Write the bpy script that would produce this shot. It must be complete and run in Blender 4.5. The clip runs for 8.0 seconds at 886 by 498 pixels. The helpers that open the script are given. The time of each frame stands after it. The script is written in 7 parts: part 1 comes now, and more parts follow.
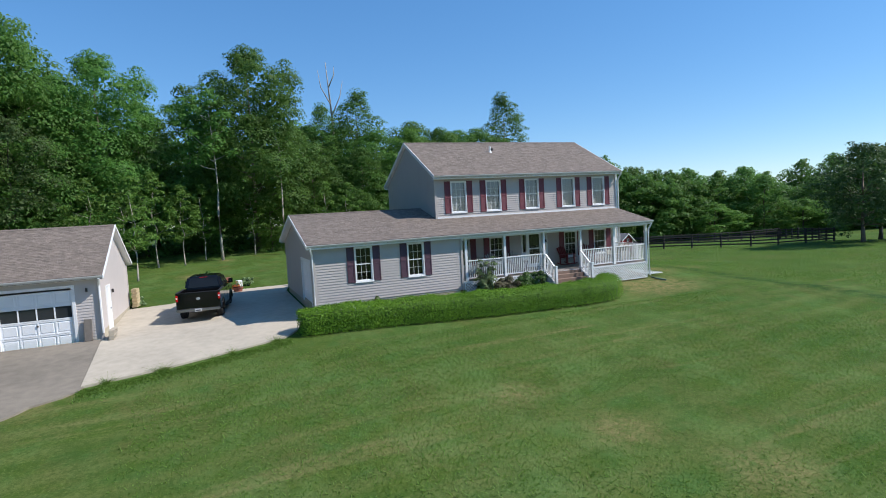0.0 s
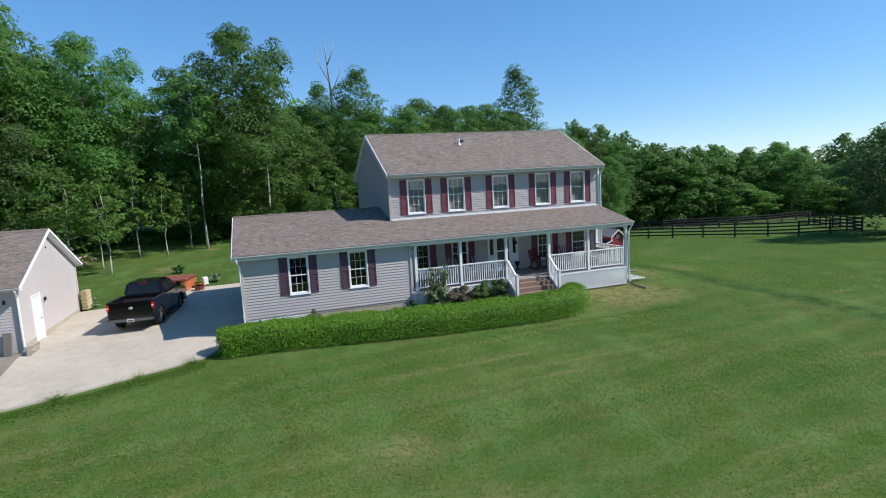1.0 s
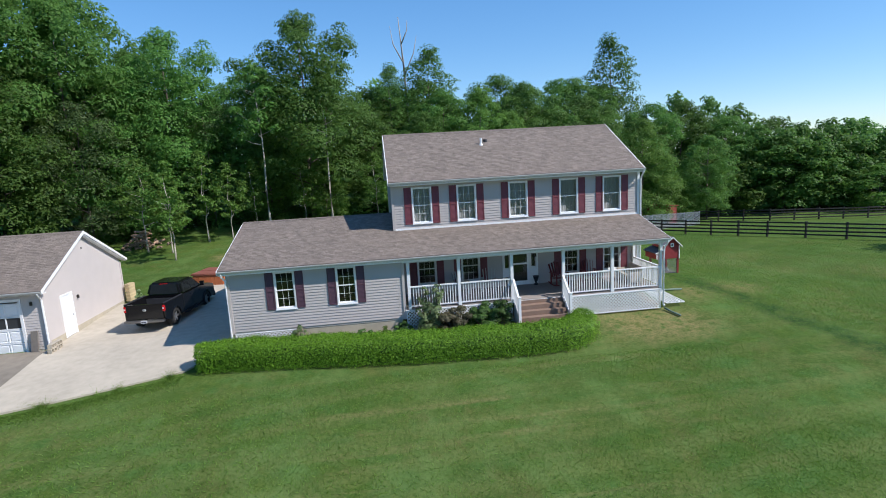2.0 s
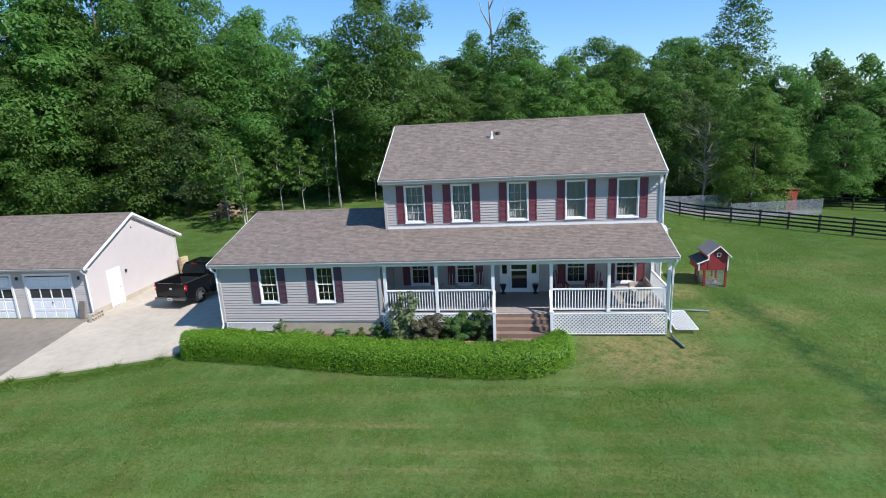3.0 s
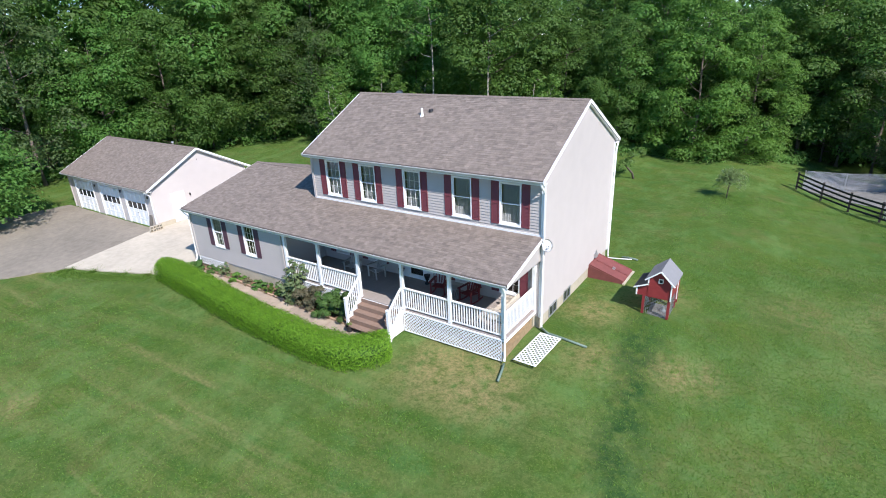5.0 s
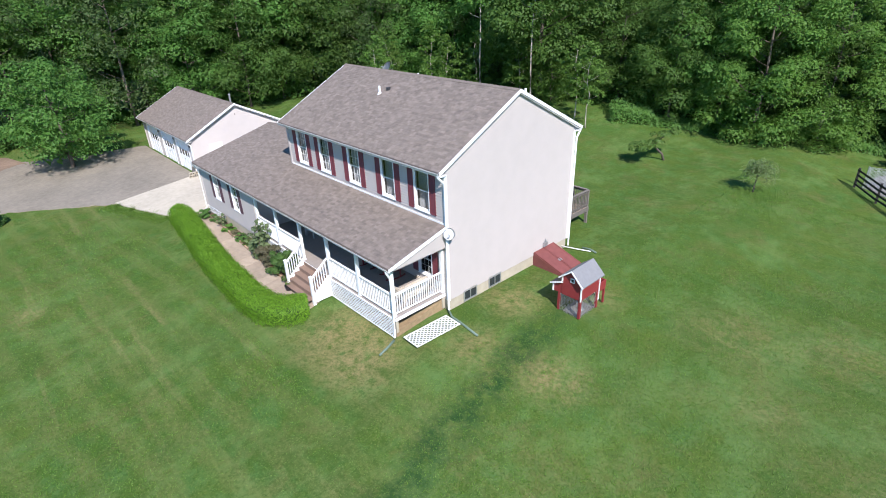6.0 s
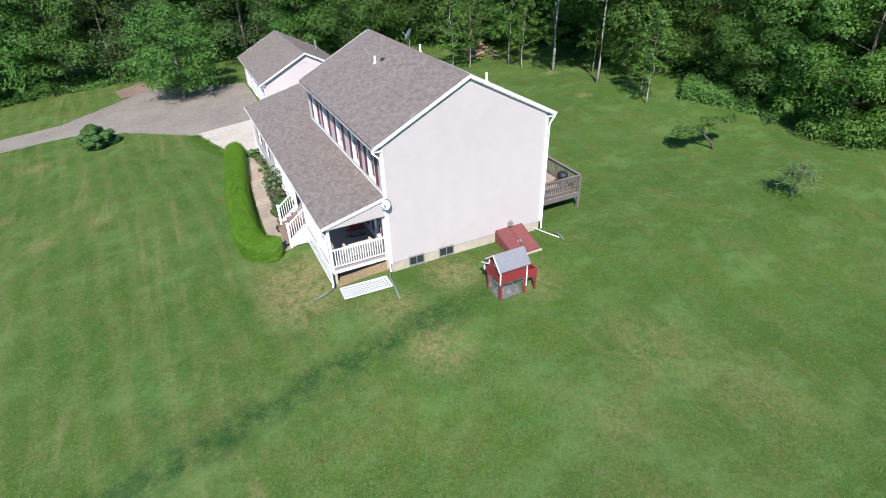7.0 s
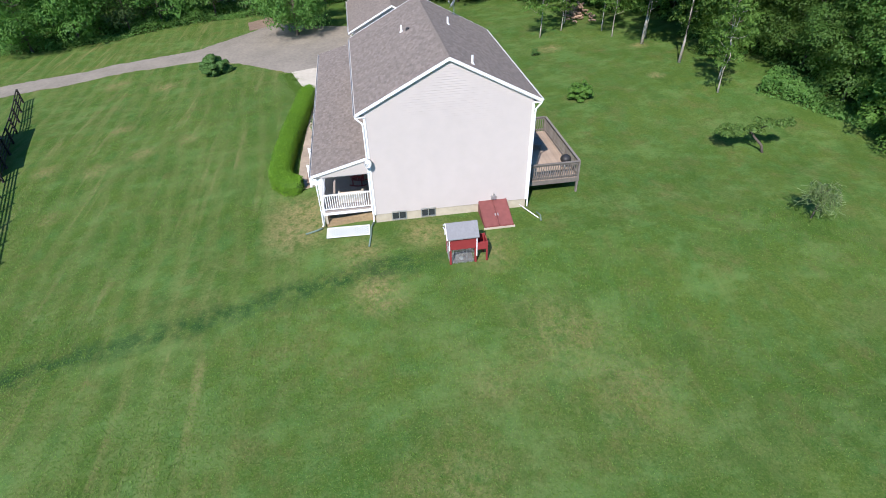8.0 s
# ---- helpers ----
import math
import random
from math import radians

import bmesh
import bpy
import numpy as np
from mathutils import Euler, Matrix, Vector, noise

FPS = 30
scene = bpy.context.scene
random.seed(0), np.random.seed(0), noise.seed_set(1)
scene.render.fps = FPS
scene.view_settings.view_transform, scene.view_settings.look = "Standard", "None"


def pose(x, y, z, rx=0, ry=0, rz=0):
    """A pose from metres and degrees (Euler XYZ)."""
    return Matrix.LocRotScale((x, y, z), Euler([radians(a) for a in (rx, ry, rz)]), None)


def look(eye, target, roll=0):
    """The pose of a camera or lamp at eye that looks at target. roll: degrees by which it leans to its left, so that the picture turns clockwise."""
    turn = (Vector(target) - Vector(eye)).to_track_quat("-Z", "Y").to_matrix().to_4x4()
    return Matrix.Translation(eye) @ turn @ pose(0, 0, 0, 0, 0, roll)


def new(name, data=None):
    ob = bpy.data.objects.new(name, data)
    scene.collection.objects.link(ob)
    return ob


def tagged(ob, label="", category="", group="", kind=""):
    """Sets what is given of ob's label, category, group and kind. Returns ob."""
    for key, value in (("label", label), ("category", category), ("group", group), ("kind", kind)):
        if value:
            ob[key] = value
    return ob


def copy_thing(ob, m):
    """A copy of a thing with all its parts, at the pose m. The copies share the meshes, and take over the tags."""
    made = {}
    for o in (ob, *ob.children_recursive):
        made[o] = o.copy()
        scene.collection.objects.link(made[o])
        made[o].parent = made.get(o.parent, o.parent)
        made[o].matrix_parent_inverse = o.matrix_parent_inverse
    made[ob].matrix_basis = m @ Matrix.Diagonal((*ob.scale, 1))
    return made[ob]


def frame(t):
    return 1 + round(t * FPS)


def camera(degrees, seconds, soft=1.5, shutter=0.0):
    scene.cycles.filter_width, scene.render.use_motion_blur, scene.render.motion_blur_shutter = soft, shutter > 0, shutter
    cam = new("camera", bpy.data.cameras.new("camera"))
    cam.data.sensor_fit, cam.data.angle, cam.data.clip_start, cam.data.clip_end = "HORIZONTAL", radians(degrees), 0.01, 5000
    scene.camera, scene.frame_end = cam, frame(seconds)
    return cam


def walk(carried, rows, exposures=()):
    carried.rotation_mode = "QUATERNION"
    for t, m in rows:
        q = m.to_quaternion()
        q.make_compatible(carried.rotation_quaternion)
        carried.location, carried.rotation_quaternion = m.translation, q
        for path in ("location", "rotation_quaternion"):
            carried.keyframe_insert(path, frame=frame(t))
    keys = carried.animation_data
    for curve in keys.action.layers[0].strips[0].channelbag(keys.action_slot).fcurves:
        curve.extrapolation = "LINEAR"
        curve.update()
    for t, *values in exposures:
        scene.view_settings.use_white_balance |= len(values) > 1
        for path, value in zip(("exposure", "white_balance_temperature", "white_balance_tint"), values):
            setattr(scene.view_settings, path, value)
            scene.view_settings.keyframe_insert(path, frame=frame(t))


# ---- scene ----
cam = camera(79.2, 8.0, soft=1.0)
METRES, EYE, TILT, LEAN, TURN = 60.0, 4.42, 0.0, 0.0, -22.7
ROWS = [
    (0.0, 0.0, 0.0, 0.0, -0.22, -3.94, 3.24),
    (0.5, 0.0325, 0.0202, 0.0101, -0.01, -5.5, 3.24),
    (1.0, 0.068, 0.0414, 0.0228, 3.34, -6.92, 3.2),
    (1.5, 0.1073, 0.0643, 0.0368, 8.83, -8.18, 3.17),
    (3.0, 0.2445, 0.1534, 0.0755, 29.53, -13.42, 2.85),
    (3.5, 0.293, 0.1934, 0.0866, 36.44, -15.43, 2.71),
    (4.0, 0.3403, 0.2388, 0.0977, 43.42, -17.54, 2.57),
    (4.5, 0.3853, 0.289, 0.1087, 50.07, -19.68, 2.42),
    (6.0, 0.4974, 0.4638, 0.143, 69.78, -26.87, 1.99),
    (6.5, 0.5254, 0.5307, 0.1553, 77.95, -29.48, 1.85),
    (7.0, 0.547, 0.5992, 0.1711, 86.22, -32.17, 1.67),
    (7.5, 0.5622, 0.6682, 0.1878, 94.81, -34.83, 1.47),
    (8.0, 0.5708, 0.7371, 0.2075, 103.52, -37.44, 1.29),
]
walk(cam, [(t, pose(-23.7, -27.46, EYE, TILT, LEAN, TURN) @ pose(METRES * x, METRES * y, METRES * z, 90 + pitch, roll, yaw)) for t, x, y, z, yaw, pitch, roll in ROWS],
     exposures=[(0.0, 0.17, 6450, 12), (1.5, 0.2, 6430, 12.5), (3.0, 0.38, 6350, 14), (4.5, 0.63, 6360, 15), (6.5, 0.62, 6340, 15.5), (8.0, 0.57, 6380, 15.5)])

# ---- world, sun ----
SUN = Vector((3.15, -1.5, 3.5)).normalized()
world = bpy.data.worlds.new("world")
scene.world = world
world.use_nodes = True
wn = world.node_tree.nodes
sky = wn.new("ShaderNodeTexSky")
sky.sky_type, sky.sun_disc = "NISHITA", False
sky.sun_elevation = math.asin(SUN.z)
sky.sun_rotation = math.atan2(SUN.x, SUN.y)
sky.air_density, sky.dust_density, sky.ozone_density, sky.altitude = 0.95, 0.0, 4.5, 400
wn["Background"].inputs[1].default_value = 0.242
tone = wn.new("ShaderNodeHueSaturation")
tone.inputs["Saturation"].default_value = 1.43
cast = wn.new("ShaderNodeMix")
cast.data_type, cast.blend_type = "RGBA", "MULTIPLY"
cast.inputs[0].default_value, cast.inputs[7].default_value = 1.0, (0.84, 0.96, 1.06, 1)
depth = wn.new("ShaderNodeGamma")
depth.inputs["Gamma"].default_value = 0.64
world.node_tree.links.new(sky.outputs[0], depth.inputs["Color"])
world.node_tree.links.new(depth.outputs[0], tone.inputs["Color"])
world.node_tree.links.new(tone.outputs[0], cast.inputs[6])
world.node_tree.links.new(cast.outputs[2], wn["Background"].inputs[0])
sun = new("sun", bpy.data.lights.new("sun", "SUN"))
sun.data.energy, sun.data.angle, sun.data.color = 5.0, radians(0.53), (1.0, 0.965, 0.92)
sun.matrix_basis = look(SUN * 60, (0, 0, 0))


# ---- materials ----
def material(name, colour, rough=0.7, vary=0.15, scale=6.0, bump=0.0, bump_scale=40.0, metal=0.0, spec=0.3, island=0.0, objects=0.0, second=None):
    """A painted or natural surface: two scales of variation, fine relief, and a tint by piece."""
    m = bpy.data.materials.new(name)
    m.use_nodes = True
    t = m.node_tree
    n, l = t.nodes, t.links
    b = n["Principled BSDF"]
    b.inputs["Roughness"].default_value = rough
    b.inputs["Metallic"].default_value = metal
    b.inputs["Specular IOR Level"].default_value = spec
    co = n.new("ShaderNodeTexCoord")
    n1 = n.new("ShaderNodeTexNoise")
    n1.inputs["Scale"].default_value, n1.inputs["Detail"].default_value = scale, 5
    n2 = n.new("ShaderNodeTexNoise")
    n2.inputs["Scale"].default_value, n2.inputs["Detail"].default_value = scale * 0.13, 3
    l.new(co.outputs["Object"], n1.inputs["Vector"])
    l.new(co.outputs["Object"], n2.inputs["Vector"])
    add = n.new("ShaderNodeMath")
    l.new(n1.outputs[0], add.inputs[0])
    l.new(n2.outputs[0], add.inputs[1])
    last = add.outputs[0]
    ramp = n.new("ShaderNodeMapRange")
    ramp.inputs["From Min"].default_value, ramp.inputs["From Max"].default_value = 0.65, 1.35
    ramp.inputs["To Min"].default_value, ramp.inputs["To Max"].default_value = 1 - vary, 1 + vary
    l.new(last, ramp.inputs["Value"])
    last = ramp.outputs[0]
    for amount, node, out in ((island, "ShaderNodeNewGeometry", "Random Per Island"), (objects, "ShaderNodeObjectInfo", "Random")):
        if amount:
            g = n.new(node)
            r = n.new("ShaderNodeMapRange")
            r.inputs["To Min"].default_value, r.inputs["To Max"].default_value = 1 - amount, 1 + amount
            l.new(g.outputs[out], r.inputs["Value"])
            mul = n.new("ShaderNodeMath")
            mul.operation = "MULTIPLY"
            l.new(last, mul.inputs[0])
            l.new(r.outputs[0], mul.inputs[1])
            last = mul.outputs[0]
    sc = n.new("ShaderNodeVectorMath")
    sc.operation = "SCALE"
    sc.inputs[0].default_value = colour
    if second:
        # pieces of two shades, laid in loose patches
        patch = n.new("ShaderNodeTexNoise")
        patch.inputs["Scale"].default_value, patch.inputs["Detail"].default_value = 3.0, 4
        l.new(co.outputs["Object"], patch.inputs["Vector"])
        pick = n.new("ShaderNodeMapRange")
        pick.inputs["From Min"].default_value, pick.inputs["From Max"].default_value = 0.4, 0.6
        l.new(patch.outputs[0], pick.inputs["Value"])
        two = n.new("ShaderNodeMix")
        two.data_type = "RGBA"
        two.inputs[6].default_value, two.inputs[7].default_value = (*colour, 1), (*second, 1)
        l.new(pick.outputs[0], two.inputs[0])
        l.new(two.outputs[2], sc.inputs[0])
    l.new(last, sc.inputs["Scale"])
    l.new(sc.outputs[0], b.inputs["Base Color"])
    if bump:
        nb = n.new("ShaderNodeTexNoise")
        nb.inputs["Scale"].default_value, nb.inputs["Detail"].default_value = bump_scale, 4
        l.new(co.outputs["Object"], nb.inputs["Vector"])
        bp = n.new("ShaderNodeBump")
        bp.inputs["Strength"].default_value, bp.inputs["Distance"].default_value = bump, 0.02
        l.new(nb.outputs[0], bp.inputs["Height"])
        l.new(bp.outputs[0], b.inputs["Normal"])
    return m


def leaf_material(name, colour, tip, glow=0.35):
    """Leaves: colour by leaf, some light passing through."""
    m = bpy.data.materials.new(name)
    m.use_nodes = True
    t = m.node_tree
    n, l = t.nodes, t.links
    b = n["Principled BSDF"]
    b.inputs["Roughness"].default_value = 0.55
    b.inputs["Specular IOR Level"].default_value = 0.25
    g = n.new("ShaderNodeNewGeometry")
    oi = n.new("ShaderNodeObjectInfo")
    mix = n.new("ShaderNodeMix")
    mix.data_type = "RGBA"
    mix.inputs[6].default_value, mix.inputs[7].default_value = (*colour, 1), (*tip, 1)
    l.new(g.outputs["Random Per Island"], mix.inputs[0])
    hsv = n.new("ShaderNodeHueSaturation")
    r = n.new("ShaderNodeMapRange")
    r.inputs["To Min"].default_value, r.inputs["To Max"].default_value = 0.72, 1.3
    l.new(oi.outputs["Random"], r.inputs["Value"])
    l.new(r.outputs[0], hsv.inputs["Value"])
    r2 = n.new("ShaderNodeMapRange")
    r2.inputs["To Min"].default_value, r2.inputs["To Max"].default_value = 0.484, 0.506
    l.new(oi.outputs["Random"], r2.inputs["Value"])
    l.new(r2.outputs[0], hsv.inputs["Hue"])
    l.new(mix.outputs[2], hsv.inputs["Color"])
    l.new(hsv.outputs[0], b.inputs["Base Color"])
    tr = n.new("ShaderNodeBsdfTranslucent")
    l.new(hsv.outputs[0], tr.inputs["Color"])
    ms = n.new("ShaderNodeMixShader")
    ms.inputs[0].default_value = glow
    l.new(b.outputs[0], ms.inputs[1])
    l.new(tr.outputs[0], ms.inputs[2])
    l.new(ms.outputs[0], n["Material Output"].inputs["Surface"])
    return m


def glass_material():
    m = bpy.data.materials.new("window_glass")
    m.use_nodes = True
    n, l = m.node_tree.nodes, m.node_tree.links
    fr = n.new("ShaderNodeFresnel")
    fr.inputs[0].default_value = 1.9
    tr = n.new("ShaderNodeBsdfTransparent")
    tr.inputs[0].default_value = (0.8, 0.84, 0.85, 1)
    gl = n.new("ShaderNodeBsdfGlossy")
    gl.inputs["Roughness"].default_value = 0.02
    ms = n.new("ShaderNodeMixShader")
    l.new(fr.outputs[0], ms.inputs[0])
    l.new(tr.outputs[0], ms.inputs[1])
    l.new(gl.outputs[0], ms.inputs[2])
    l.new(ms.outputs[0], n["Material Output"].inputs["Surface"])
    return m


def ground_material():
    """Mown lawn: green blades in patches, dry streaks that run with the mower, worn spots."""
    m = bpy.data.materials.new("lawn")
    m.use_nodes = True
    n, l = m.node_tree.nodes, m.node_tree.links
    b = n["Principled BSDF"]
    b.inputs["Roughness"].default_value = 0.95
    b.inputs["Specular IOR Level"].default_value = 0.03
    co = n.new("ShaderNodeTexCoord")

    def noise_at(scale, detail, stretch=(1, 1, 1), turn=0.0, rough=0.55):
        mp = n.new("ShaderNodeMapping")
        mp.inputs["Rotation"].default_value[2] = turn
        mp.inputs["Scale"].default_value = stretch
        l.new(co.outputs["Object"], mp.inputs["Vector"])
        t = n.new("ShaderNodeTexNoise")
        t.inputs["Scale"].default_value, t.inputs["Detail"].default_value, t.inputs["Roughness"].default_value = scale, detail, rough
        l.new(mp.outputs[0], t.inputs["Vector"])
        return t.outputs[0]

    def mapped(v, a, c, lo=0.0, hi=1.0):
        r = n.new("ShaderNodeMapRange")
        r.inputs["From Min"].default_value, r.inputs["From Max"].default_value = a, c
        r.inputs["To Min"].default_value, r.inputs["To Max"].default_value = lo, hi
        l.new(v, r.inputs["Value"])
        return r.outputs[0]

    def mixed(fac, a, c):
        x = n.new("ShaderNodeMix")
        x.data_type = "RGBA"
        for k, v in ((0, fac), (6, a), (7, c)):
            if isinstance(v, tuple):
                x.inputs[k].default_value = (*v, 1)
            else:
                l.new(v, x.inputs[k])
        return x.outputs[2]

    sep = n.new("ShaderNodeSeparateXYZ")
    l.new(co.outputs["Object"], sep.inputs[0])

    def calc(op, a, c):
        x = n.new("ShaderNodeMath")
        x.operation = op
        for k, v in ((0, a), (1, c)):
            if isinstance(v, float):
                x.inputs[k].default_value = v
            else:
                l.new(v, x.inputs[k])
        return x.outputs[0]

    col = mixed(mapped(noise_at(0.16, 5, rough=0.6), 0.36, 0.64), (0.048, 0.1, 0.016), (0.084, 0.126, 0.023))
    # cool clover patches and brown thin ones
    col = mixed(mapped(noise_at(0.8, 6, rough=0.7), 0.46, 0.64, 0, 0.8), col, (0.062, 0.14, 0.036))
    col = mixed(mapped(noise_at(0.55, 6, (1, 1, 1), 1.1, 0.72), 0.5, 0.68, 0, 0.8), col, (0.118, 0.114, 0.04))
    col = mixed(mapped(noise_at(0.32, 7, (1, 0.6, 1), 0.5, 0.74), 0.5, 0.66, 0, 0.7), col, (0.1, 0.145, 0.042))
    col = mixed(mapped(noise_at(0.42, 6, (0.7, 1, 1), 2.0, 0.7), 0.56, 0.7, 0, 0.7), col, (0.034, 0.08, 0.015))
    # mower passes
    band = calc("SINE", calc("MULTIPLY", calc("ADD", calc("MULTIPLY", sep.outputs[0], -0.12), calc("ADD", sep.outputs[1], calc("MULTIPLY", noise_at(0.35, 2), 1.0))), 4.2), 0.0)
    front = mapped(sep.outputs[1], -4.0, -8.0)
    col = mixed(calc("MULTIPLY", mapped(band, -0.3, 0.9, 0, 0.6), front), col, (0.125, 0.15, 0.045))
    streak = calc("MULTIPLY", mapped(noise_at(1.0, 5, (0.1, 1.5, 1), radians(-7)), 0.54, 0.72, 0, 0.7), mapped(sep.outputs[1], -3.0, -9.0, 0.2, 1.0))
    col = mixed(calc("MULTIPLY", streak, mapped(noise_at(0.14, 3), 0.4, 0.6, 0.35, 1.3)), col, (0.23, 0.195, 0.085))
    # a lusher line over the drain, and worn spots
    line = calc("ABSOLUTE", calc("ADD", calc("ADD", sep.outputs[0], calc("MULTIPLY", calc("ADD", sep.outputs[1], 2.0), 0.18)), calc("ADD", calc("MULTIPLY", noise_at(0.5, 3), 1.2), -5.0)), 0.0)
    lush = calc("MULTIPLY", calc("MULTIPLY", mapped(line, 1.1, 0.2), mapped(noise_at(1.6, 4, rough=0.7), 0.36, 0.62)), mapped(sep.outputs[1], 5.0, 1.0))
    col = mixed(lush, col, (0.02, 0.055, 0.016))
    plan = n.new("ShaderNodeCombineXYZ")
    l.new(sep.outputs[0], plan.inputs[0])
    l.new(sep.outputs[1], plan.inputs[1])
    for x, y, size, amount in ((5.7, -0.2, 1.9, 0.85), (3.4, 5.4, 2.2, 0.5), (-0.4, -4.4, 2.6, 0.75), (2.6, -1.0, 1.9, 0.55), (12.5, 9.5, 3.0, 0.35), (16.0, 2.0, 3.5, 0.3), (9.3, 7.6, 3.2, 0.4), (11.5, 4.0, 2.0, 0.35), (1.5, 2.6, 2.0, 0.7), (-2.4, -4.0, 2.8, 0.9), (-14.6, -16.8, 1.4, 0.6), (-25.8, 18.4, 1.5, 1.0), (-15.7, 24.2, 0.9, 1.0), (-23.1, 26.2, 1.0, 0.8), (-33.0, -24.5, 2.0, 0.7), (-30.0, -19.0, 1.6, 0.7), (-29.6, -7.3, 1.0, 1.0), (-28.4, -6.9, 0.6, 0.9), (-14.2, -23.7, 1.3, 0.6), (-20.0, -20.0, 1.3, 0.7), (-6.8, -20.4, 1.1, 0.55), (-15.9, -13.7, 1.1, 0.8), (-12.8, -19.6, 1.5, 0.6)):
        dist = n.new("ShaderNodeVectorMath")
        dist.operation = "DISTANCE"
        l.new(plan.outputs[0], dist.inputs[0])
        dist.inputs[1].default_value = (x, y, 0)
        spot = calc("MULTIPLY", mapped(dist.outputs["Value"], size, size * 0.25, 0, min(1.0, amount * 1.3)), mapped(noise_at(2.2, 5, rough=0.7), 0.34, 0.56))
        col = mixed(spot, col, (0.25, 0.2, 0.09))
    # tufts and blades
    col = mixed(mapped(noise_at(7.0, 6, rough=0.75), 0.42, 0.62, 0, 0.6), col, (0.03, 0.07, 0.012))
    col = mixed(mapped(noise_at(15.0, 6, rough=0.8), 0.5, 0.66, 0, 0.55), col, (0.19, 0.225, 0.068))
    col = mixed(mapped(noise_at(60.0, 4, rough=0.8), 0.5, 0.7, 0, 0.7), col, (0.02, 0.045, 0.012))
    # clover swaths and coarse dark patches
    col = mixed(mapped(noise_at(0.45, 8, (1, 0.6, 1), 0.5, 0.76), 0.5, 0.62, 0, 0.4), col, (0.12, 0.195, 0.058))
    col = mixed(mapped(noise_at(0.6, 7, (0.7, 1, 1), 2.0, 0.72), 0.54, 0.66, 0, 0.5), col, (0.04, 0.082, 0.016))
    col = mixed(calc("MULTIPLY", lush, 0.6), col, (0.02, 0.055, 0.016))
    l.new(col, b.inputs["Base Color"])
    bp = n.new("ShaderNodeBump")
    bp.inputs["Strength"].default_value, bp.inputs["Distance"].default_value = 0.6, 0.03
    l.new(noise_at(20.0, 6, rough=0.8), bp.inputs["Height"])
    l.new(bp.outputs[0], b.inputs["Normal"])
    return m


LAWN = ground_material()
SIDING = material("vinyl_siding", (0.455, 0.411, 0.382), 0.55, 0.04, 1.5)
SIDING_PALE = material("vinyl_siding_garage", (0.525, 0.475, 0.445), 0.55, 0.04, 1.5)
WHITE = material("white_vinyl", (0.78, 0.78, 0.77), 0.45, 0.04, 4)
GUTTER = material("painted_gutter", (0.55, 0.545, 0.52), 0.5, 0.05, 4)
SHINGLE = material("asphalt_shingle", (0.205, 0.168, 0.139), 0.9, 0.2, 40, 0.6, 160, island=0.17, second=(0.188, 0.154, 0.129))
SHUTTER = material("burgundy_shutter", (0.165, 0.044, 0.054), 0.5, 0.08, 6)
PLUM = material("faded_plum_shutter", (0.088, 0.044, 0.06), 0.5, 0.1, 6)
CONCRETE = material("concrete_slab", (0.455, 0.4, 0.315), 0.85, 0.14, 3, 0.2, 60)
BLOCK = material("parged_foundation", (0.42, 0.37, 0.28), 0.9, 0.15, 3, 0.3, 40)
GRAVEL = material("gravel", (0.222, 0.192, 0.152), 0.95, 0.2, 3, 0.5, 70)
PLASTER = material("interior_plaster", (0.5, 0.47, 0.42), 0.8, 0.05, 2)
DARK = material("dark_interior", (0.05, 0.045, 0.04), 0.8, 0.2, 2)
GLASS = glass_material()
CURTAIN = material("white_curtain", (0.5, 0.5, 0.52), 0.8, 0.06, 10)
DECKING = material("porch_boards", (0.31, 0.27, 0.24), 0.75, 0.12, 5, 0.2, 60, island=0.1)
TREAD = material("brown_tread", (0.23, 0.155, 0.115), 0.7, 0.15, 5, 0.2, 60, island=0.1)
BARK = material("bark", (0.13, 0.105, 0.085), 0.95, 0.3, 8, 0.8, 20, objects=0.25)
PALE_BARK = material("pale_bark", (0.4, 0.36, 0.31), 0.95, 0.3, 8, 0.8, 20, objects=0.2)
LEAF = leaf_material("broad_leaves", (0.072, 0.176, 0.032), (0.128, 0.25, 0.055), 0.55)
LEAF_LIGHT = leaf_material("light_leaves", (0.092, 0.205, 0.034), (0.155, 0.29, 0.058), 0.55)
LEAF_DULL = leaf_material("dull_leaves", (0.07, 0.14, 0.043), (0.118, 0.19, 0.063), 0.52)
HEDGE_SHADE = leaf_material("hedge_inner_shade", (0.03, 0.075, 0.016), (0.06, 0.12, 0.025), 0.2)
HEDGE_LEAF = leaf_material("hedge_leaves", (0.06, 0.2, 0.01), (0.21, 0.48, 0.034), 0.22)


# ---- building blocks ----
def box(bm, x0, y0, z0, x1, y1, z1):
    v = [bm.verts.new(p) for p in ((x0, y0, z0), (x1, y0, z0), (x1, y1, z0), (x0, y1, z0), (x0, y0, z1), (x1, y0, z1), (x1, y1, z1), (x0, y1, z1))]
    for f in ((3, 2, 1, 0), (4, 5, 6, 7), (0, 1, 5, 4), (1, 2, 6, 5), (2, 3, 7, 6), (3, 0, 4, 7)):
        bm.faces.new([v[k] for k in f])
    return v


def bevel(bm, width, segments=1):
    bmesh.ops.bevel(bm, geom=list(bm.edges), offset=width, segments=segments, affect="EDGES", clamp_overlap=True)
    return bm


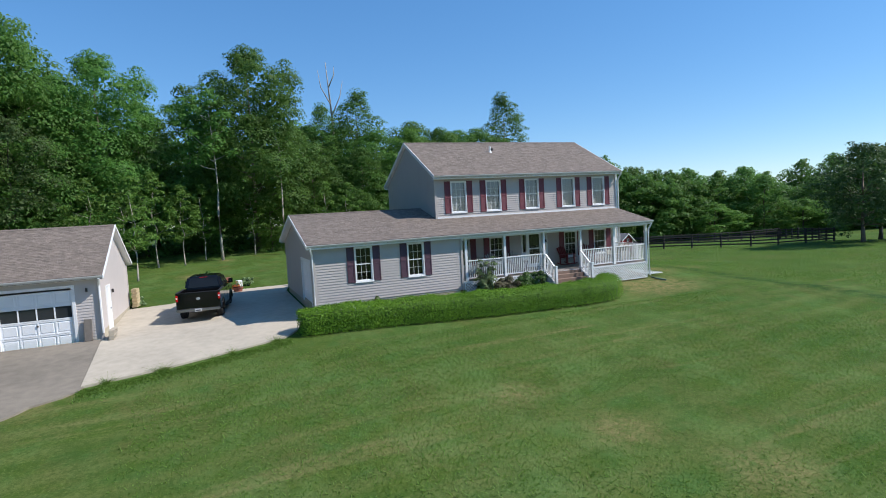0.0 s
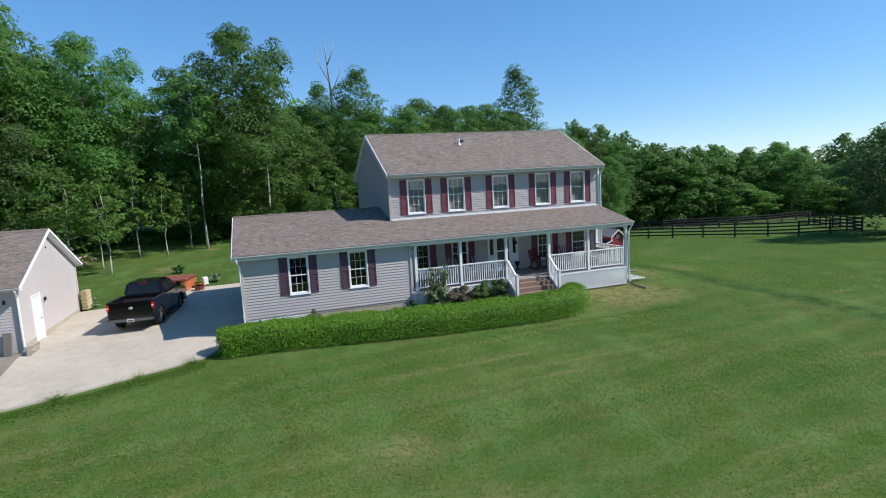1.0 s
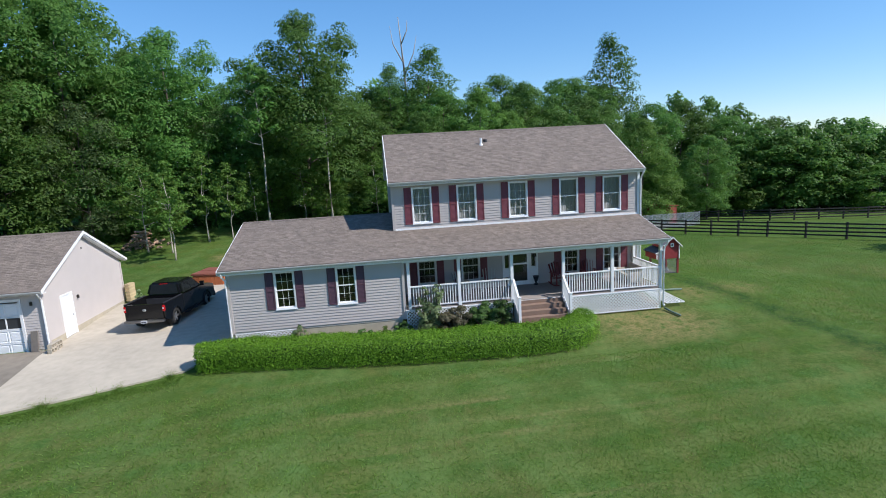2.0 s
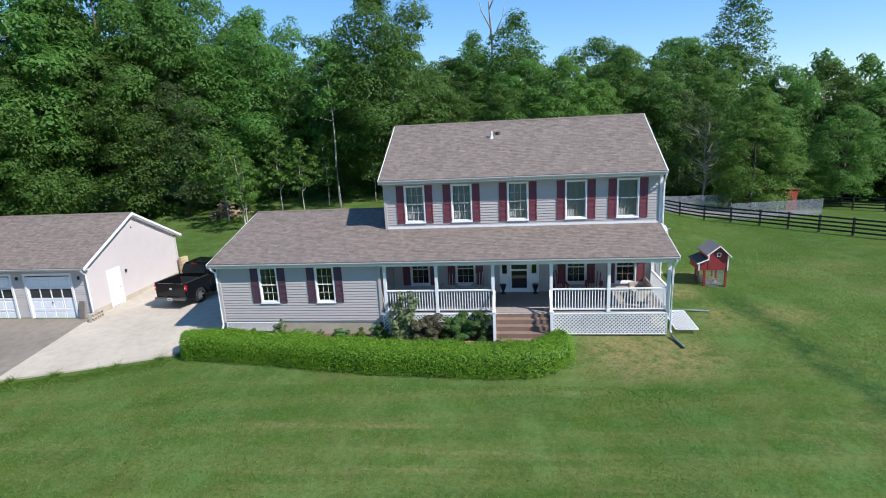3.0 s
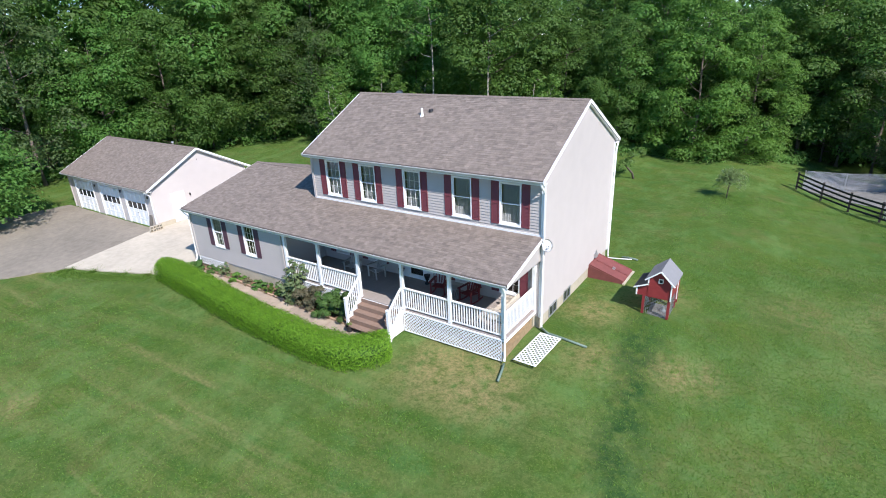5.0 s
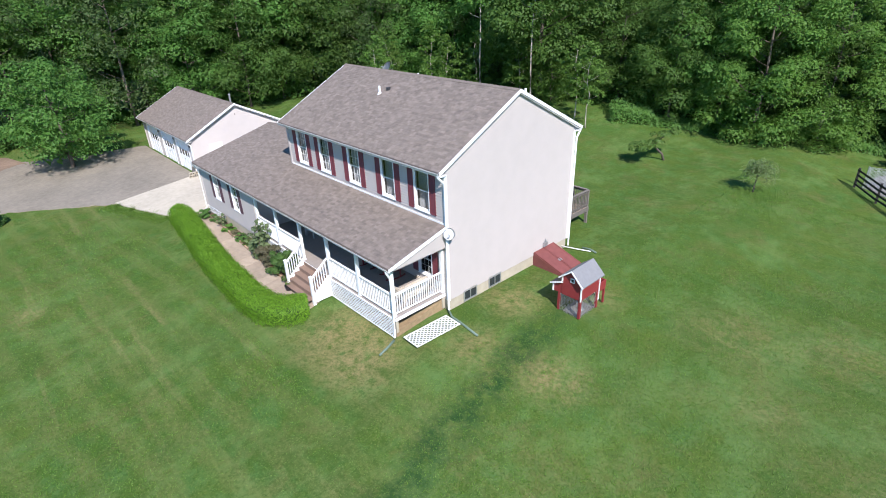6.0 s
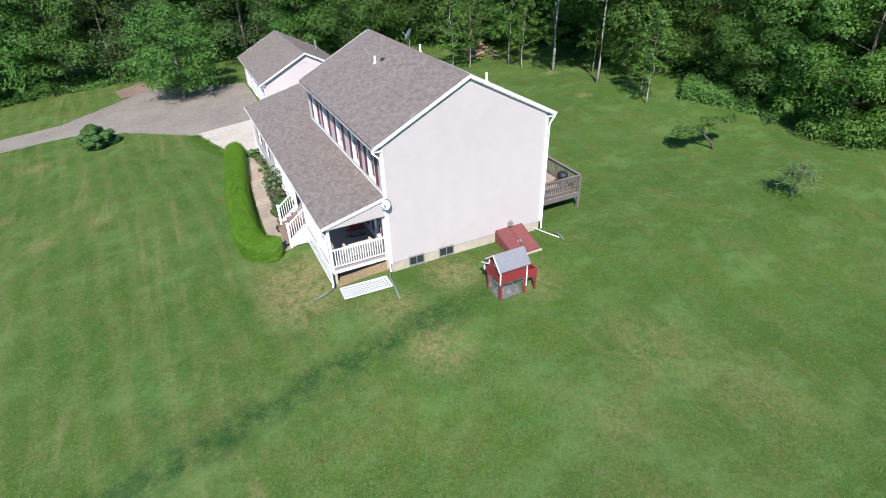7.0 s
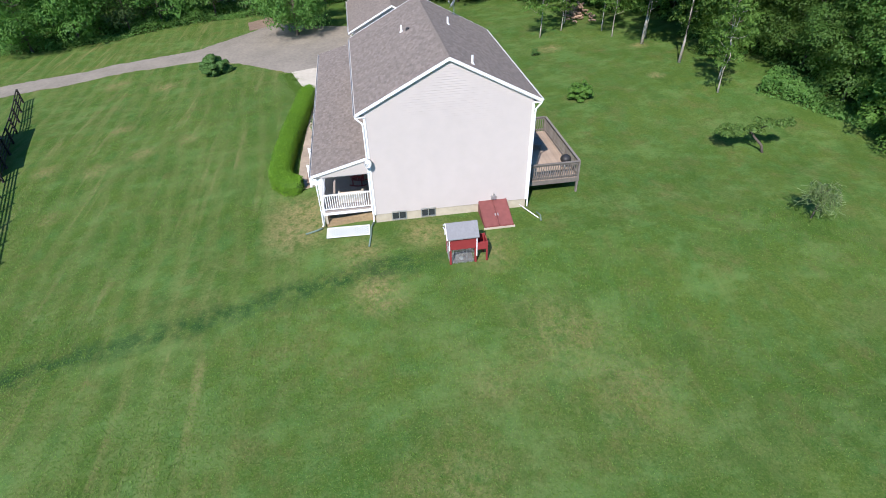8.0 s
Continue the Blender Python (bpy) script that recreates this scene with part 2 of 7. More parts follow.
def rod(bm, a, b, r0, r1=None, n=6, cap=True):
    """A round bar from a to b, tapering from r0 to r1."""
    a, b = Vector(a), Vector(b)
    r1 = r0 if r1 is None else r1
    q = (b - a).to_track_quat("Z", "Y")
    rings = []
    for p, r in ((a, r0), (b, r1)):
        rings.append([bm.verts.new(p + q @ Vector((r * math.cos(k * math.tau / n), r * math.sin(k * math.tau / n), 0))) for k in range(n)])
    for k in range(n):
        bm.faces.new((rings[0][k], rings[0][(k + 1) % n], rings[1][(k + 1) % n], rings[1][k]))
    if cap:
        bm.faces.new(rings[0][::-1])
        bm.faces.new(rings[1])


def tube(bm, points, radii, n=7):
    """A bent round tube through points."""
    points = [Vector(p) for p in points]
    rings = []
    for k, p in enumerate(points):
        d = points[min(k + 1, len(points) - 1)] - points[max(k - 1, 0)]
        q = d.to_track_quat("Z", "Y")
        r = radii[k] if isinstance(radii, (list, tuple)) else radii
        rings.append([bm.verts.new(p + q @ Vector((r * math.cos(j * math.tau / n), r * math.sin(j * math.tau / n), 0))) for j in range(n)])
    for a, b in zip(rings, rings[1:]):
        for j in range(n):
            bm.faces.new((a[j], a[(j + 1) % n], b[(j + 1) % n], b[j]))
    bm.faces.new(rings[0][::-1])
    bm.faces.new(rings[-1])


def bar(bm, a, b, w, h):
    """A square-edged bar from a to b, w wide and h deep."""
    a, b = Vector(a), Vector(b)
    d = (b - a).normalized()
    side = d.cross(Vector((0, 0, 1)))
    side = side.normalized() if side.length > 0.01 else Vector((1, 0, 0))
    up = side.cross(d)
    vs = [[bm.verts.new(p + side * sx * w / 2 + up * sz * h / 2) for sx, sz in ((-1, -1), (1, -1), (1, 1), (-1, 1))] for p in (a, b)]
    for k in range(4):
        bm.faces.new((vs[0][k], vs[0][(k + 1) % 4], vs[1][(k + 1) % 4], vs[1][k]))
    bm.faces.new(vs[0][::-1])
    bm.faces.new(vs[1])


def prism(bm, outline, axis, a, b):
    """An outline of 2D points pushed from a to b along an axis (0 x: points are y, z; 1 y: x, z; 2 z: x, y)."""
    def at(p, c):
        return ((c, p[0], p[1]), (p[0], c, p[1]), (p[0], p[1], c))[axis]
    lo, hi = [[bm.verts.new(at(p, c)) for p in outline] for c in (a, b)]
    k = len(outline)
    for j in range(k):
        bm.faces.new((lo[j], lo[(j + 1) % k], hi[(j + 1) % k], hi[j]))
    bm.faces.new(lo[::-1])
    bm.faces.new(hi)


def mesh_of(name, bm, mat, smooth=False):
    bmesh.ops.recalc_face_normals(bm, faces=list(bm.faces)) if 1 < len(bm.faces) < 4000 else None
    me = bpy.data.meshes.new(name)
    bm.to_mesh(me)
    bm.free()
    for one in (mat if isinstance(mat, (list, tuple)) else [mat]):
        me.materials.append(one)
    if smooth:
        me.polygons.foreach_set("use_smooth", [True] * len(me.polygons))
    return me


def part(name, bm, mat, parent, label="", m=None, smooth=False, kind=""):
    ob = new(name, bm if isinstance(bm, bpy.types.Mesh) else mesh_of(name, bm, mat, smooth))
    ob.parent = parent
    if m is not None:
        ob.matrix_basis = m
    return tagged(ob, label, kind=kind)


def thing(name, m, label, category, group="", kind=""):
    ob = new(name)
    ob.matrix_basis = m
    ob.empty_display_size = 0.3
    return tagged(ob, label, category, group, kind)


def solid(name, bm, mat, label, category, m=None, group="", kind="", smooth=False):
    ob = new(name, mesh_of(name, bm, mat, smooth))
    if m is not None:
        ob.matrix_basis = m
    return tagged(ob, label, category, group, kind)


def step(a, b, x):
    t = min(1.0, max(0.0, (x - a) / (b - a)))
    return t * t * (3 - 2 * t)


def ground_z(x, y):
    """The lie of the land: level round the house, falling to the front and the east, rising to the woods."""
    z = -0.05 - 0.085 * max(0, min(-y - 1, 29)) - 0.02 * max(0, min(-y - 30, 60))
    z -= 0.06 * min(max(0, x - 3), 8) * step(-12, 0, y)
    z += 0.075 * max(0, min(y, 40) - 11) * step(-1, -15, x)
    z -= 0.03 * max(0, min(y, 60) - 16) * step(0, 12, x)
    z -= 0.25 * step(-18, -27, x) * step(9, 0, y)
    # the lawn dips towards the paddock, and the field beyond falls away
    z -= 0.33 * step(2, 11, x) * step(0, 11, y) * (1 - 0.6 * step(27, 34, x))
    z -= 0.045 * max(0, min(30, (x - 20.2) * 0.69 + (y - 16.2) * 0.72)) * step(6, 20, x)
    return z


# ---- ground ----
def axis_steps(lo, hi, near_lo, near_hi, fine):
    """Grid lines: fine near the house, wider towards the horizon."""
    out, s = [near_lo + k * fine for k in range(int((near_hi - near_lo) / fine) + 1)], fine
    a = near_lo
    while a > lo:
        s *= 1.35
        a -= s
        out.insert(0, a)
    s, a = fine, out[-1]
    while a < hi:
        s *= 1.35
        a += s
        out.append(a)
    return out


def build_ground():
    bm = bmesh.new()
    xs, ys = axis_steps(-900, 900, -60, 50, 1.0), axis_steps(-900, 900, -45, 50, 1.0)
    grid = [[bm.verts.new((x, y, ground_z(x, y) + 0.05 * noise.noise((x * 0.15, y * 0.15, 3)) * (1 - step(-3, 3, -abs(y - 4) + 8) * 0.6))) for x in xs] for y in ys]
    for a, b in zip(grid, grid[1:]):
        for k in range(len(xs) - 1):
            bm.faces.new((a[k], a[k + 1], b[k + 1], b[k]))
    return solid("ground", bm, LAWN, "green mown lawn with dry streaks round the house", "lawn", kind="structure", smooth=True)


def sheet(name, edge_a, edge_b, mat, label, category, lift, rows=60, across=14, ragged=0.0):
    """A paved sheet between two edges, laid on the ground."""
    def along(line, t):
        lens = [(Vector(b) - Vector(a)).length for a, b in zip(line, line[1:])]
        d = t * sum(lens)
        for (a, b), s in zip(zip(line, line[1:]), lens):
            if d <= s:
                return Vector(a).lerp(Vector(b), d / s)
            d -= s
        return Vector(line[-1])
    bm = bmesh.new()
    grid = []
    for k in range(rows + 1):
        a, b = along(edge_a, k / rows), along(edge_b, k / rows)
        d = (b - a).normalized() * ragged
        a = a + d * noise.noise((a.x * 1.1, a.y * 1.1, 1))
        b = b + d * noise.noise((b.x * 1.1, b.y * 1.1, 2))
        grid.append([bm.verts.new((*a.lerp(b, j / across), 0)) for j in range(across + 1)])
    for v in bm.verts:
        v.co.z = ground_z(v.co.x, v.co.y) + lift
    for a, b in zip(grid, grid[1:]):
        for j in range(across):
            bm.faces.new((a[j], a[j + 1], b[j + 1], b[j]))
    rim = [e for e in bm.edges if e.is_boundary]
    got = bmesh.ops.extrude_edge_only(bm, edges=rim)
    for v in got["geom"]:
        if isinstance(v, bmesh.types.BMVert):
            v.co.z -= 0.25
    return solid(name, bm, mat, label, category, kind="structure", smooth=False)


build_ground()
sheet("gravel_road", [(-28.2, -0.4), (-28.2, -6.6), (-29.9, -8.2), (-34, -12.5), (-36.9, -17.2), (-37.0, -26), (-34.6, -34), (-31, -44), (-25, -60)],
      [(-41.5, -0.4), (-44, -5), (-48, -10), (-45, -13.2), (-41.3, -18), (-40.6, -27), (-37.8, -36), (-34.5, -45), (-28.5, -61)], GRAVEL, "grey gravel drive curving away from the garage", "drive", 0.045, 110, 24, 0.35)
sheet("driveway", [(-28.3, -6.5), (-28.62, -1.0), (-28.62, 6.8), (-26.4, 7.2), (-24.6, 10.8)],
      [(-21.4, -4.6), (-19.95, -2.7), (-19.95, 3), (-19.95, 8), (-19.3, 11.0)], CONCRETE, "pale concrete driveway between house and garage", "driveway", 0.075, 60, 14)


# ---- buildings: common pieces ----
COURSE = 0.125


class Side:
    """One face of a building: u runs along it, d out of it."""

    def __init__(self, axis, at, out):
        self.axis, self.at, self.out = axis, at, out

    def p(self, u, z, d=0.0):
        c = self.at + self.out * d
        return (u, c, z) if self.axis == "y" else (c, u, z)

    def matrix(self, u, z):
        """Local x along the face (seen from outside to the right), local y into the wall, z up."""
        turn = {("y", -1): 0, ("y", 1): 180, ("x", 1): 90, ("x", -1): -90}[(self.axis, self.out)]
        return Matrix.Translation(self.p(u, z)) @ pose(0, 0, 0, 0, 0, turn)


def siding(side, z0, z1, ends, openings, lap=0.026):
    """Lapped courses on a face; ends(z) gives its two limits; openings are (u0, u1, z0, z1)."""
    bm = bmesh.new()
    cuts = {round(z0 + k * COURSE, 4) for k in range(int((z1 - z0) / COURSE) + 1)} | {round(z1, 4)}
    for o in openings:
        cuts |= {round(c, 4) for c in o[2:] if z0 < c < z1}
    cuts = sorted(cuts)
    for a, b in zip(cuts, cuts[1:]):
        if b - a < 0.003:
            continue
        fa = ((a - z0 + 1e-4) % COURSE) / COURSE
        fb = fa + (b - a) / COURSE
        da, db = lap * (1 - fa) + 0.004, lap * (1 - min(1, fb)) + 0.004
        la, ra = ends(a)
        lb, rb = ends(b)
        spans = [(0.0, 1.0)]
        w = max(ra - la, 0.01)
        for o in openings:
            if o[2] < (a + b) / 2 < o[3]:
                s, e = (o[0] - la) / w, (o[1] - la) / w
                spans = [q for x, y in spans for q in ((x, min(y, s)), (max(x, e), y)) if q[1] - q[0] > 1e-4]
        for s, e in spans:
            v = [side.p(la + s * w, a, da), side.p(la + e * w, a, da), side.p(lb + e * (rb - lb), b, db), side.p(lb + s * (rb - lb), b, db)]
            bm.faces.new([bm.verts.new(q) for q in v])
            if fa < 0.05:
                v = [side.p(la + s * w, a, 0), side.p(la + e * w, a, 0), side.p(la + e * w, a, da), side.p(la + s * w, a, da)]
                bm.faces.new([bm.verts.new(q) for q in v])
    return bm


def core(side, u0, u1, z0, z1, openings, thick=0.16, gable=None):
    """The wall behind the siding, with its openings through it."""
    bm = bmesh.new()
    us = sorted({u0, u1} | {c for o in openings for c in o[:2]})
    zs = sorted({z0, z1} | {c for o in openings for c in o[2:]})
    for a, b in zip(us, us[1:]):
        for c, d in zip(zs, zs[1:]):
            if any(o[0] < (a + b) / 2 < o[1] and o[2] < (c + d) / 2 < o[3] for o in openings):
                continue
            p, q = side.p(a, c, -0.002), side.p(b, d, -thick)
            box(bm, min(p[0], q[0]), min(p[1], q[1]), c, max(p[0], q[0]), max(p[1], q[1]), d)
    if gable:
        pts = [(u0, z1), (u1, z1), gable]
        a, b = sorted((side.at - side.out * 0.002, side.at - side.out * thick))
        prism(bm, pts, 0 if side.axis == "x" else 1, a, b)
    return bm


def window_mesh_set(w, h, grid):
    """Meshes of a double-hung window w by h, centred on x, its sill at z 0: casing, upper and lower sash, panes, bars."""
    out = {}
    bm = bmesh.new()
    c = 0.052
    for x0, x1, z0, z1 in ((-w / 2, -w / 2 + c, 0, h), (w / 2 - c, w / 2, 0, h), (-w / 2 + c, w / 2 - c, h - c, h), (-w / 2 + c, w / 2 - c, 0, c)):
        box(bm, x0, -0.045, z0, x1, 0.1, z1)
    box(bm, -w / 2 - 0.02, -0.065, -0.035, w / 2 + 0.02, 0.02, 0.0)
    out["frame"] = mesh_of("window_frame", bm, WHITE)
    iw = w / 2 - c
    for name, z0, z1, y in (("upper_sash", h / 2 - 0.02, h - c, 0.02), ("lower_sash", c, h / 2 + 0.02, 0.05)):
        bm = bmesh.new()
        s = 0.038
        for x0, x1, a, b in ((-iw, -iw + s, z0, z1), (iw - s, iw, z0, z1), (-iw + s, iw - s, z1 - s, z1), (-iw + s, iw - s, z0, z0 + s)):
            box(bm, x0, y - 0.02, a, x1, y + 0.02, b)
        if grid:
            g = 0.013
            for k in (1, 2):
                x = -iw + s + (2 * iw - 2 * s) * k / 3
                box(bm, x - g / 2, y - 0.006, z0 + s, x + g / 2, y + 0.012, z1 - s)
            z = (z0 + z1) / 2
            box(bm, -iw + s, y - 0.005, z - g / 2, iw - s, y + 0.011, z + g / 2)
        out[name] = mesh_of(name, bm, WHITE)
        bm = bmesh.new()
        bm.faces.new([bm.verts.new(q) for q in ((-iw + s, y, z0 + s), (iw - s, y, z0 + s), (iw - s, y, z1 - s), (-iw + s, y, z1 - s))])
        out[name + "_pane"] = mesh_of("pane", bm, GLASS)
    bm = bmesh.new()
    for k in range(24):
        x0, x1 = -iw + 2 * iw * k / 24, -iw + 2 * iw * (k + 1) / 24
        y0, y1 = 0.2 + 0.007 * math.sin(k * 1.9), 0.2 + 0.007 * math.sin((k + 1) * 1.9)
        bm.faces.new([bm.verts.new(q) for q in ((x0, y0, 0.02), (x1, y1, 0.02), (x1, y1, h - 0.05), (x0, y0, h - 0.05))])
    out["curtain"] = mesh_of("curtain", bm, CURTAIN)
    return out


def place_window(house, side, u, z, meshes, label, curtain=False):
    w = part("window", meshes["frame"], None, house, label, side.matrix(u, z))
    for s in ("upper_sash", "lower_sash"):
        part(s, meshes[s], None, w)
        part("pane", meshes[s + "_pane"], None, w, "reflecting glass pane").visible_shadow = False
    if curtain:
        part("curtain", meshes["curtain"], None, w, "white curtain behind the glass")
    return w


def shutter_mesh(w, h, mat=None):
    bm = bmesh.new()
    f = 0.05
    for x0, x1, z0, z1 in ((-w / 2, -w / 2 + f, 0, h), (w / 2 - f, w / 2, 0, h), (-w / 2 + f, w / 2 - f, 0, f), (-w / 2 + f, w / 2 - f, h - f, h), (-w / 2 + f, w / 2 - f, h * 0.48, h * 0.48 + f)):
        box(bm, x0, -0.05, z0, x1, -0.004, z1)
    for a, b in ((f, h * 0.48), (h * 0.48 + f, h - f)):
        box(bm, -w / 2 + f, -0.03, a, w / 2 - f, -0.006, b)
        k = int((b - a) / 0.055)
        for j in range(k):
            z = a + (b - a) * j / k
            prism(bm, [(-0.03, z), (-0.042, z), (-0.03, z + (b - a) / k * 0.9)], 0, -w / 2 + f, w / 2 - f)
    return mesh_of("shutter", bm, mat or SHUTTER)


def shingles(x0, x1, y0, z0, y1, z1, seed, row=0.135, tab=0.24):
    """Courses of tabs from the eave (y0, z0) to the ridge (y1, z1), each tab a piece, lying on the roof's deck."""
    r = random.Random(seed)
    bm = bmesh.new()
    run = Vector((0, y1 - y0, z1 - z0))
    length, d = run.length, run.normalized()
    up = Vector((0, -d.z, d.y)) if d.y > 0 else Vector((0, d.z, -d.y))
    rows = int(length / row)
    row = length / rows
    base = Vector((0, y0, z0))
    for k in range(rows):
        a, b = base + d * (k * row - 0.0), base + d * ((k + 1) * row)
        x = x0 - r.random() * tab
        while x < x1:
            w = tab * r.choice((0.6, 0.8, 1.0, 1.0, 1.3))
            l, e = max(x, x0), min(x + w, x1)
            x += w
            if e - l < 0.02:
                continue
            h = 0.005 + 0.006 * r.random()
            g = 0.003
            v = [bm.verts.new(q) for q in (
                Vector((l + g, 0, 0)) + a, Vector((e - g, 0, 0)) + a, Vector((e - g, 0, 0)) + a + up * h, Vector((l + g, 0, 0)) + a + up * h,
                Vector((e, 0, 0)) + b + up * 0.003, Vector((l, 0, 0)) + b + up * 0.003)]
            bm.faces.new((v[0], v[1], v[2], v[3]))
            bm.faces.new((v[3], v[2], v[4], v[5]))
    return bm


def roof_deck(bm, x0, x1, y0, z0, y1, z1, thick=0.14):
    prism(bm, [(y0, z0 - 0.004), (y1, z1 - 0.004), (y1, z1 - thick), (y0, z0 - thick)], 0, x0, x1)


def ridge_cap(x0, x1, y, z, slope):
    """A folded cap along the ridge, stepped at each lap."""
    bm = bmesh.new()
    n = int((x1 - x0) / 0.28)
    rows = []
    for k in range(n):
        for x, up in ((x0 + (x1 - x0) * k / n, 0.03), (x0 + (x1 - x0) * (k + 0.97) / n, 0.02)):
            rows.append([bm.verts.new((x, y + d, z + up - abs(d) * slope)) for d in (-0.15, 0, 0.15)])
    for a, b in zip(rows, rows[1:]):
        for j in range(2):
            bm.faces.new((a[j], b[j], b[j + 1], a[j + 1]))
    return bm


def gutter(bm, x0, x1, y, z, out):
    """A K-shaped trough along an eave, out to the side of out."""
    o = [(y, z), (y, z - 0.11), (y + out * 0.07, z - 0.11), (y + out * 0.12, z - 0.03), (y + out * 0.12, z), (y + out * 0.105, z), (y + out * 0.1, z - 0.03), (y + out * 0.06, z - 0.095), (y + out * 0.012, z - 0.095), (y + out * 0.012, z)]
    prism(bm, o, 0, x0, x1)


def slope_bar(bm, x0, x1, y0, z0, y1, z1, h):
    """A rake board along a gable."""
    prism(bm, [(y0, z0), (y1, z1), (y1, z1 - h), (y0, z0 - h)], 0, x0, x1)


# ---- the house ----
# main block x -12.5..0, y 0..8.55; low wing x -19.8..-12.5, y -2.75..7.65
FLOOR1, EAVE2, RIDGE_Y, RIDGE_Z = 0.85, 6.22, 4.27, 8.82
house = thing("house", pose(0, 0, 0), "two-storey grey vinyl-sided house with burgundy shutters and a front porch", "house")
FRONT, EAST, WEST, BACK = Side("y", 0.0, -1), Side("x", 0.0, 1), Side("x", -12.5, -1), Side("y", 8.55, 1)
WFRONT, WWEST, WBACK, WEAST = Side("y", -2.75, -1), Side("x", -19.8, -1), Side("y", 7.65, 1), Side("x", -12.36, 1)
upper = [(-11.09, False), (-8.88, False), (-6.29, False), (-3.68, True), (-1.41, True)]
UW, UH, UZ = 0.97, 1.76, 4.34
LW, LH, LZ = 0.87, 1.66, 1.36
up_win, low_win = window_mesh_set(UW, UH, True), window_mesh_set(LW, LH, True)
plain_win = window_mesh_set(UW, UH, False)
porch_wins = [(-11.03, True), (-8.83, True), (-3.65, True), (-1.42, True)]
PZ = 1.25
porch_win = window_mesh_set(0.94, 1.58, True)
DOOR = (-7.2, -5.36, FLOOR1, FLOOR1 + 2.15)
f_open = [(u - UW / 2, u + UW / 2, UZ, UZ + UH) for u, _ in upper] + [(u - 0.47, u + 0.47, PZ, PZ + 1.58) for u, _ in porch_wins] + [DOOR]
wing_wins = [-17.46, -14.84]
w_open = [(u - LW / 2, u + LW / 2, LZ, LZ + LH) for u in wing_wins]


def gable_ends(u0, u1, ridge_u, eave, ridge):
    def ends(z):
        if z <= eave:
            return u0, u1
        f = (z - eave) / (ridge - eave)
        return u0 + (ridge_u - u0) * f, u1 + (ridge_u - u1) * f
    return ends


flat = lambda a, b: (lambda z: (a, b))
part("wall", core(FRONT, -12.5, 0, 0.5, EAVE2, f_open), PLASTER, house)
part("wall", core(EAST, 0.16, 8.39, 0.5, 6.5, [], gable=(RIDGE_Y, 8.62)), PLASTER, house)
part("wall", core(WEST, 0.16, 8.39, 0.5, 6.5, [], gable=(RIDGE_Y, 8.62)), PLASTER, house)
part("wall", core(BACK, -12.5, 0, 0.5, EAVE2, []), PLASTER, house)
part("siding", siding(FRONT, 0.5, EAVE2, flat(-12.5, 0), f_open), SIDING, house, "grey lapped vinyl siding", kind="stuff")
part("siding", siding(EAST, 0.5, 8.66, gable_ends(0, 8.55, RIDGE_Y, 6.46, 8.69), [], 0.017), SIDING, house, "grey lapped vinyl siding", kind="stuff")
part("siding", siding(WEST, 3.2, 8.66, gable_ends(0, 8.55, RIDGE_Y, 6.46, 8.69), [], 0.017), SIDING, house, "grey lapped vinyl siding", kind="stuff")
part("siding", siding(BACK, 0.5, EAVE2, flat(-12.5, 0), []), SIDING, house, "grey lapped vinyl siding", kind="stuff")
part("wall", core(WFRONT, -19.8, -12.36, 0.4, 3.05, w_open), PLASTER, house)
part("wall", core(WWEST, -2.59, 7.49, 0.3, 3.05, [(-1.9, 0.9, 0.3, 2.4)], gable=(2.45, 4.45)), PLASTER, house)
part("wall", core(WBACK, -19.8, -12.5, 0.3, 3.05, []), PLASTER, house)
part("siding", siding(WFRONT, 0.5, 3.05, flat(-19.8, -12.36), w_open), SIDING, house, "grey lapped vinyl siding", kind="stuff")
part("siding", siding(WWEST, 0.3, 4.54, gable_ends(-2.75, 7.65, 2.45, 3.19, 4.56), [(-1.9, 0.9, 0.3, 2.4)]), SIDING, house, "grey lapped vinyl siding", kind="stuff")
part("siding", siding(WBACK, 0.5, 3.05, flat(-19.8, -12.5), []), SIDING, house, "grey lapped vinyl siding", kind="stuff")
part("siding", siding(WEAST, 0.85, 3.05, flat(-2.75, 0), []), SIDING, house, "grey lapped vinyl siding", kind="stuff")
bm = bmesh.new()
box(bm, -12.52, -2.72, 0.4, -12.362, 0, 3.3)
part("wall", bm, PLASTER, house)

# foundation, floors and inner partitions; the rooms' dimness is put into their near-black colour
bm = bmesh.new()
box(bm, -12.48, 0.02, -0.9, -0.015, 8.53, 0.5)
part("foundation", bm, BLOCK, house, "stained parged block foundation")
bm = bmesh.new()
box(bm, -19.78, -2.73, -0.9, -12.5, 7.63, 0.42)
part("foundation", bm, BLOCK, house, "stained parged block foundation")
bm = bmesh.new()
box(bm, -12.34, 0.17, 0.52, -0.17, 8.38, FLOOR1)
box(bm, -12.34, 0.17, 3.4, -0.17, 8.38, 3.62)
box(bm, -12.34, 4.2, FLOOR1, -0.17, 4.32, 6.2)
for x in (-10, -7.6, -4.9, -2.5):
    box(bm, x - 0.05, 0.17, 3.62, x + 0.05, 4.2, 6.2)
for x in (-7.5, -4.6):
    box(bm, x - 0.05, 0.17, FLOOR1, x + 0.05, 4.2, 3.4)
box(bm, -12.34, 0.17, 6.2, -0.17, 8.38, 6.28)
part("interior", bm, DARK, house, "room floors and partitions coloured near black for indoor shade")
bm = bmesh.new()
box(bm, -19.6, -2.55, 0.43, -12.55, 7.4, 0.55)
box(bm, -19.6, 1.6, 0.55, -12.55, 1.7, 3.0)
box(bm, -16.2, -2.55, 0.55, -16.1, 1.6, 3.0)
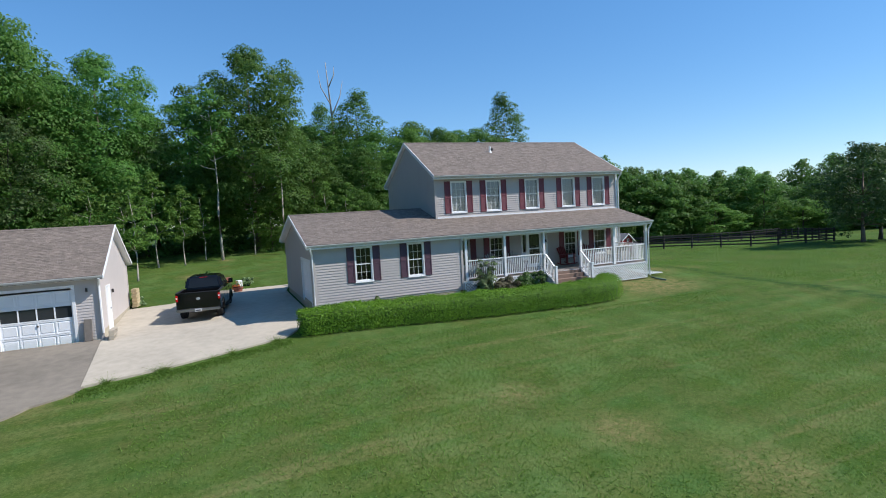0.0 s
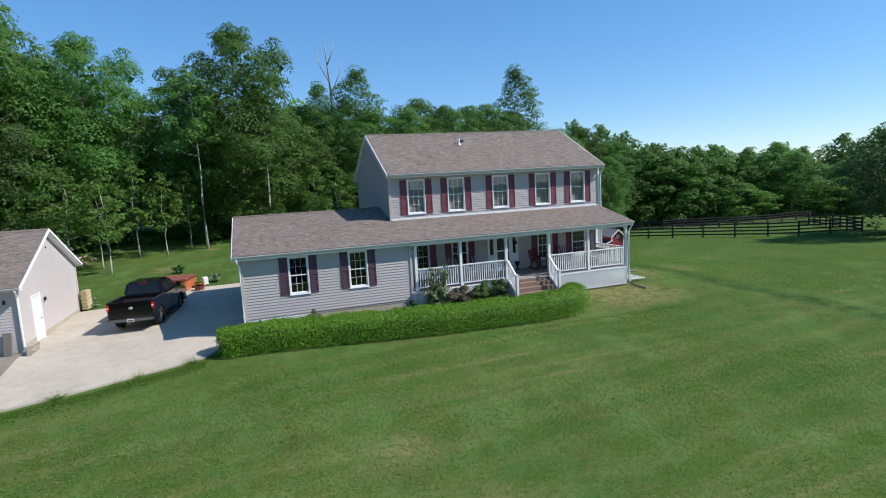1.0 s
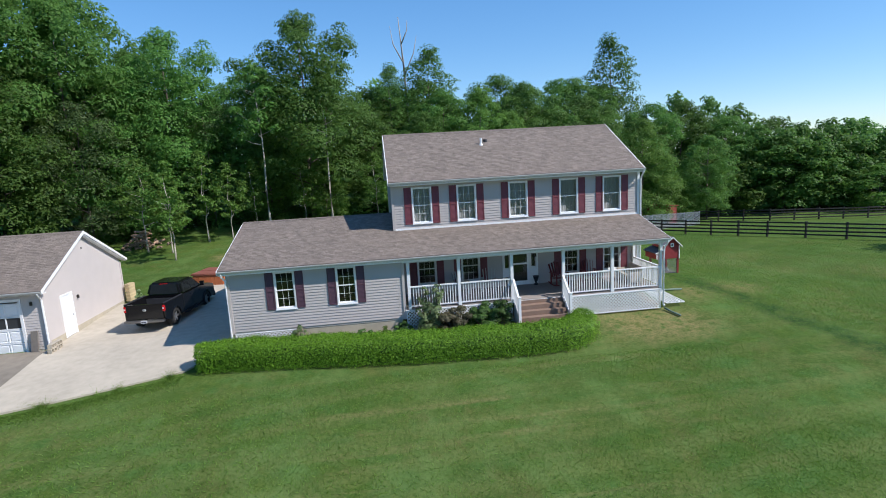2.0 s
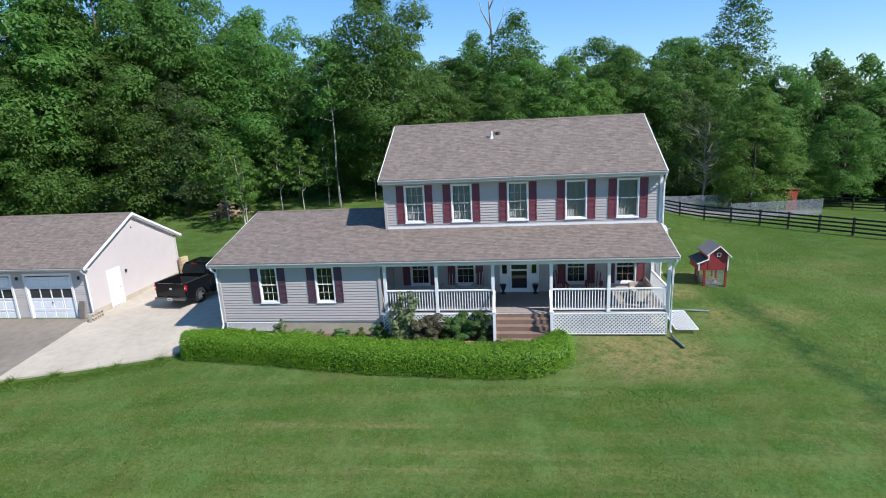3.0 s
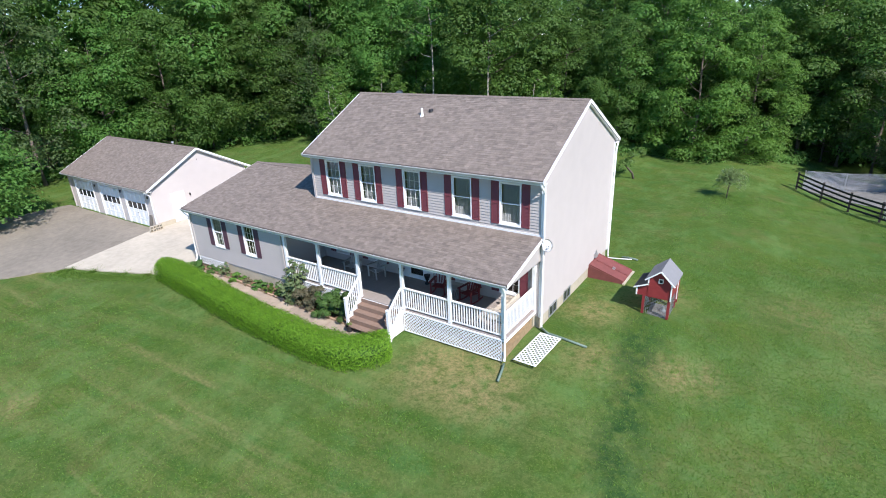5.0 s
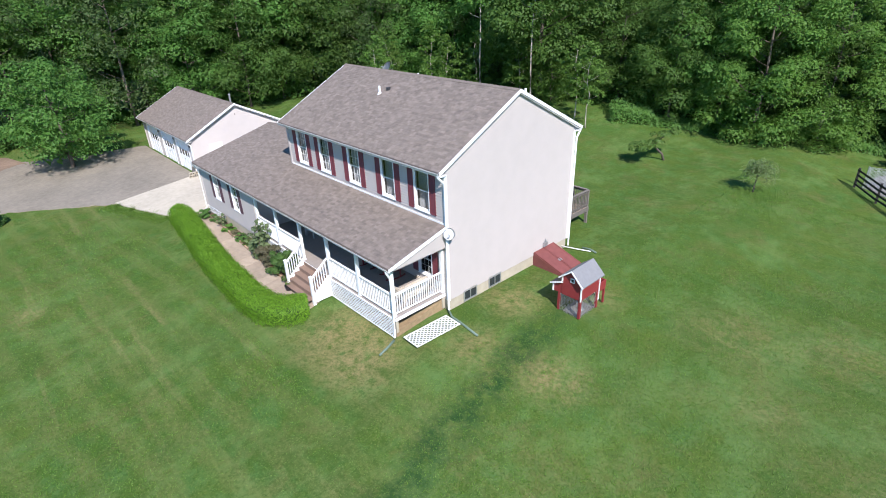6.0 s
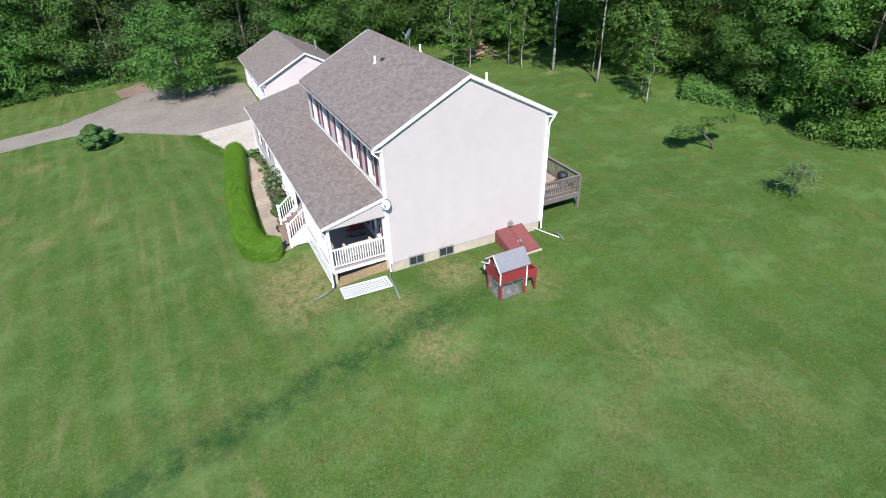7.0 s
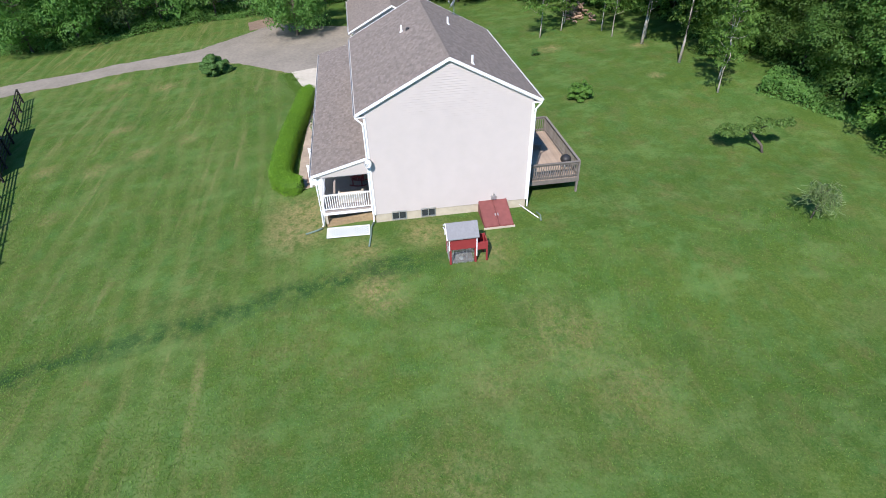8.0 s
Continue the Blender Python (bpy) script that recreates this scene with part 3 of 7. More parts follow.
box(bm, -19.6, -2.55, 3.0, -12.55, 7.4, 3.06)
part("interior", bm, DARK, house, "room floors and partitions coloured near black for indoor shade")

# roofs
def roof(x0, x1, yf, zf, yr, zr, yb, zb, seed, name):
    bm = bmesh.new()
    roof_deck(bm, x0, x1, yf, zf, yr, zr)
    if yb is not None:
        roof_deck(bm, x0, x1, yb, zb, yr + 0.002, zr)
    deck = part(name, bm, SHINGLE, house)
    part("shingles", shingles(x0, x1, yf, zf, yr, zr, seed), SHINGLE, deck, "weathered brown-grey asphalt shingles", kind="stuff")
    if yb is not None:
        part("shingles", shingles(x0, x1, yb, zb, yr, zr, seed + 1), SHINGLE, deck, "weathered brown-grey asphalt shingles", kind="stuff")
        part("ridge_cap", ridge_cap(x0, x1, yr, zr, (zr - zf) / (yr - yf)), SHINGLE, deck)
    return deck


OV2, EZ2 = 0.4, 6.42
S2 = (RIDGE_Z - EZ2) / (RIDGE_Y + OV2)
roof(-12.68, 0.16, -OV2, EZ2, RIDGE_Y, RIDGE_Z, 2 * RIDGE_Y + OV2, EZ2, 11, "roof")
S1 = 0.262
WR_Z = 3.27 + S1 * (2.45 + 3.05)
roof(-20.1, -12.5, -3.05, 3.27, 2.45, WR_Z, 7.95, 3.27, 21, "wing_roof")
roof(-12.5, 0.02, -3.05, 3.27, -0.02, 3.27 + S1 * 3.03, None, None, 31, "porch_roof")

# fascia, gutters, rakes, corner posts, flashing
bm = bmesh.new()
box(bm, -12.66, -0.38, 6.22, 0.14, -0.35, 6.39)
box(bm, -12.66, -0.35, 6.21, 0.14, 0.0, 6.235)
part("soffit", bm, WHITE, house, "white soffit and fascia")
bm = bmesh.new()
box(bm, -12.66, 8.55, 6.21, 0.14, 8.9, 6.235)
box(bm, -12.66, 8.9, 6.22, 0.14, 8.93, 6.39)
part("soffit", bm, WHITE, house, "white soffit and fascia")
bm = bmesh.new()
box(bm, -20.08, -3.03, 3.05, 0.0, -3.0, 3.22)
box(bm, -20.08, -3.0, 3.05, -12.36, -2.77, 3.075)
part("soffit", bm, WHITE, house, "white soffit and fascia")
bm = bmesh.new()
box(bm, -20.08, 7.65, 3.05, -12.5, 7.93, 3.075)
part("soffit", bm, WHITE, house, "white soffit and fascia")
for x0, x1, y, z, o in ((-12.68, 0.16, -0.38, 6.4, -1), (-20.1, 0.02, -3.03, 3.25, -1), (-12.68, 0.16, 8.93, 6.4, 1)):
    bm = bmesh.new()
    gutter(bm, x0, x1, y, z, o)
    part("gutter", bm, GUTTER, house, "pale metal gutter")
for x in (0.135, -12.695):
    for s in (-1, 1):
        bm = bmesh.new()
        slope_bar(bm, x, x + 0.035, RIDGE_Y + s * (RIDGE_Y + OV2 + 0.02), EZ2 - 0.0, RIDGE_Y, RIDGE_Z + 0.015, 0.15)
        slope_bar(bm, min(x, -0.02 if x > -1 else -12.5), max(x, 0.0 if x > -1 else -12.5) + 0.002, RIDGE_Y + s * (RIDGE_Y + OV2 - 0.02), EZ2 - 0.16, RIDGE_Y, RIDGE_Z - 0.15, 0.02)
        part("rake_board", bm, WHITE, house, "white rake board")
for s in (-1, 1):
    bm = bmesh.new()
    slope_bar(bm, -20.13, -20.09, 2.45 + s * 5.52, 3.26, 2.45, WR_Z, 0.17)
    slope_bar(bm, -20.1, -19.8, 2.45 + s * 5.4, 3.12, 2.45, WR_Z - 0.15, 0.02)
    part("rake_board", bm, WHITE, house, "white rake board")
bm = bmesh.new()
slope_bar(bm, 0.022, 0.05, -3.06, 3.26, -0.02, 3.26 + S1 * 3.03, 0.15)
part("rake_board", bm, WHITE, house, "white rake board")
for x, y, z0, z1 in ((-0.0, -0.0, 0.5, 6.2), (-12.5, 0.0, 4.0, 6.2), (0.0, 8.55, 0.5, 6.2), (-19.8, -2.75, 0.42, 3.05), (-12.36, -2.75, 0.42, 3.05)):
    bm = bmesh.new()
    box(bm, x - 0.06, y - 0.06, z0, x + 0.06, y + 0.06, z1)
    part("corner_post", bm, SIDING if x < -12 else WHITE, house)
bm = bmesh.new()
box(bm, -12.5, -0.045, 4.03, 0.0, -0.004, 4.14)
part("flashing", bm, WHITE, house, "white trim board above the porch roof")

# windows and shutters
sh_up, sh_low = shutter_mesh(0.35, 1.78), shutter_mesh(0.35, 1.66, PLUM)
sh_porch = shutter_mesh(0.35, 1.58)
for u, cur in upper:
    place_window(house, FRONT, u, UZ, plain_win if cur else up_win, "white double-hung upper window", True)
    for s in (-1, 1):
        part("shutter", sh_up, None, house, "", FRONT.matrix(u + s * (UW / 2 + 0.195), UZ - 0.02))
for u in wing_wins:
    place_window(house, WFRONT, u, LZ, low_win, "white double-hung window of the low wing")
    for s in (-1, 1):
        part("shutter", sh_low, None, house, "dull plum louvred shutter", WFRONT.matrix(u + s * (LW / 2 + 0.195), LZ))
for u, _ in porch_wins:
    place_window(house, FRONT, u, PZ, porch_win, "white double-hung window under the porch")
    for s in (-1, 1):
        part("shutter", sh_porch, None, house, "", FRONT.matrix(u + s * 0.67, PZ))

# ---- porch ----
PX = [-12.12, -9.86, -7.43, -5.0, -2.65, -0.27]
bm = bmesh.new()
box(bm, -12.34, 0, FLOOR1 - 0.03, -0.18, 0.134, FLOOR1)
board = mesh_of("floor_board", bm, DECKING)
bm = bmesh.new()
box(bm, -12.34, -2.74, FLOOR1 - 0.16, -0.24, -0.02, FLOOR1 - 0.04)
porch_floor = part("porch_floor", bm, DARK, house, "grey-brown painted porch boards")
for k in range(20):
    part("floor_board", board, None, porch_floor, "", pose(0, -2.8 + 0.139 * k, 0))
bm = bmesh.new()
box(bm, -12.34, -2.82, FLOOR1 - 0.12, -0.2, -2.78, FLOOR1 - 0.032)
box(bm, -0.22, -2.78, FLOOR1 - 0.2, -0.18, -0.02, FLOOR1 - 0.032)
part("porch_rim", bm, WHITE, house, "white rim board of the porch")
bm = bmesh.new()
box(bm, -12.34, -2.84, 2.97, -0.17, -2.66, 3.05)
box(bm, -0.36, -2.66, 2.97, -0.17, -0.02, 3.05)
part("porch_beam", bm, WHITE, house, "white porch beam")
bm = bmesh.new()
box(bm, -12.34, -2.98, 3.052, -0.03, -0.01, 3.075)
part("porch_ceiling", bm, SIDING, house)
bm = bmesh.new()
prism(bm, [(-2.95, 3.05), (-0.03, 3.05), (-0.03, 3.27 + S1 * 3.0 - 0.16), (-2.95, 3.12)], 0, -0.15, -0.03)
part("porch_gable", bm, SIDING, house)


def post_mesh(h):
    bm = bmesh.new()
    box(bm, -0.065, -0.065, 0, 0.065, 0.065, h)
    box(bm, -0.075, -0.075, 0, 0.075, 0.075, 0.1)
    box(bm, -0.075, -0.075, h - 0.08, 0.075, 0.075, h)
    return mesh_of("porch_post", bm, WHITE)


post = post_mesh(2.97 - FLOOR1)
for x in PX:
    part("porch_post", post, None, house, "", pose(x, -2.75, FLOOR1))
part("porch_post", post, None, house, "", pose(-0.27, -0.1, FLOOR1))


def railing(a, b, z0a, z0b, top=1.0, gap=0.115):
    """Top and bottom rails from a to b (x, y) with square balusters as pieces."""
    a, b = Vector((*a, 0)), Vector((*b, 0))
    n = int((b - a).length / gap)
    bm = bmesh.new()
    up = Vector((0, 0, 1))
    bar(bm, a + up * (z0a + top), b + up * (z0b + top), 0.09, 0.05)
    bar(bm, a + up * (z0a + 0.12), b + up * (z0b + 0.12), 0.05, 0.05)
    rail = part("railing", bm, WHITE, house, "white porch railing")
    bm = bmesh.new()
    box(bm, -0.018, -0.018, 0.13, 0.018, 0.018, top - 0.02)
    me = mesh_of("baluster", bm, WHITE)
    for k in range(1, n):
        p = a.lerp(b, k / n)
        part("baluster", me, None, rail, "", pose(p.x, p.y, z0a + (z0b - z0a) * k / n))
    return rail


for k in (0, 1, 3, 4):
    railing((PX[k] + 0.065, -2.75), (PX[k + 1] - 0.065, -2.75), FLOOR1, FLOOR1)
railing((-0.27, -2.68), (-0.27, -0.17), FLOOR1, FLOOR1)
# steps with side rails
RISE, GO = 0.2, 0.29
SX0, SX1 = -7.38, -5.05
for k in range(4):
    z = FLOOR1 - (k + 1) * RISE
    bm = bmesh.new()
    box(bm, SX0 + 0.06, -2.84 - (k + 1) * GO - 0.02, z - 0.04, SX1 - 0.06, -2.84 - k * GO, z)
    part("tread", bm, TREAD, house, "brown painted wooden tread")
    bm = bmesh.new()
    box(bm, SX0 + 0.06, -2.86 - k * GO, z + 0.0, SX1 - 0.06, -2.835 - k * GO, z + RISE - 0.04)
    part("riser", bm, TREAD, house)
yb = -2.84 - 3 * GO
newel = bmesh.new()
box(newel, -0.06, -0.06, -0.35, 0.06, 0.06, 1.1)
box(newel, -0.075, -0.075, 1.1, 0.075, 0.075, 1.14)
newel = mesh_of("newel_post", newel, WHITE)
for x in (SX0, SX1):
    part("newel_post", newel, None, house, "", pose(x, yb - 0.05, 0.1))
    railing((x, -2.83), (x, yb), FLOOR1 - 0.02, 0.12)
    bm = bmesh.new()
    prism(bm, [(-2.83, FLOOR1), (yb, FLOOR1 - 3 * RISE - 0.05), (yb, -0.15), (-2.83, -0.15)], 0, x - 0.02, x + 0.02)
    part("stringer", bm, WHITE, house)


def lattice(name, w, h, m, parent, label, g=0.155):
    """Crossed diagonal slats in a frame, w by h."""
    bm = bmesh.new()
    f = 0.035
    for s, y in ((1, 0.0), (-1, 0.008)):
        k = -h
        while k < w + h:
            x0, z0, x1, z1 = (k, 0, k + h, h) if s > 0 else (k + h, 0, k, h)
            pts = []
            dx = (x1 - x0) / h
            za = max(0, min((0 - x0) / dx, (w - x0) / dx))
            zb = min(h, max((0 - x0) / dx, (w - x0) / dx))
            if zb - za > 0.03:
                bar(bm, (x0 + dx * za, y, za), (x0 + dx * zb, y, zb), 0.006, 0.042)
            k += g
    for x0, z0, x1, z1 in ((0, 0, w, f), (0, h - f, w, h), (0, f, f, h - f), (w - f, f, w, h - f)):
        box(bm, x0, -0.012, z0, x1, 0.02, z1)
    if parent is None:
        return solid(name, bm, WHITE, label, "lattice", m)
    return part(name, bm, WHITE, parent, label, m)


lattice("lattice", 4.7, FLOOR1 + 0.09, pose(-4.98, -2.845, -0.13), house, "white diagonal lattice skirt")
lattice("lattice", 4.85, FLOOR1 + 0.09, pose(-12.3, -2.845, -0.13), house, "white diagonal lattice skirt")
lattice("lattice", 2.6, 0.4, pose(-19.72, -2.79, 0.02), house, "white diagonal lattice skirt")
# ---- garage ----
garage = thing("garage", pose(0, 0, 0), "detached three-bay garage in pale vinyl siding", "garage")
GF, GE, GW, GB = Side("y", -0.2, -1), Side("x", -28.65, 1), Side("x", -40.8, -1), Side("y", 7.45, 1)
gdoors = [(-39.95, -37.0), (-36.05, -33.1), (-32.4, -29.55)]
g_open = [(a, b, -0.5, 2.08) for a, b in gdoors]
e_open = [(1.15, 2.1, -0.2, 1.85)]
part("wall", core(GF, -40.8, -28.65, -0.6, 2.45, g_open), PLASTER, garage)
part("wall", core(GE, -0.04, 7.29, -0.6, 2.45, e_open, gable=(3.62, 4.5)), PLASTER, garage)
part("wall", core(GW, -0.04, 7.29, -0.6, 2.45, [], gable=(3.62, 4.5)), PLASTER, garage)
part("wall", core(GB, -40.8, -28.65, -0.6, 2.45, []), PLASTER, garage)
for side, z0, z1, ends, op in ((GF, -0.35, 2.45, flat(-40.8, -28.65), g_open), (GE, 0.1, 4.55, gable_ends(-0.2, 7.45, 3.62, 2.61, 4.57), e_open), (GW, 0.1, 4.55, gable_ends(-0.2, 7.45, 3.62, 2.61, 4.57), []), (GB, 0.1, 2.45, flat(-40.8, -28.65), [])):
    part("siding", siding(side, z0, z1, ends, op, 0.013 if side is GE else 0.022), SIDING_PALE, garage, "pale lapped vinyl siding", kind="stuff")
bm = bmesh.new()
box(bm, -28.68, -0.22, -0.9, -28.63, 1.15, 0.1)
box(bm, -28.68, 2.1, -0.9, -28.63, 7.46, 0.1)
part("foundation", bm, BLOCK, garage)
bm = bmesh.new()
box(bm, -40.6, 0.0, -0.6, -28.85, 7.25, -0.4)
part("garage_floor", bm, CONCRETE, garage)
GS = (4.72 - 2.56) / (3.62 + 0.6)
bm = bmesh.new()
roof_deck(bm, -41.05, -28.4, -0.6, 2.56, 3.62, 4.72)
roof_deck(bm, -41.05, -28.4, 7.84, 2.56, 3.622, 4.72)
gdeck = part("roof", bm, SHINGLE, garage)
part("shingles", shingles(-41.05, -28.4, -0.6, 2.56, 3.62, 4.72, 41), SHINGLE, gdeck, "weathered brown-grey asphalt shingles", kind="stuff")
part("shingles", shingles(-41.05, -28.4, 7.84, 2.56, 3.62, 4.72, 42), SHINGLE, gdeck, "weathered brown-grey asphalt shingles", kind="stuff")
part("ridge_cap", ridge_cap(-41.05, -28.4, 3.62, 4.72, GS), SHINGLE, gdeck)
for x in (-28.4, -41.09):
    for s in (-1, 1):
        bm = bmesh.new()
        slope_bar(bm, x, x + 0.04, 3.62 + s * 4.24, 2.56, 3.62, 4.73, 0.14)
        slope_bar(bm, min(x, -28.66) if x > -30 else x, x if x > -30 else -40.8, 3.62 + s * 4.2, 2.41, 3.62, 4.57, 0.02)
        part("rake_board", bm, WHITE, garage, "white rake board")
bm = bmesh.new()
gutter(bm, -41.05, -28.4, -0.58, 2.55, -1)
part("gutter", bm, GUTTER, garage)
bm = bmesh.new()
box(bm, -41.03, -0.57, 2.4, -28.42, -0.2, 2.425)
box(bm, -41.03, -0.58, 2.4, -28.42, -0.55, 2.52)
part("soffit", bm, WHITE, garage)
for x, y in ((-28.65, -0.2), (-28.65, 7.45), (-40.8, -0.2)):
    bm = bmesh.new()
    box(bm, x - 0.055, y - 0.055, 0.1 if y > 1 else -0.4, x + 0.055, y + 0.055, 2.41)
    part("corner_post", bm, SIDING_PALE, garage)


# ---- plants ----
def leaf_mesh(name, centres, normals, sizes, mat, seed, aspect=0.62, jitter=0.28):
    """Many small pointed leaves (or sprigs), each its own piece."""
    r = np.random.RandomState(seed)
    n = len(centres)
    nr = normals + r.normal(0, jitter, (n, 3))
    nr /= np.linalg.norm(nr, axis=1)[:, None] + 1e-9
    t = r.normal(0, 1, (n, 3))
    t -= (t * nr).sum(1)[:, None] * nr
    t /= np.linalg.norm(t, axis=1)[:, None] + 1e-9
    b = np.cross(nr, t)
    s = sizes[:, None]
    v = np.stack([centres - t * s * 0.45 + b * s * 0.5 * aspect, centres + t * s * 0.55, centres - t * s * 0.45 - b * s * 0.5 * aspect], 1).reshape(-1, 3)
    me = bpy.data.meshes.new(name)
    me.vertices.add(3 * n)
    me.vertices.foreach_set("co", v.astype(np.float32).ravel())
    me.loops.add(3 * n)
    me.loops.foreach_set("vertex_index", np.arange(3 * n, dtype=np.int32))
    me.polygons.add(n)
    me.polygons.foreach_set("loop_start", np.arange(0, 3 * n, 3, dtype=np.int32))
    me.update(calc_edges=True)
    me.materials.append(mat)
    return me


def clump_leaves(blobs, per, seed, size):
    """Leaves spread over the outer part of each blob (x, y, z, rx, rz)."""
    r = np.random.RandomState(seed)
    cs, ns = [], []
    for x, y, z, rx, rz in blobs:
        k = max(8, int(per * rx * rx))
        d = r.normal(0, 1, (k, 3))
        d /= np.linalg.norm(d, axis=1)[:, None]
        d[:, 2] = np.where(d[:, 2] < -0.35, -d[:, 2], d[:, 2])
        rad = r.uniform(0.74, 1.06, k)[:, None]
        cs.append(np.array((x, y, z)) + d * rad * np.array((rx, rx, rz)))
        ns.append(d + np.array((0, 0, 0.4)))
    cs, ns = np.concatenate(cs), np.concatenate(ns)
    return cs, ns, size * r.uniform(0.6, 1.35, len(cs))


def tree(name, label, h, radius, clear, seed, leaf_mat, bark, leaf=0.5, per=30, blobs=44, trunk=0.2, lean=0.0, airy=0.0, top=0.8, sub=0.36, flat=(0.48, 0.78), dome=True):
    """A tapered trunk with forking limbs and a crown of leaf clumps at the limbs' ends."""
    r = random.Random(seed)
    t = thing(name, pose(0, 0, 0), label, "tree")
    bm = bmesh.new()
    pts, k = [], 7
    for j in range(k):
        f = j / (k - 1)
        pts.append(Vector((lean * h * f * f + 0.15 * r.uniform(-1, 1) * f * 2, 0.3 * r.uniform(-1, 1) * f, h * 0.86 * f - 0.3)))
    tube(bm, pts, [trunk * (1.25 if j == 0 else 1) * (1 - 0.82 * j / (k - 1)) for j in range(k)], 7)
    out = []
    for j in range(blobs):
        f = (j + 0.5) / blobs
        z = clear + (h - clear) * f ** 0.9
        g = (z - clear) / (h - clear)
        round_top = (0.62 + 0.38 * min(1, g / 0.35)) * math.sqrt(max(0.03, 1 - (max(0, g - 0.4) / 0.63) ** 2))
        env = radius * (0.9 * round_top if dome else math.sin(math.pi * min(1, 0.2 + top * g)) ** 0.7) * (1 - 0.15 * r.random())
        a = j * 2.39996 + r.uniform(-0.5, 0.5)
        d = env * (0.45 + 0.55 * r.random() ** 0.6) if g < 0.9 else env * 0.5 * r.random()
        size = radius * r.uniform(0.7, 1.25) * sub * (1 - 0.35 * g)
        axis = lean * h * (z / h) ** 2
        p = Vector((axis + d * math.cos(a), d * math.sin(a), z - size * 0.5))
        out.append((p.x, p.y, p.z, size, size * r.uniform(*flat)))
        # smaller tufts break the outline of each clump
        for _ in range(2):
            q = Vector((r.gauss(0, 1), r.gauss(0, 1), r.gauss(0.3, 0.6))).normalized() * size * 1.0
            out.append((p.x + q.x, p.y + q.y, p.z + q.z * 0.8, size * 0.42, size * 0.3))
        if j % 2 == 0:
            q = Vector((lean * h * (max(0.2, z / h - 0.15)) ** 2, 0, max(clear * 0.6, z - d * 0.75)))
            w = trunk * 0.34 * (1 - 0.6 * g)
            m = q.lerp(p, 0.5) + Vector((0, 0, -0.08 * d))
            tube(bm, [q, m, p], [w, w * 0.6, w * 0.2], 5)
    part("trunk", bm, bark, t, smooth=True)
    fine = 2.4 if leaf < 0.45 else 4.5 if h > 18 else 2.2
    cs, ns, ss = clump_leaves(out, per * fine, seed, leaf * 1.08 / math.sqrt(fine))
    # some larger sprays in the shaded heart of each clump
    rs = np.random.RandomState(seed + 500)
    heart = np.array([q for q in out[::3] for _ in range(16)])
    cs = np.concatenate([cs, heart[:, :3] + rs.normal(0, 0.28, (len(heart), 3)) * heart[:, [3, 3, 4]]])
    ns = np.concatenate([ns, rs.normal(0, 1, (len(heart), 3))])
    ss = np.concatenate([ss, heart[:, 3] * rs.uniform(0.2, 0.45, len(heart))])
    if airy:
        keep = np.random.RandomState(seed).uniform(0, 1, len(cs)) > airy
        cs, ns, ss = cs[keep], ns[keep], ss[keep]
    part("crown", leaf_mesh("crown", cs, ns, ss, leaf_mat, seed), None, t)
    return t


KINDS = [
    tree("tree", "tall broad-crowned leafy tree at the woods' edge", 18, 6.4, 4.4, 1, LEAF, BARK, 0.34, 58, 48),
    tree("tree", "leafy woodland tree with a rounded green crown", 14, 5.3, 2.4, 2, LEAF, BARK, 0.31, 59, 46),
    tree("tree", "light green leafy tree at the woods' edge", 11, 4.7, 0.9, 3, LEAF_LIGHT, BARK, 0.29, 64, 46),
    tree("tree", "tall tree with layered spreading green limbs", 21, 7.2, 5.5, 4, LEAF, BARK, 0.37, 48, 54, 0.26),
    tree("tree", "slender young woodland tree with a narrow crown", 8, 1.7, 2.6, 5, LEAF_LIGHT, PALE_BARK, 0.34, 60, 26, 0.075, 0, 0.1, dome=False),
    tree("tree", "dull green tree with a ragged crown", 15, 4.6, 2.4, 6, LEAF_DULL, BARK, 0.31, 56, 44, 0.18, 0, 0.2),
    tree("tree", "bare-stemmed pole tree with a small high crown", 16, 2.6, 9.5, 7, LEAF, PALE_BARK, 0.42, 36, 26, 0.13, 0.02, 0.1, dome=False),
    tree("tree", "tall narrow feathery tree above the woods", 24, 3.4, 9.0, 8, LEAF, BARK, 0.34, 62, 60, 0.2, 0.02, 0.2, sub=0.42, flat=(0.8, 1.2), dome=False),
    tree("tree", "rounded green tree of the far wood", 14, 5.6, 1.6, 9, LEAF, BARK, 0.62, 17, 44),
    tree("tree", "tall green tree deep in the woods", 20, 7.0, 5.0, 10, LEAF, BARK, 0.58, 18, 48, 0.24),
    tree("tree", "light green tree of the far wood", 12, 5.2, 0.8, 11, LEAF_LIGHT, BARK, 0.58, 19, 42),
    tree("tree", "tall tree clothed in green leaves to the ground", 15, 4.6, 0.3, 12, LEAF_LIGHT, BARK, 0.29, 84, 66, 0.18, sub=0.33, flat=(0.6, 0.95), top=0.72, dome=False),
]
r = random.Random(77)
used = set()


def plant(k, x, y, scale=1.0, stretch=1.0, spin=None, label="", group="trees of the woods"):
    m = pose(x, y, ground_z(x, y) - 0.05, 0, 0, r.uniform(0, 360) if spin is None else spin) @ Matrix.Diagonal((scale, scale, scale * stretch, 1))
    if k not in used:
        used.add(k)
        KINDS[k].matrix_basis = m
        ob = KINDS[k]
    else:
        if k == 7:
            m = m @ Matrix.Diagonal((*[1 / c for c in KINDS[k].scale], 1))
        ob = copy_thing(KINDS[k], m)
    return tagged(ob, label, group=group)


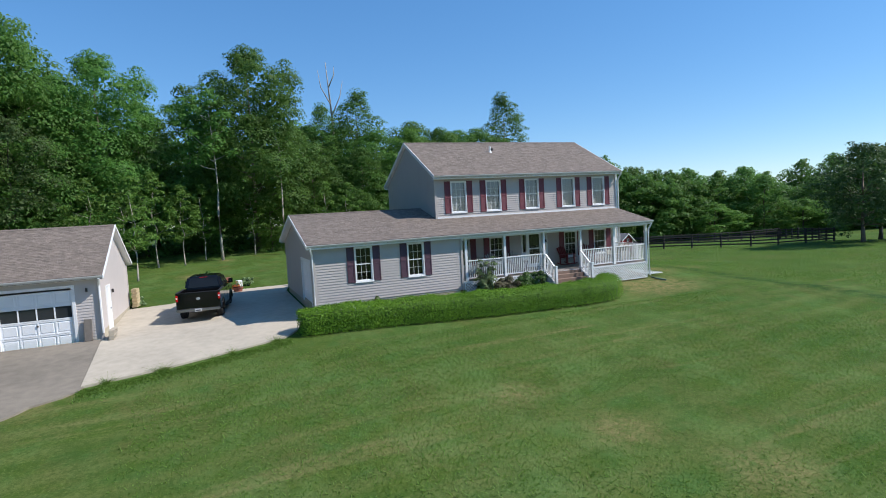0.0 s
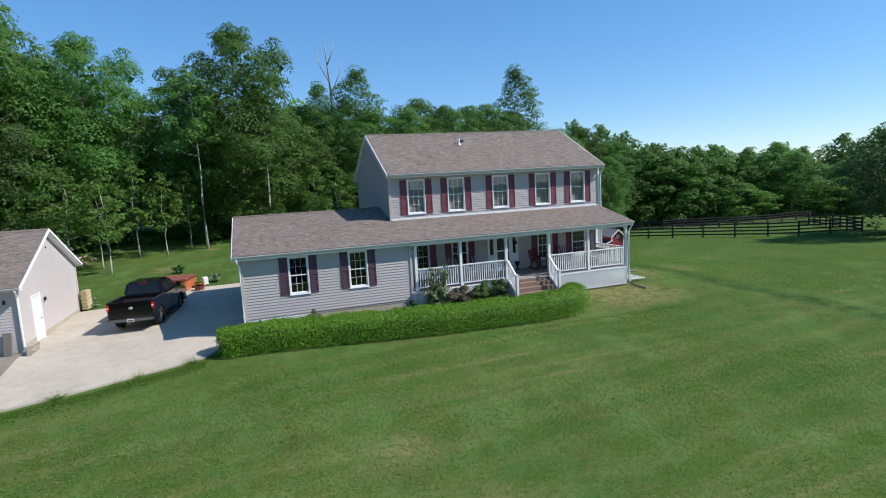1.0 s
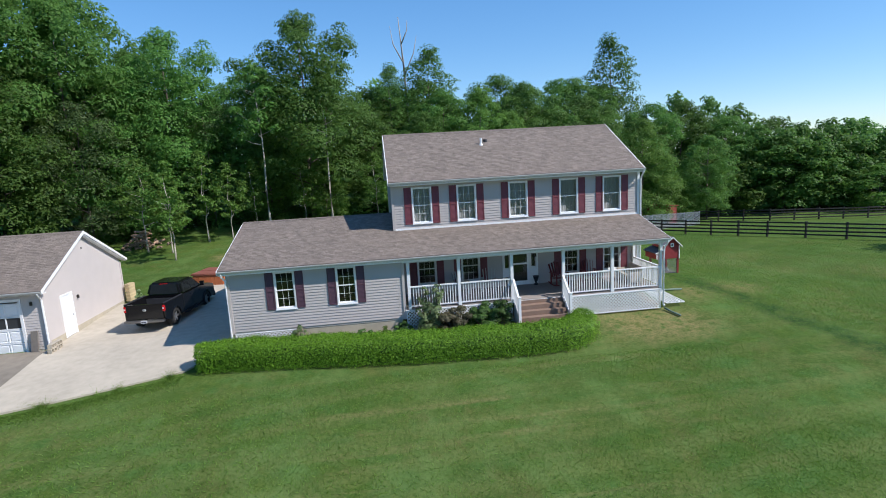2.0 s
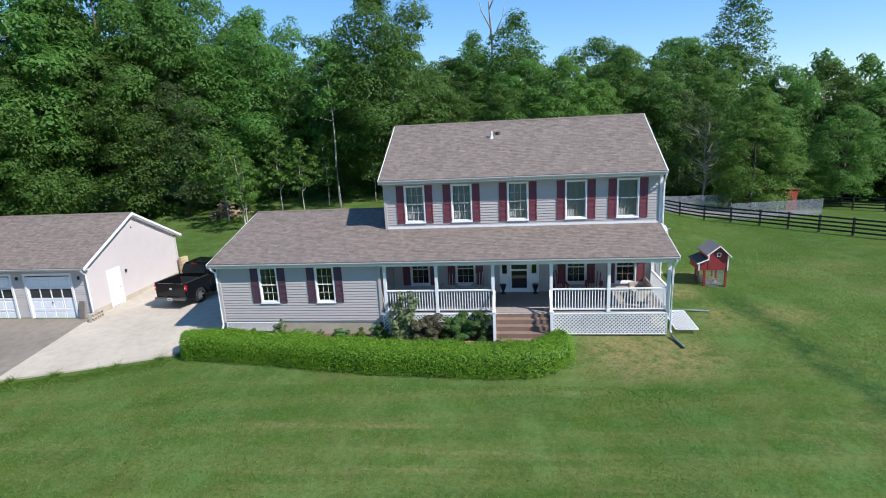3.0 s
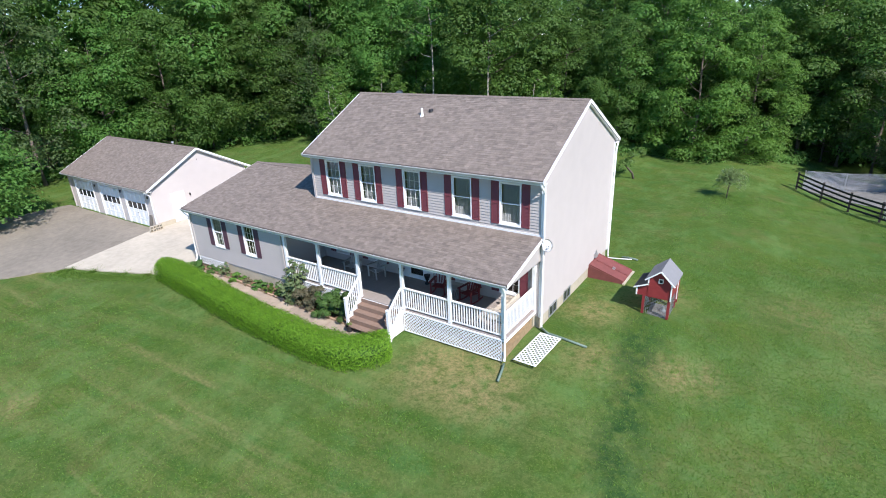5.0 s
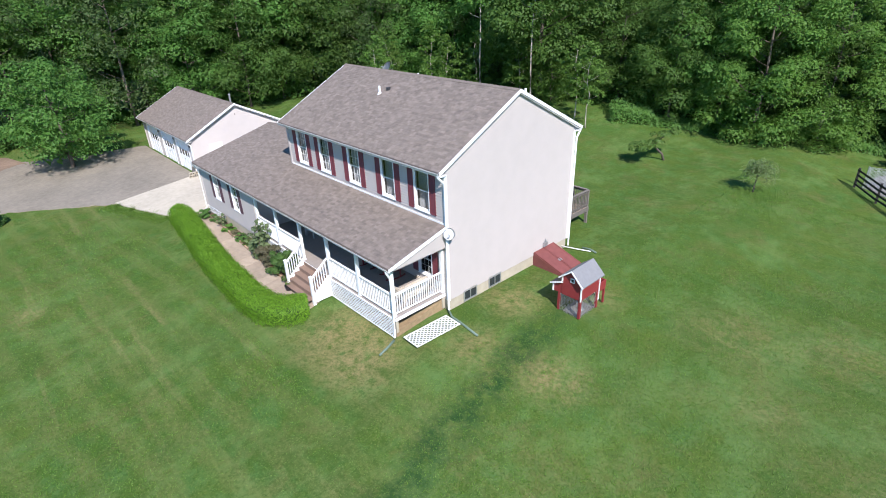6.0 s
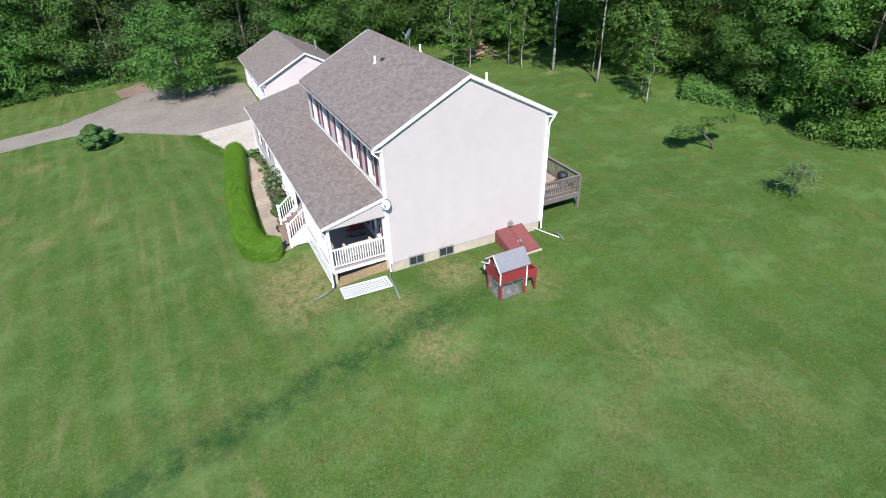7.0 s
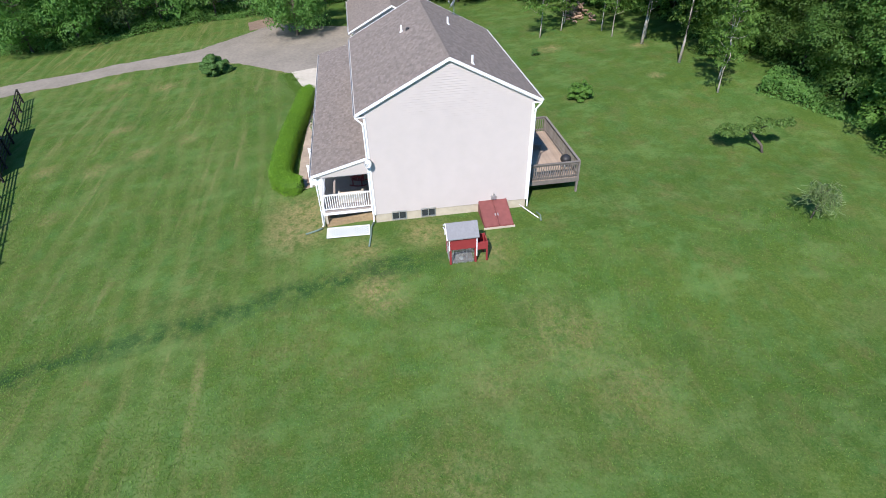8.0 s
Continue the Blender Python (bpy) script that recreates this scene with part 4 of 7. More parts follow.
def along(line, gap):
    """Points every gap metres along a bent line, with the way across it to the right."""
    out, left = [], 0.0
    for a, b in zip(line, line[1:]):
        a, b = Vector(a), Vector(b)
        d = (b - a).normalized()
        s = left
        while s < (b - a).length:
            out.append((a + d * s, Vector((d.y, -d.x))))
            s += gap
        left = s - (b - a).length
    return out


WOODS = [(-50, -56), (-50.5, -38), (-56, -22), (-54, -8), (-51, 4), (-47, 15), (-38, 26), (-30, 30), (-20, 32), (-11, 32), (-4, 37), (6, 43), (17, 47), (30, 50)]
ROWS_OF = ((0, 5.4, 1.2, (1, 1, 2, 5, 1)), (1, 6.0, 7.0, (0, 1, 0, 5, 0)), (2, 6.6, 13.5, (9, 8, 9, 9)))
for row, gap, back, kinds in ROWS_OF:
    for p, side in along(WOODS, gap):
        q = p - side * (back + r.uniform(-1.5, 1.5)) + Vector((r.uniform(-1, 1), r.uniform(-1, 1)))
        tall = 0.86 + 0.26 * step(-38, -46, q.x) + 0.14 * step(0, 12, q.x)
        sc = r.uniform(0.85, 1.1)
        if row == 0 and -24 < q.x < -6:
            sc *= 0.75
        k, st, spin = r.choice(kinds), tall / (0.5 + 0.5 * tall) * r.uniform(0.92, 1.08), r.uniform(0, 360)
        # a low saddle in the tree line
        hidden = k in used and (q.y < -46 or (row and q.y < -36) or (row == 2 and q.x < -60))
        if not hidden and not (row and -16 < q.x < -6.5 and 38 < q.y < 46.5) and not (row == 0 and 3 < q.x < 9):
            plant(k, q.x, q.y, sc * (0.5 + 0.5 * tall), st, spin)
# thin trees standing in the grass before the woods, and single tall ones
for k, x, y, sc in ((6, -23.4, 26.6, 1.0), (6, -17.6, 27.2, 0.9), (4, -29.5, 18.6, 1.0), (4, -30.6, 21.2, 0.85), (4, -26.5, 25.0, 0.9), (4, -28.6, 24.8, 1.05), (4, -24.9, 27.6, 0.9), (4, -33.0, 22.4, 1.0), (4, -13.2, 28.2, 0.9), (4, -11.2, 27.0, 0.9), (4, -20.4, 29.0, 0.9), (0, -7.5, 34.5, 0.6), (11, -0.8, 36.2, 1.0), (11, 3.4, 38.6, 0.85)):
    plant(k, x, y, sc)
plant(3, -19.8, 31.5, 0.97, 1.02)
plant(3, -40.5, 28.0, 0.95, 1.1)
plant(7, -10.7, 41.0, 0.85, 0.84)
plant(9, -13.5, 43.0, 0.8, 0.85)
plant(3, -33.5, 33.0, 0.95, 1.0)
plant(7, -6.2, 42.0, 1.1, 0.76)
plant(7, 24.3, 55.5, 1.3, 0.89)
plant(9, -52.0, 20.0, 1.25, 1.0)
plant(9, -48.0, 29.0, 1.2, 1.05)
plant(9, -58.0, 9.0, 1.25, 1.0)
plant(9, -42.5, 36.0, 1.1, 1.05)
plant(7, 21.2, 56.5, 0.9, 0.92)
plant(0, 27.5, 49.5, 0.85, 1.0)
for k, x, y, sc, st in ((11, 19.2, 36.6, 0.95, 0.9), (5, 13.4, 42.5, 0.9, 0.95), (0, 7.4, 45.0, 0.9, 1.0), (2, 25.5, 40.5, 0.7, 1.0), (9, 33.5, 52, 0.85, 0.95), (9, 39.5, 50, 0.8, 0.85), (8, 45, 48, 1.0, 0.9), (1, 30.5, 40.5, 0.7, 1.0), (5, 9.5, 45.5, 0.8, 0.9)):
    plant(k, x, y, sc, st)
for x, y, sc, st in ((42, 47, 1.0, 0.85), (47, 45, 1.05, 0.8), (52, 44.5, 1.0, 0.8), (56.5, 46, 1.1, 0.78), (61, 43.5, 1.0, 0.8), (66, 42, 1.1, 0.75), (50, 52, 1.1, 0.85), (38, 53, 1.0, 0.95), (36, 58, 1.1, 1.15), (41.5, 57, 1.1, 1.1), (45, 56, 1.1, 1.0)):
    plant(8, x, y, sc, st)
# trees behind the paddock and along the far field
FAR = [(34, 48), (46, 42), (62, 40), (84, 26), (104, 4), (122, -24), (130, -50)]
for row, gap, back, kinds in ((0, 5.6, 0, (8, 10, 8)), (1, 6.4, 8, (8, 8, 10)), (2, 8.0, 18, (8, 8))):
    for p, side in along(FAR, gap):
        q = p + side * -(back + r.uniform(-2, 2))
        k, sc, st, spin = r.choice(kinds), r.uniform(0.92, 1.1), r.uniform(0.64, 0.76), r.uniform(0, 360)
        if q.x < 100 and not (row == 2 and q.x < 62):
            plant(k, q.x, q.y, sc, st, spin)
# the wooded rise behind them
for p, side in along([(66, 62), (82, 54), (97, 40), (112, 18)], 5.5):
    q = p + side * r.uniform(-3, 3)
    plant(8, q.x, q.y, r.uniform(1.0, 1.2), (0.74 + 0.12 * step(70, 100, q.x)) * r.uniform(0.95, 1.08), r.uniform(0, 360))


def thicket(name, line, height, depth, count, leaf, seed, label, low=0.25, high=1.3):
    """Leaves of the undergrowth along a line, too many to count."""
    rr = np.random.RandomState(seed)
    seg = np.array(line, float)
    cum = np.concatenate([[0], np.cumsum(np.linalg.norm(np.diff(seg, axis=0), axis=1))])
    s = rr.uniform(0, cum[-1], count)
    x, y = np.interp(s, cum, seg[:, 0]), np.interp(s, cum, seg[:, 1])
    dx, dy = np.interp(s + 1, cum, seg[:, 0]) - np.interp(s - 1, cum, seg[:, 0]), np.interp(s + 1, cum, seg[:, 1]) - np.interp(s - 1, cum, seg[:, 1])
    ln = np.hypot(dx, dy) + 1e-6
    top = height * (0.55 + 0.3 * np.sin(s * 0.9) + 0.25 * np.sin(s * 0.37 + 2) + 0.15 * np.sin(s * 2.3))
    off = rr.uniform(-0.5, 0.5, count) * depth
    x, y = x - dy / ln * off, y + dx / ln * off
    z = np.array([ground_z(a, b) for a, b in zip(x, y)]) + np.clip(top, low * height, high * height) * rr.uniform(0, 1, count) ** 0.8
    cs = np.stack([x, y, z], 1)
    ns = np.stack([dy / ln * 0.6, -dx / ln * 0.6, np.full(count, 0.7)], 1)
    ob = new(name, leaf_mesh(name, cs, ns, leaf * rr.uniform(0.5, 1.4, count), LEAF, seed))
    return tagged(ob, label, "undergrowth", kind="stuff")


def shifted(line, d):
    out = []
    for k, p in enumerate(line):
        a, b = Vector(line[max(0, k - 1)]), Vector(line[min(len(line) - 1, k + 1)])
        n = (b - a).normalized()
        out.append((p[0] - n.y * d, p[1] + n.x * d))
    return out


thicket("deep_woods", shifted(WOODS, 20), 21, 6, 60000, 0.7, 61, "dense dark green foliage deep in the woods", 0.65, 0.82)
thicket("deep_woods", shifted(WOODS, 4), 2.4, 6, 26000, 0.3, 62, "low green undergrowth beneath the woods")
thicket("undergrowth", [(-50, -56), (-50.5, -38), (-56, -22), (-54, -10)], 1.6, 2.5, 9000, 0.22, 63, "rough green weeds along the wood's foot")
thicket("undergrowth", [(-11, 30.5), (-6, 34.5), (1, 38), (8, 42)], 1.5, 2.5, 9000, 0.2, 64, "rough green weeds along the wood's foot")
thicket("deep_woods", shifted(FAR, 16), 10.5, 6, 26000, 0.75, 65, "dense dark green foliage beyond the fields", 0.6, 0.85)
thicket("deep_woods", shifted(FAR, 4), 2.2, 6, 9000, 0.42, 66, "low green undergrowth beyond the paddock")

# hedge
def smooth_line(points, n):
    """A rounded line through points."""
    p = [Vector(points[0])] + [Vector(q) for q in points] + [Vector(points[-1])]
    out = []
    for a, b, c, d in zip(p, p[1:], p[2:], p[3:]):
        for k in range(n):
            t = k / n
            out.append(0.5 * ((2 * b) + (c - a) * t + (2 * a - 5 * b + 4 * c - d) * t * t + (3 * b - a - 3 * c + d) * t ** 3))
    return out + [Vector(points[-1])]


def hedge_at(line, width, height, name, label, seed, count, leaf):
    """A clipped hedge: a core coloured dark as inner shade and a skin of leaves, rounded over the top."""
    path = smooth_line(line, 10)
    rr = np.random.RandomState(seed)
    t = thing(name, pose(0, 0, 0), label, "hedge")
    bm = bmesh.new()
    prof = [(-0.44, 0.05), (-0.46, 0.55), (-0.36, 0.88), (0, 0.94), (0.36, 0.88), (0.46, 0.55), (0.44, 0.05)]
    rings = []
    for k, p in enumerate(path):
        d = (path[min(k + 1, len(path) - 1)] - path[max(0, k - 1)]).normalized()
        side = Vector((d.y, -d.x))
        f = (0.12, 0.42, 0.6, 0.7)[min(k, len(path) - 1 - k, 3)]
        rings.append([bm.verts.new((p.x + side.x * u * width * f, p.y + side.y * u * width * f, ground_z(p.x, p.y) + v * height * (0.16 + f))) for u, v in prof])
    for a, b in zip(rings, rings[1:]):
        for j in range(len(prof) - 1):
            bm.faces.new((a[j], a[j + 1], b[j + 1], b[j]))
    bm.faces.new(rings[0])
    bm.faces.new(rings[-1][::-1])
    # dark colour here stands for the shade seen through gaps in the leaves
    part("twig_mass", bm, HEDGE_SHADE, t)
    seg = np.array([(q.x, q.y) for q in path])
    cum = np.concatenate([[0], np.cumsum(np.linalg.norm(np.diff(seg, axis=0), axis=1))])
    ends = int(count * 0.08)
    s = rr.uniform(0, cum[-1], count)
    px, py = np.interp(s, cum, seg[:, 0]), np.interp(s, cum, seg[:, 1])
    dx, dy = np.interp(s + 0.2, cum, seg[:, 0]) - np.interp(s - 0.2, cum, seg[:, 0]), np.interp(s + 0.2, cum, seg[:, 1]) - np.interp(s - 0.2, cum, seg[:, 1])
    ln = np.hypot(dx, dy) + 1e-6
    dx, dy = dx / ln, dy / ln
    # even spread round the rounded section: side, top, side
    turn = np.linspace(0, math.pi, 200)
    arc_u = np.sign(np.cos(turn)) * np.abs(np.cos(turn)) ** 0.6 * 0.5
    arc_v = 0.5 + 0.5 * np.sin(turn) ** 0.65
    prof_u = np.concatenate([[0.49], arc_u, [-0.49]])
    prof_v = np.concatenate([[0.03], arc_v, [0.03]])
    run = np.concatenate([[0], np.cumsum(np.hypot(np.diff(prof_u * width), np.diff(prof_v * height)))])
    w = rr.uniform(0, run[-1], count)
    pu, pv = np.interp(w, run, prof_u), np.interp(w, run, prof_v)
    angle = np.interp(w, run, np.concatenate([[0], turn, [math.pi]]))
    ca, sa = np.cos(angle), np.sin(angle)
    sideways = np.abs(ca) ** 1.5
    lump = 1 + 0.03 * np.sin(px * 2.1 + 3 * pv) + 0.025 * np.sin(px * 5.3 + 4 * pu) + rr.normal(0, 0.025, count)
    # upright shoots with gaps between them on the clipped sides
    lump -= sideways * (0.05 * (np.sin(px * 17 + 2 * np.sin(px * 3.3)) > 0.2) + 0.3 * rr.uniform(0, 1, count) ** 2.2)
    near = np.clip(np.minimum(s, cum[-1] - s) / (width * 0.5), 0.0, 1)
    cap = 0.08 + 0.92 * np.sqrt(near * (2 - near))
    u = pu * width * lump * cap
    z = np.array([ground_z(x, y) for x, y in zip(px, py)]) + np.clip(pv * height * lump * (0.9 + 0.1 * cap), 0.03, None)
    cs = np.stack([px + dy * u, py - dx * u, z], 1)
    ns = np.stack([dy * ca, -dx * ca, np.maximum(sa, 0.0) + 0.1], 1)
    cs += rr.normal(0, 0.042, cs.shape)
    thick = rr.uniform(0, 1, count) > 0.55 * sideways
    cs, ns, sideways, count = cs[thick], ns[thick], sideways[thick], int(thick.sum())
    part("leaves", leaf_mesh("leaves", cs, ns, leaf * rr.uniform(0.6, 1.4, count), HEDGE_LEAF, seed, 0.6, (0.5 - 0.24 * sideways)[:, None]), None, t)
    return t


hedge_at([(-20.85, -4.35), (-19, -4.6), (-16, -4.95), (-12.5, -5.4), (-9, -5.65), (-7.3, -5.72), (-5.95, -5.6), (-5.1, -5.1), (-4.8, -4.25)], 1.45, 1.02, "hedge", "bright green clipped hedge along the front walk", 5, 150000, 0.058)


# ---- doors ----
DOOR_WHITE = material("white_door_paint", (0.8, 0.81, 0.82), 0.4, 0.03, 3)
BRASS = material("dark_metal_fitting", (0.06, 0.055, 0.05), 0.4, 0.1, 8, metal=0.6)
RED = material("red_paint", (0.235, 0.033, 0.034), 0.55, 0.12, 5, 0.1, 60)
RED_RUST = material("rusty_red_steel", (0.19, 0.062, 0.055), 0.6, 0.18, 4, 0.2, 30)
DECK_WOOD = material("tan_deck_boards", (0.33, 0.25, 0.185), 0.8, 0.15, 6, 0.3, 50, objects=0.12)
CEDAR = material("weathered_timber", (0.17, 0.15, 0.13), 0.85, 0.2, 6, 0.3, 50, objects=0.15)
PINE = material("pale_lumber", (0.52, 0.41, 0.24), 0.8, 0.15, 5, 0.2, 50, objects=0.15)
FENCE_PAINT = material("black_fence_paint", (0.035, 0.03, 0.027), 0.7, 0.2, 6, 0.2, 40, objects=0.2)
GREY_STEEL = material("galvanised_steel", (0.45, 0.46, 0.46), 0.45, 0.1, 8, metal=0.7)
DARK_PLASTIC = material("black_plastic", (0.025, 0.025, 0.027), 0.5, 0.1, 8)
TERRACOTTA = material("orange_brown_panel", (0.42, 0.13, 0.05), 0.6, 0.15, 4, 0.1, 50)
VINYL_BROWN = material("brown_vinyl_cover", (0.24, 0.085, 0.06), 0.55, 0.12, 4, 0.1, 50)
GREEN_PIPE = material("green_plastic_pipe", (0.12, 0.17, 0.13), 0.5, 0.15, 6)
SOIL = material("dry_soil", (0.3, 0.215, 0.12), 0.95, 0.25, 6, 0.6, 30)
WALKWAY = material("worn_walk", (0.33, 0.265, 0.2), 0.9, 0.2, 5, 0.4, 40, objects=0.12)
DIRT = material("grey_dirt_lot", (0.16, 0.155, 0.145), 0.95, 0.3, 2, 0.5, 20)
FELT = material("grey_roof_felt", (0.2, 0.2, 0.205), 0.85, 0.12, 10, 0.3, 120)


def panelled_door(w, h, rows, cols):
    """A door leaf w by h as one plate with fields sunk into it; also the fields' places."""
    st = 0.11 if cols == 2 else 0.05
    cw, ch = (w - st * (cols + 1)) / cols, (h - st * (rows + 1)) / rows
    xs = sorted([-w / 2 + k * (cw + st) for k in range(cols + 1)] + [-w / 2 + st + k * (cw + st) for k in range(cols + 1)])
    zs = sorted([k * (ch + st) for k in range(rows + 1)] + [st + k * (ch + st) for k in range(rows + 1)])
    bm = bmesh.new()
    front, back = [[[bm.verts.new((x, y, z)) for x in xs] for z in zs] for y in (-0.025, 0.02)]
    solid_cell = lambda i, j: 0 <= i < len(zs) - 1 and 0 <= j < len(xs) - 1 and not (i % 2 and j % 2)
    for i in range(len(zs) - 1):
        for j in range(len(xs) - 1):
            if not solid_cell(i, j):
                continue
            bm.faces.new((front[i][j], front[i][j + 1], front[i + 1][j + 1], front[i + 1][j]))
            bm.faces.new((back[i + 1][j], back[i + 1][j + 1], back[i][j + 1], back[i][j]))
            for di, dj, p, q in ((-1, 0, (i, j), (i, j + 1)), (1, 0, (i + 1, j), (i + 1, j + 1)), (0, -1, (i, j), (i + 1, j)), (0, 1, (i, j + 1), (i + 1, j + 1))):
                if not solid_cell(i + di, j + dj):
                    bm.faces.new((front[p[0]][p[1]], front[q[0]][q[1]], back[q[0]][q[1]], back[p[0]][p[1]]))
    return bm, [(xs[2 * c + 1], zs[2 * k + 1], cw, ch) for k in range(rows) for c in range(cols)]


def field_mesh(w, h, mat):
    """A raised door field with sloping edges, from its lower corner."""
    bm = bmesh.new()
    e = min(0.05, w * 0.2, h * 0.2)
    rings = [[bm.verts.new(q) for q in ((a, y, a), (w - a, y, a), (w - a, y, h - a), (a, y, h - a))] for a, y in ((0, 0.012), (0, -0.006), (e, -0.008), (e + 0.02, -0.019))]
    for p, q in zip(rings, rings[1:]):
        for k in range(4):
            bm.faces.new((p[k], p[(k + 1) % 4], q[(k + 1) % 4], q[k]))
    bm.faces.new(rings[-1])
    bm.faces.new(rings[0][::-1])
    return mesh_of("panel", bm, mat)


def pane_mesh(w, h):
    bm = bmesh.new()
    bm.faces.new([bm.verts.new(q) for q in ((0, 0, 0), (w, 0, 0), (w, 0, h), (0, 0, h))])
    return mesh_of("pane", bm, GLASS)


DARK_GLASS = material("dark_glazing", (0.03, 0.035, 0.04), 0.08, 0.1, 3, spec=0.6)

# garage doors: four sections, the second from the top glazed
for a, b in gdoors:
    w = b - a - 0.24
    u = (a + b) / 2
    bm = bmesh.new()
    box(bm, -w / 2, 0.03, 0, w / 2, 0.045, 2.46)
    door = part("garage_door", bm, DOOR_WHITE, garage, "white sectional garage door with a row of panes", GF.matrix(u, -0.46) @ pose(0, 0.05, 0))
    sec = (2.5 - 0.03) / 4
    for k in range(4):
        bm, cells = panelled_door(w, sec - 0.012, 1, 4)
        part("section", bm, DOOR_WHITE, door, "", pose(0, 0, k * sec))
        field = field_mesh(*cells[0][2:], DOOR_WHITE)
        for x, z, cw, ch in cells:
            if k == 2:
                bm = bmesh.new()
                box(bm, x, 0.0, z, x + cw, 0.006, z + ch)
                part("pane", bm, DARK_GLASS, door, "dark glass pane", pose(0, 0, k * sec))
            else:
                part("panel", field, None, door, "", pose(x, 0, k * sec + z))
    bm = bmesh.new()
    box(bm, -0.03, -0.06, 1.0, 0.03, -0.03, 1.08)
    part("handle", bm, BRASS, door)
    bm = bmesh.new()
    for x0, x1, z0, z1 in ((a, a + 0.12, -0.5, 2.08), (b - 0.12, b, -0.5, 2.08), (a, b, 2.08, 2.2)):
        box(bm, x0, -0.25, z0, x1, -0.1, z1)
    part("door_casing", bm, WHITE, garage, "white door casing")
bm = bmesh.new()
box(bm, -0.45, -0.025, 0, 0.45, 0.02, 2.0)
door = part("door", bm, DOOR_WHITE, garage, "plain white side door", GE.matrix(1.62, -0.17) @ pose(0, 0.02, 0))
bm = bmesh.new()
rod(bm, (0.34, -0.03, 0.95), (0.34, -0.08, 0.95), 0.025)
part("door_knob", bm, BRASS, door)
bm = bmesh.new()
for x0, x1, z0, z1 in ((1.1, 1.17, -0.2, 1.85), (2.07, 2.14, -0.2, 1.85), (1.1, 2.14, 1.85, 1.92)):
    box(bm, -28.66, x0, z0, -28.61, x1, z1)
part("door_casing", bm, WHITE, garage, "white door casing")


def wall_lamp(name, m, label):
    """A small lantern on a bracket."""
    t = thing(name, m, label, "wall lamp", "wall lamps")
    bm = bmesh.new()
    box(bm, -0.05, -0.02, -0.08, 0.05, 0.0, 0.08)
    part("back_plate", bm, BRASS, t)
    bm = bmesh.new()
    rod(bm, (0, -0.02, 0.06), (0, -0.1, 0.1), 0.012)
    prism(bm, [(-0.06, -0.12), (0.06, -0.12), (0.045, 0.08), (-0.045, 0.08)], 1, -0.15, -0.05)
    rod(bm, (0, -0.1, 0.08), (0, -0.1, 0.13), 0.07, 0.01)
    part("lantern", bm, BRASS, t)
    return t


for m in (GF.matrix(-36.53, 1.95), GF.matrix(-32.75, 1.95), GF.matrix(-29.1, 1.95), GE.matrix(2.55, 1.55), GE.matrix(3.62, 3.85) @ Matrix.Scale(0.5, 4), FRONT.matrix(-7.05, 2.35), FRONT.matrix(-5.5, 2.35)):
    wall_lamp("wall_lamp", m @ Matrix.Scale(0.75, 4), "small dark lantern fixed to the siding")

# front door with its white surround and sidelights
bm = bmesh.new()
for x0, x1, z0, z1 in ((-7.2, -7.08, FLOOR1, 3.0), (-6.86, -6.75, FLOOR1, 3.0), (-5.82, -5.7, FLOOR1, 3.0), (-5.48, -5.36, FLOOR1, 3.0), (-7.08, -6.86, FLOOR1, 1.75), (-5.7, -5.48, FLOOR1, 1.75), (-7.08, -6.86, 2.8, 3.0), (-5.7, -5.48, 2.8, 3.0), (-6.75, -5.82, 2.9, 3.0)):
    box(bm, x0, -0.04, z0, x1, 0.1, z1)
surround = part("door_surround", bm, WHITE, house, "white door surround with sidelights")
for x in (-7.08, -5.7):
    part("pane", pane_mesh(0.22, 1.05), None, surround, "narrow sidelight glass", pose(x, 0.03, 1.75)).visible_shadow = False
bm = bmesh.new()
for x0, x1, z0, z1 in ((-0.46, -0.36, 0, 2.04), (0.36, 0.46, 0, 2.04), (-0.36, 0.36, 0, 0.2), (-0.36, 0.36, 1.94, 2.04), (-0.36, 0.36, 1.05, 1.13)):
    box(bm, x0, 0.0, z0, x1, 0.035, z1)
door = part("door", bm, DOOR_WHITE, house, "white-framed glass storm door", pose(-6.285, -0.03, FLOOR1))
part("pane", pane_mesh(0.72, 0.85), None, door, "", pose(-0.36, 0.015, 0.2)).visible_shadow = False
part("pane", pane_mesh(0.72, 0.81), None, door, "", pose(-0.36, 0.015, 1.13)).visible_shadow = False
bm, cells = panelled_door(0.92, 2.04, 3, 2)
for x, z, cw, ch in cells:
    box(bm, x, -0.006, z, x + cw, 0.012, z + ch)
part("inner_door", bm, DARK, door, "dark inner door", pose(0, 0.1, 0))
# the wing's side door, facing the drive
bm, cells = panelled_door(2.66, 2.08, 4, 4)
door = part("garage_door", bm, DOOR_WHITE, house, "white sectional door of the attached wing", WWEST.matrix(-0.5, 0.32) @ pose(0, 0.05, 0))
field = field_mesh(*cells[0][2:], DOOR_WHITE)
for x, z, cw, ch in cells:
    part("panel", field, None, door, "", pose(x, 0, z))
bm = bmesh.new()
for y0, y1, z0, z1 in ((-1.98, -1.86, 0.3, 2.4), (0.86, 0.98, 0.3, 2.4), (-1.98, 0.98, 2.4, 2.52)):
    box(bm, -19.84, y0, z0, -19.77, y1, z1)
part("door_casing", bm, WHITE, house, "white door casing")

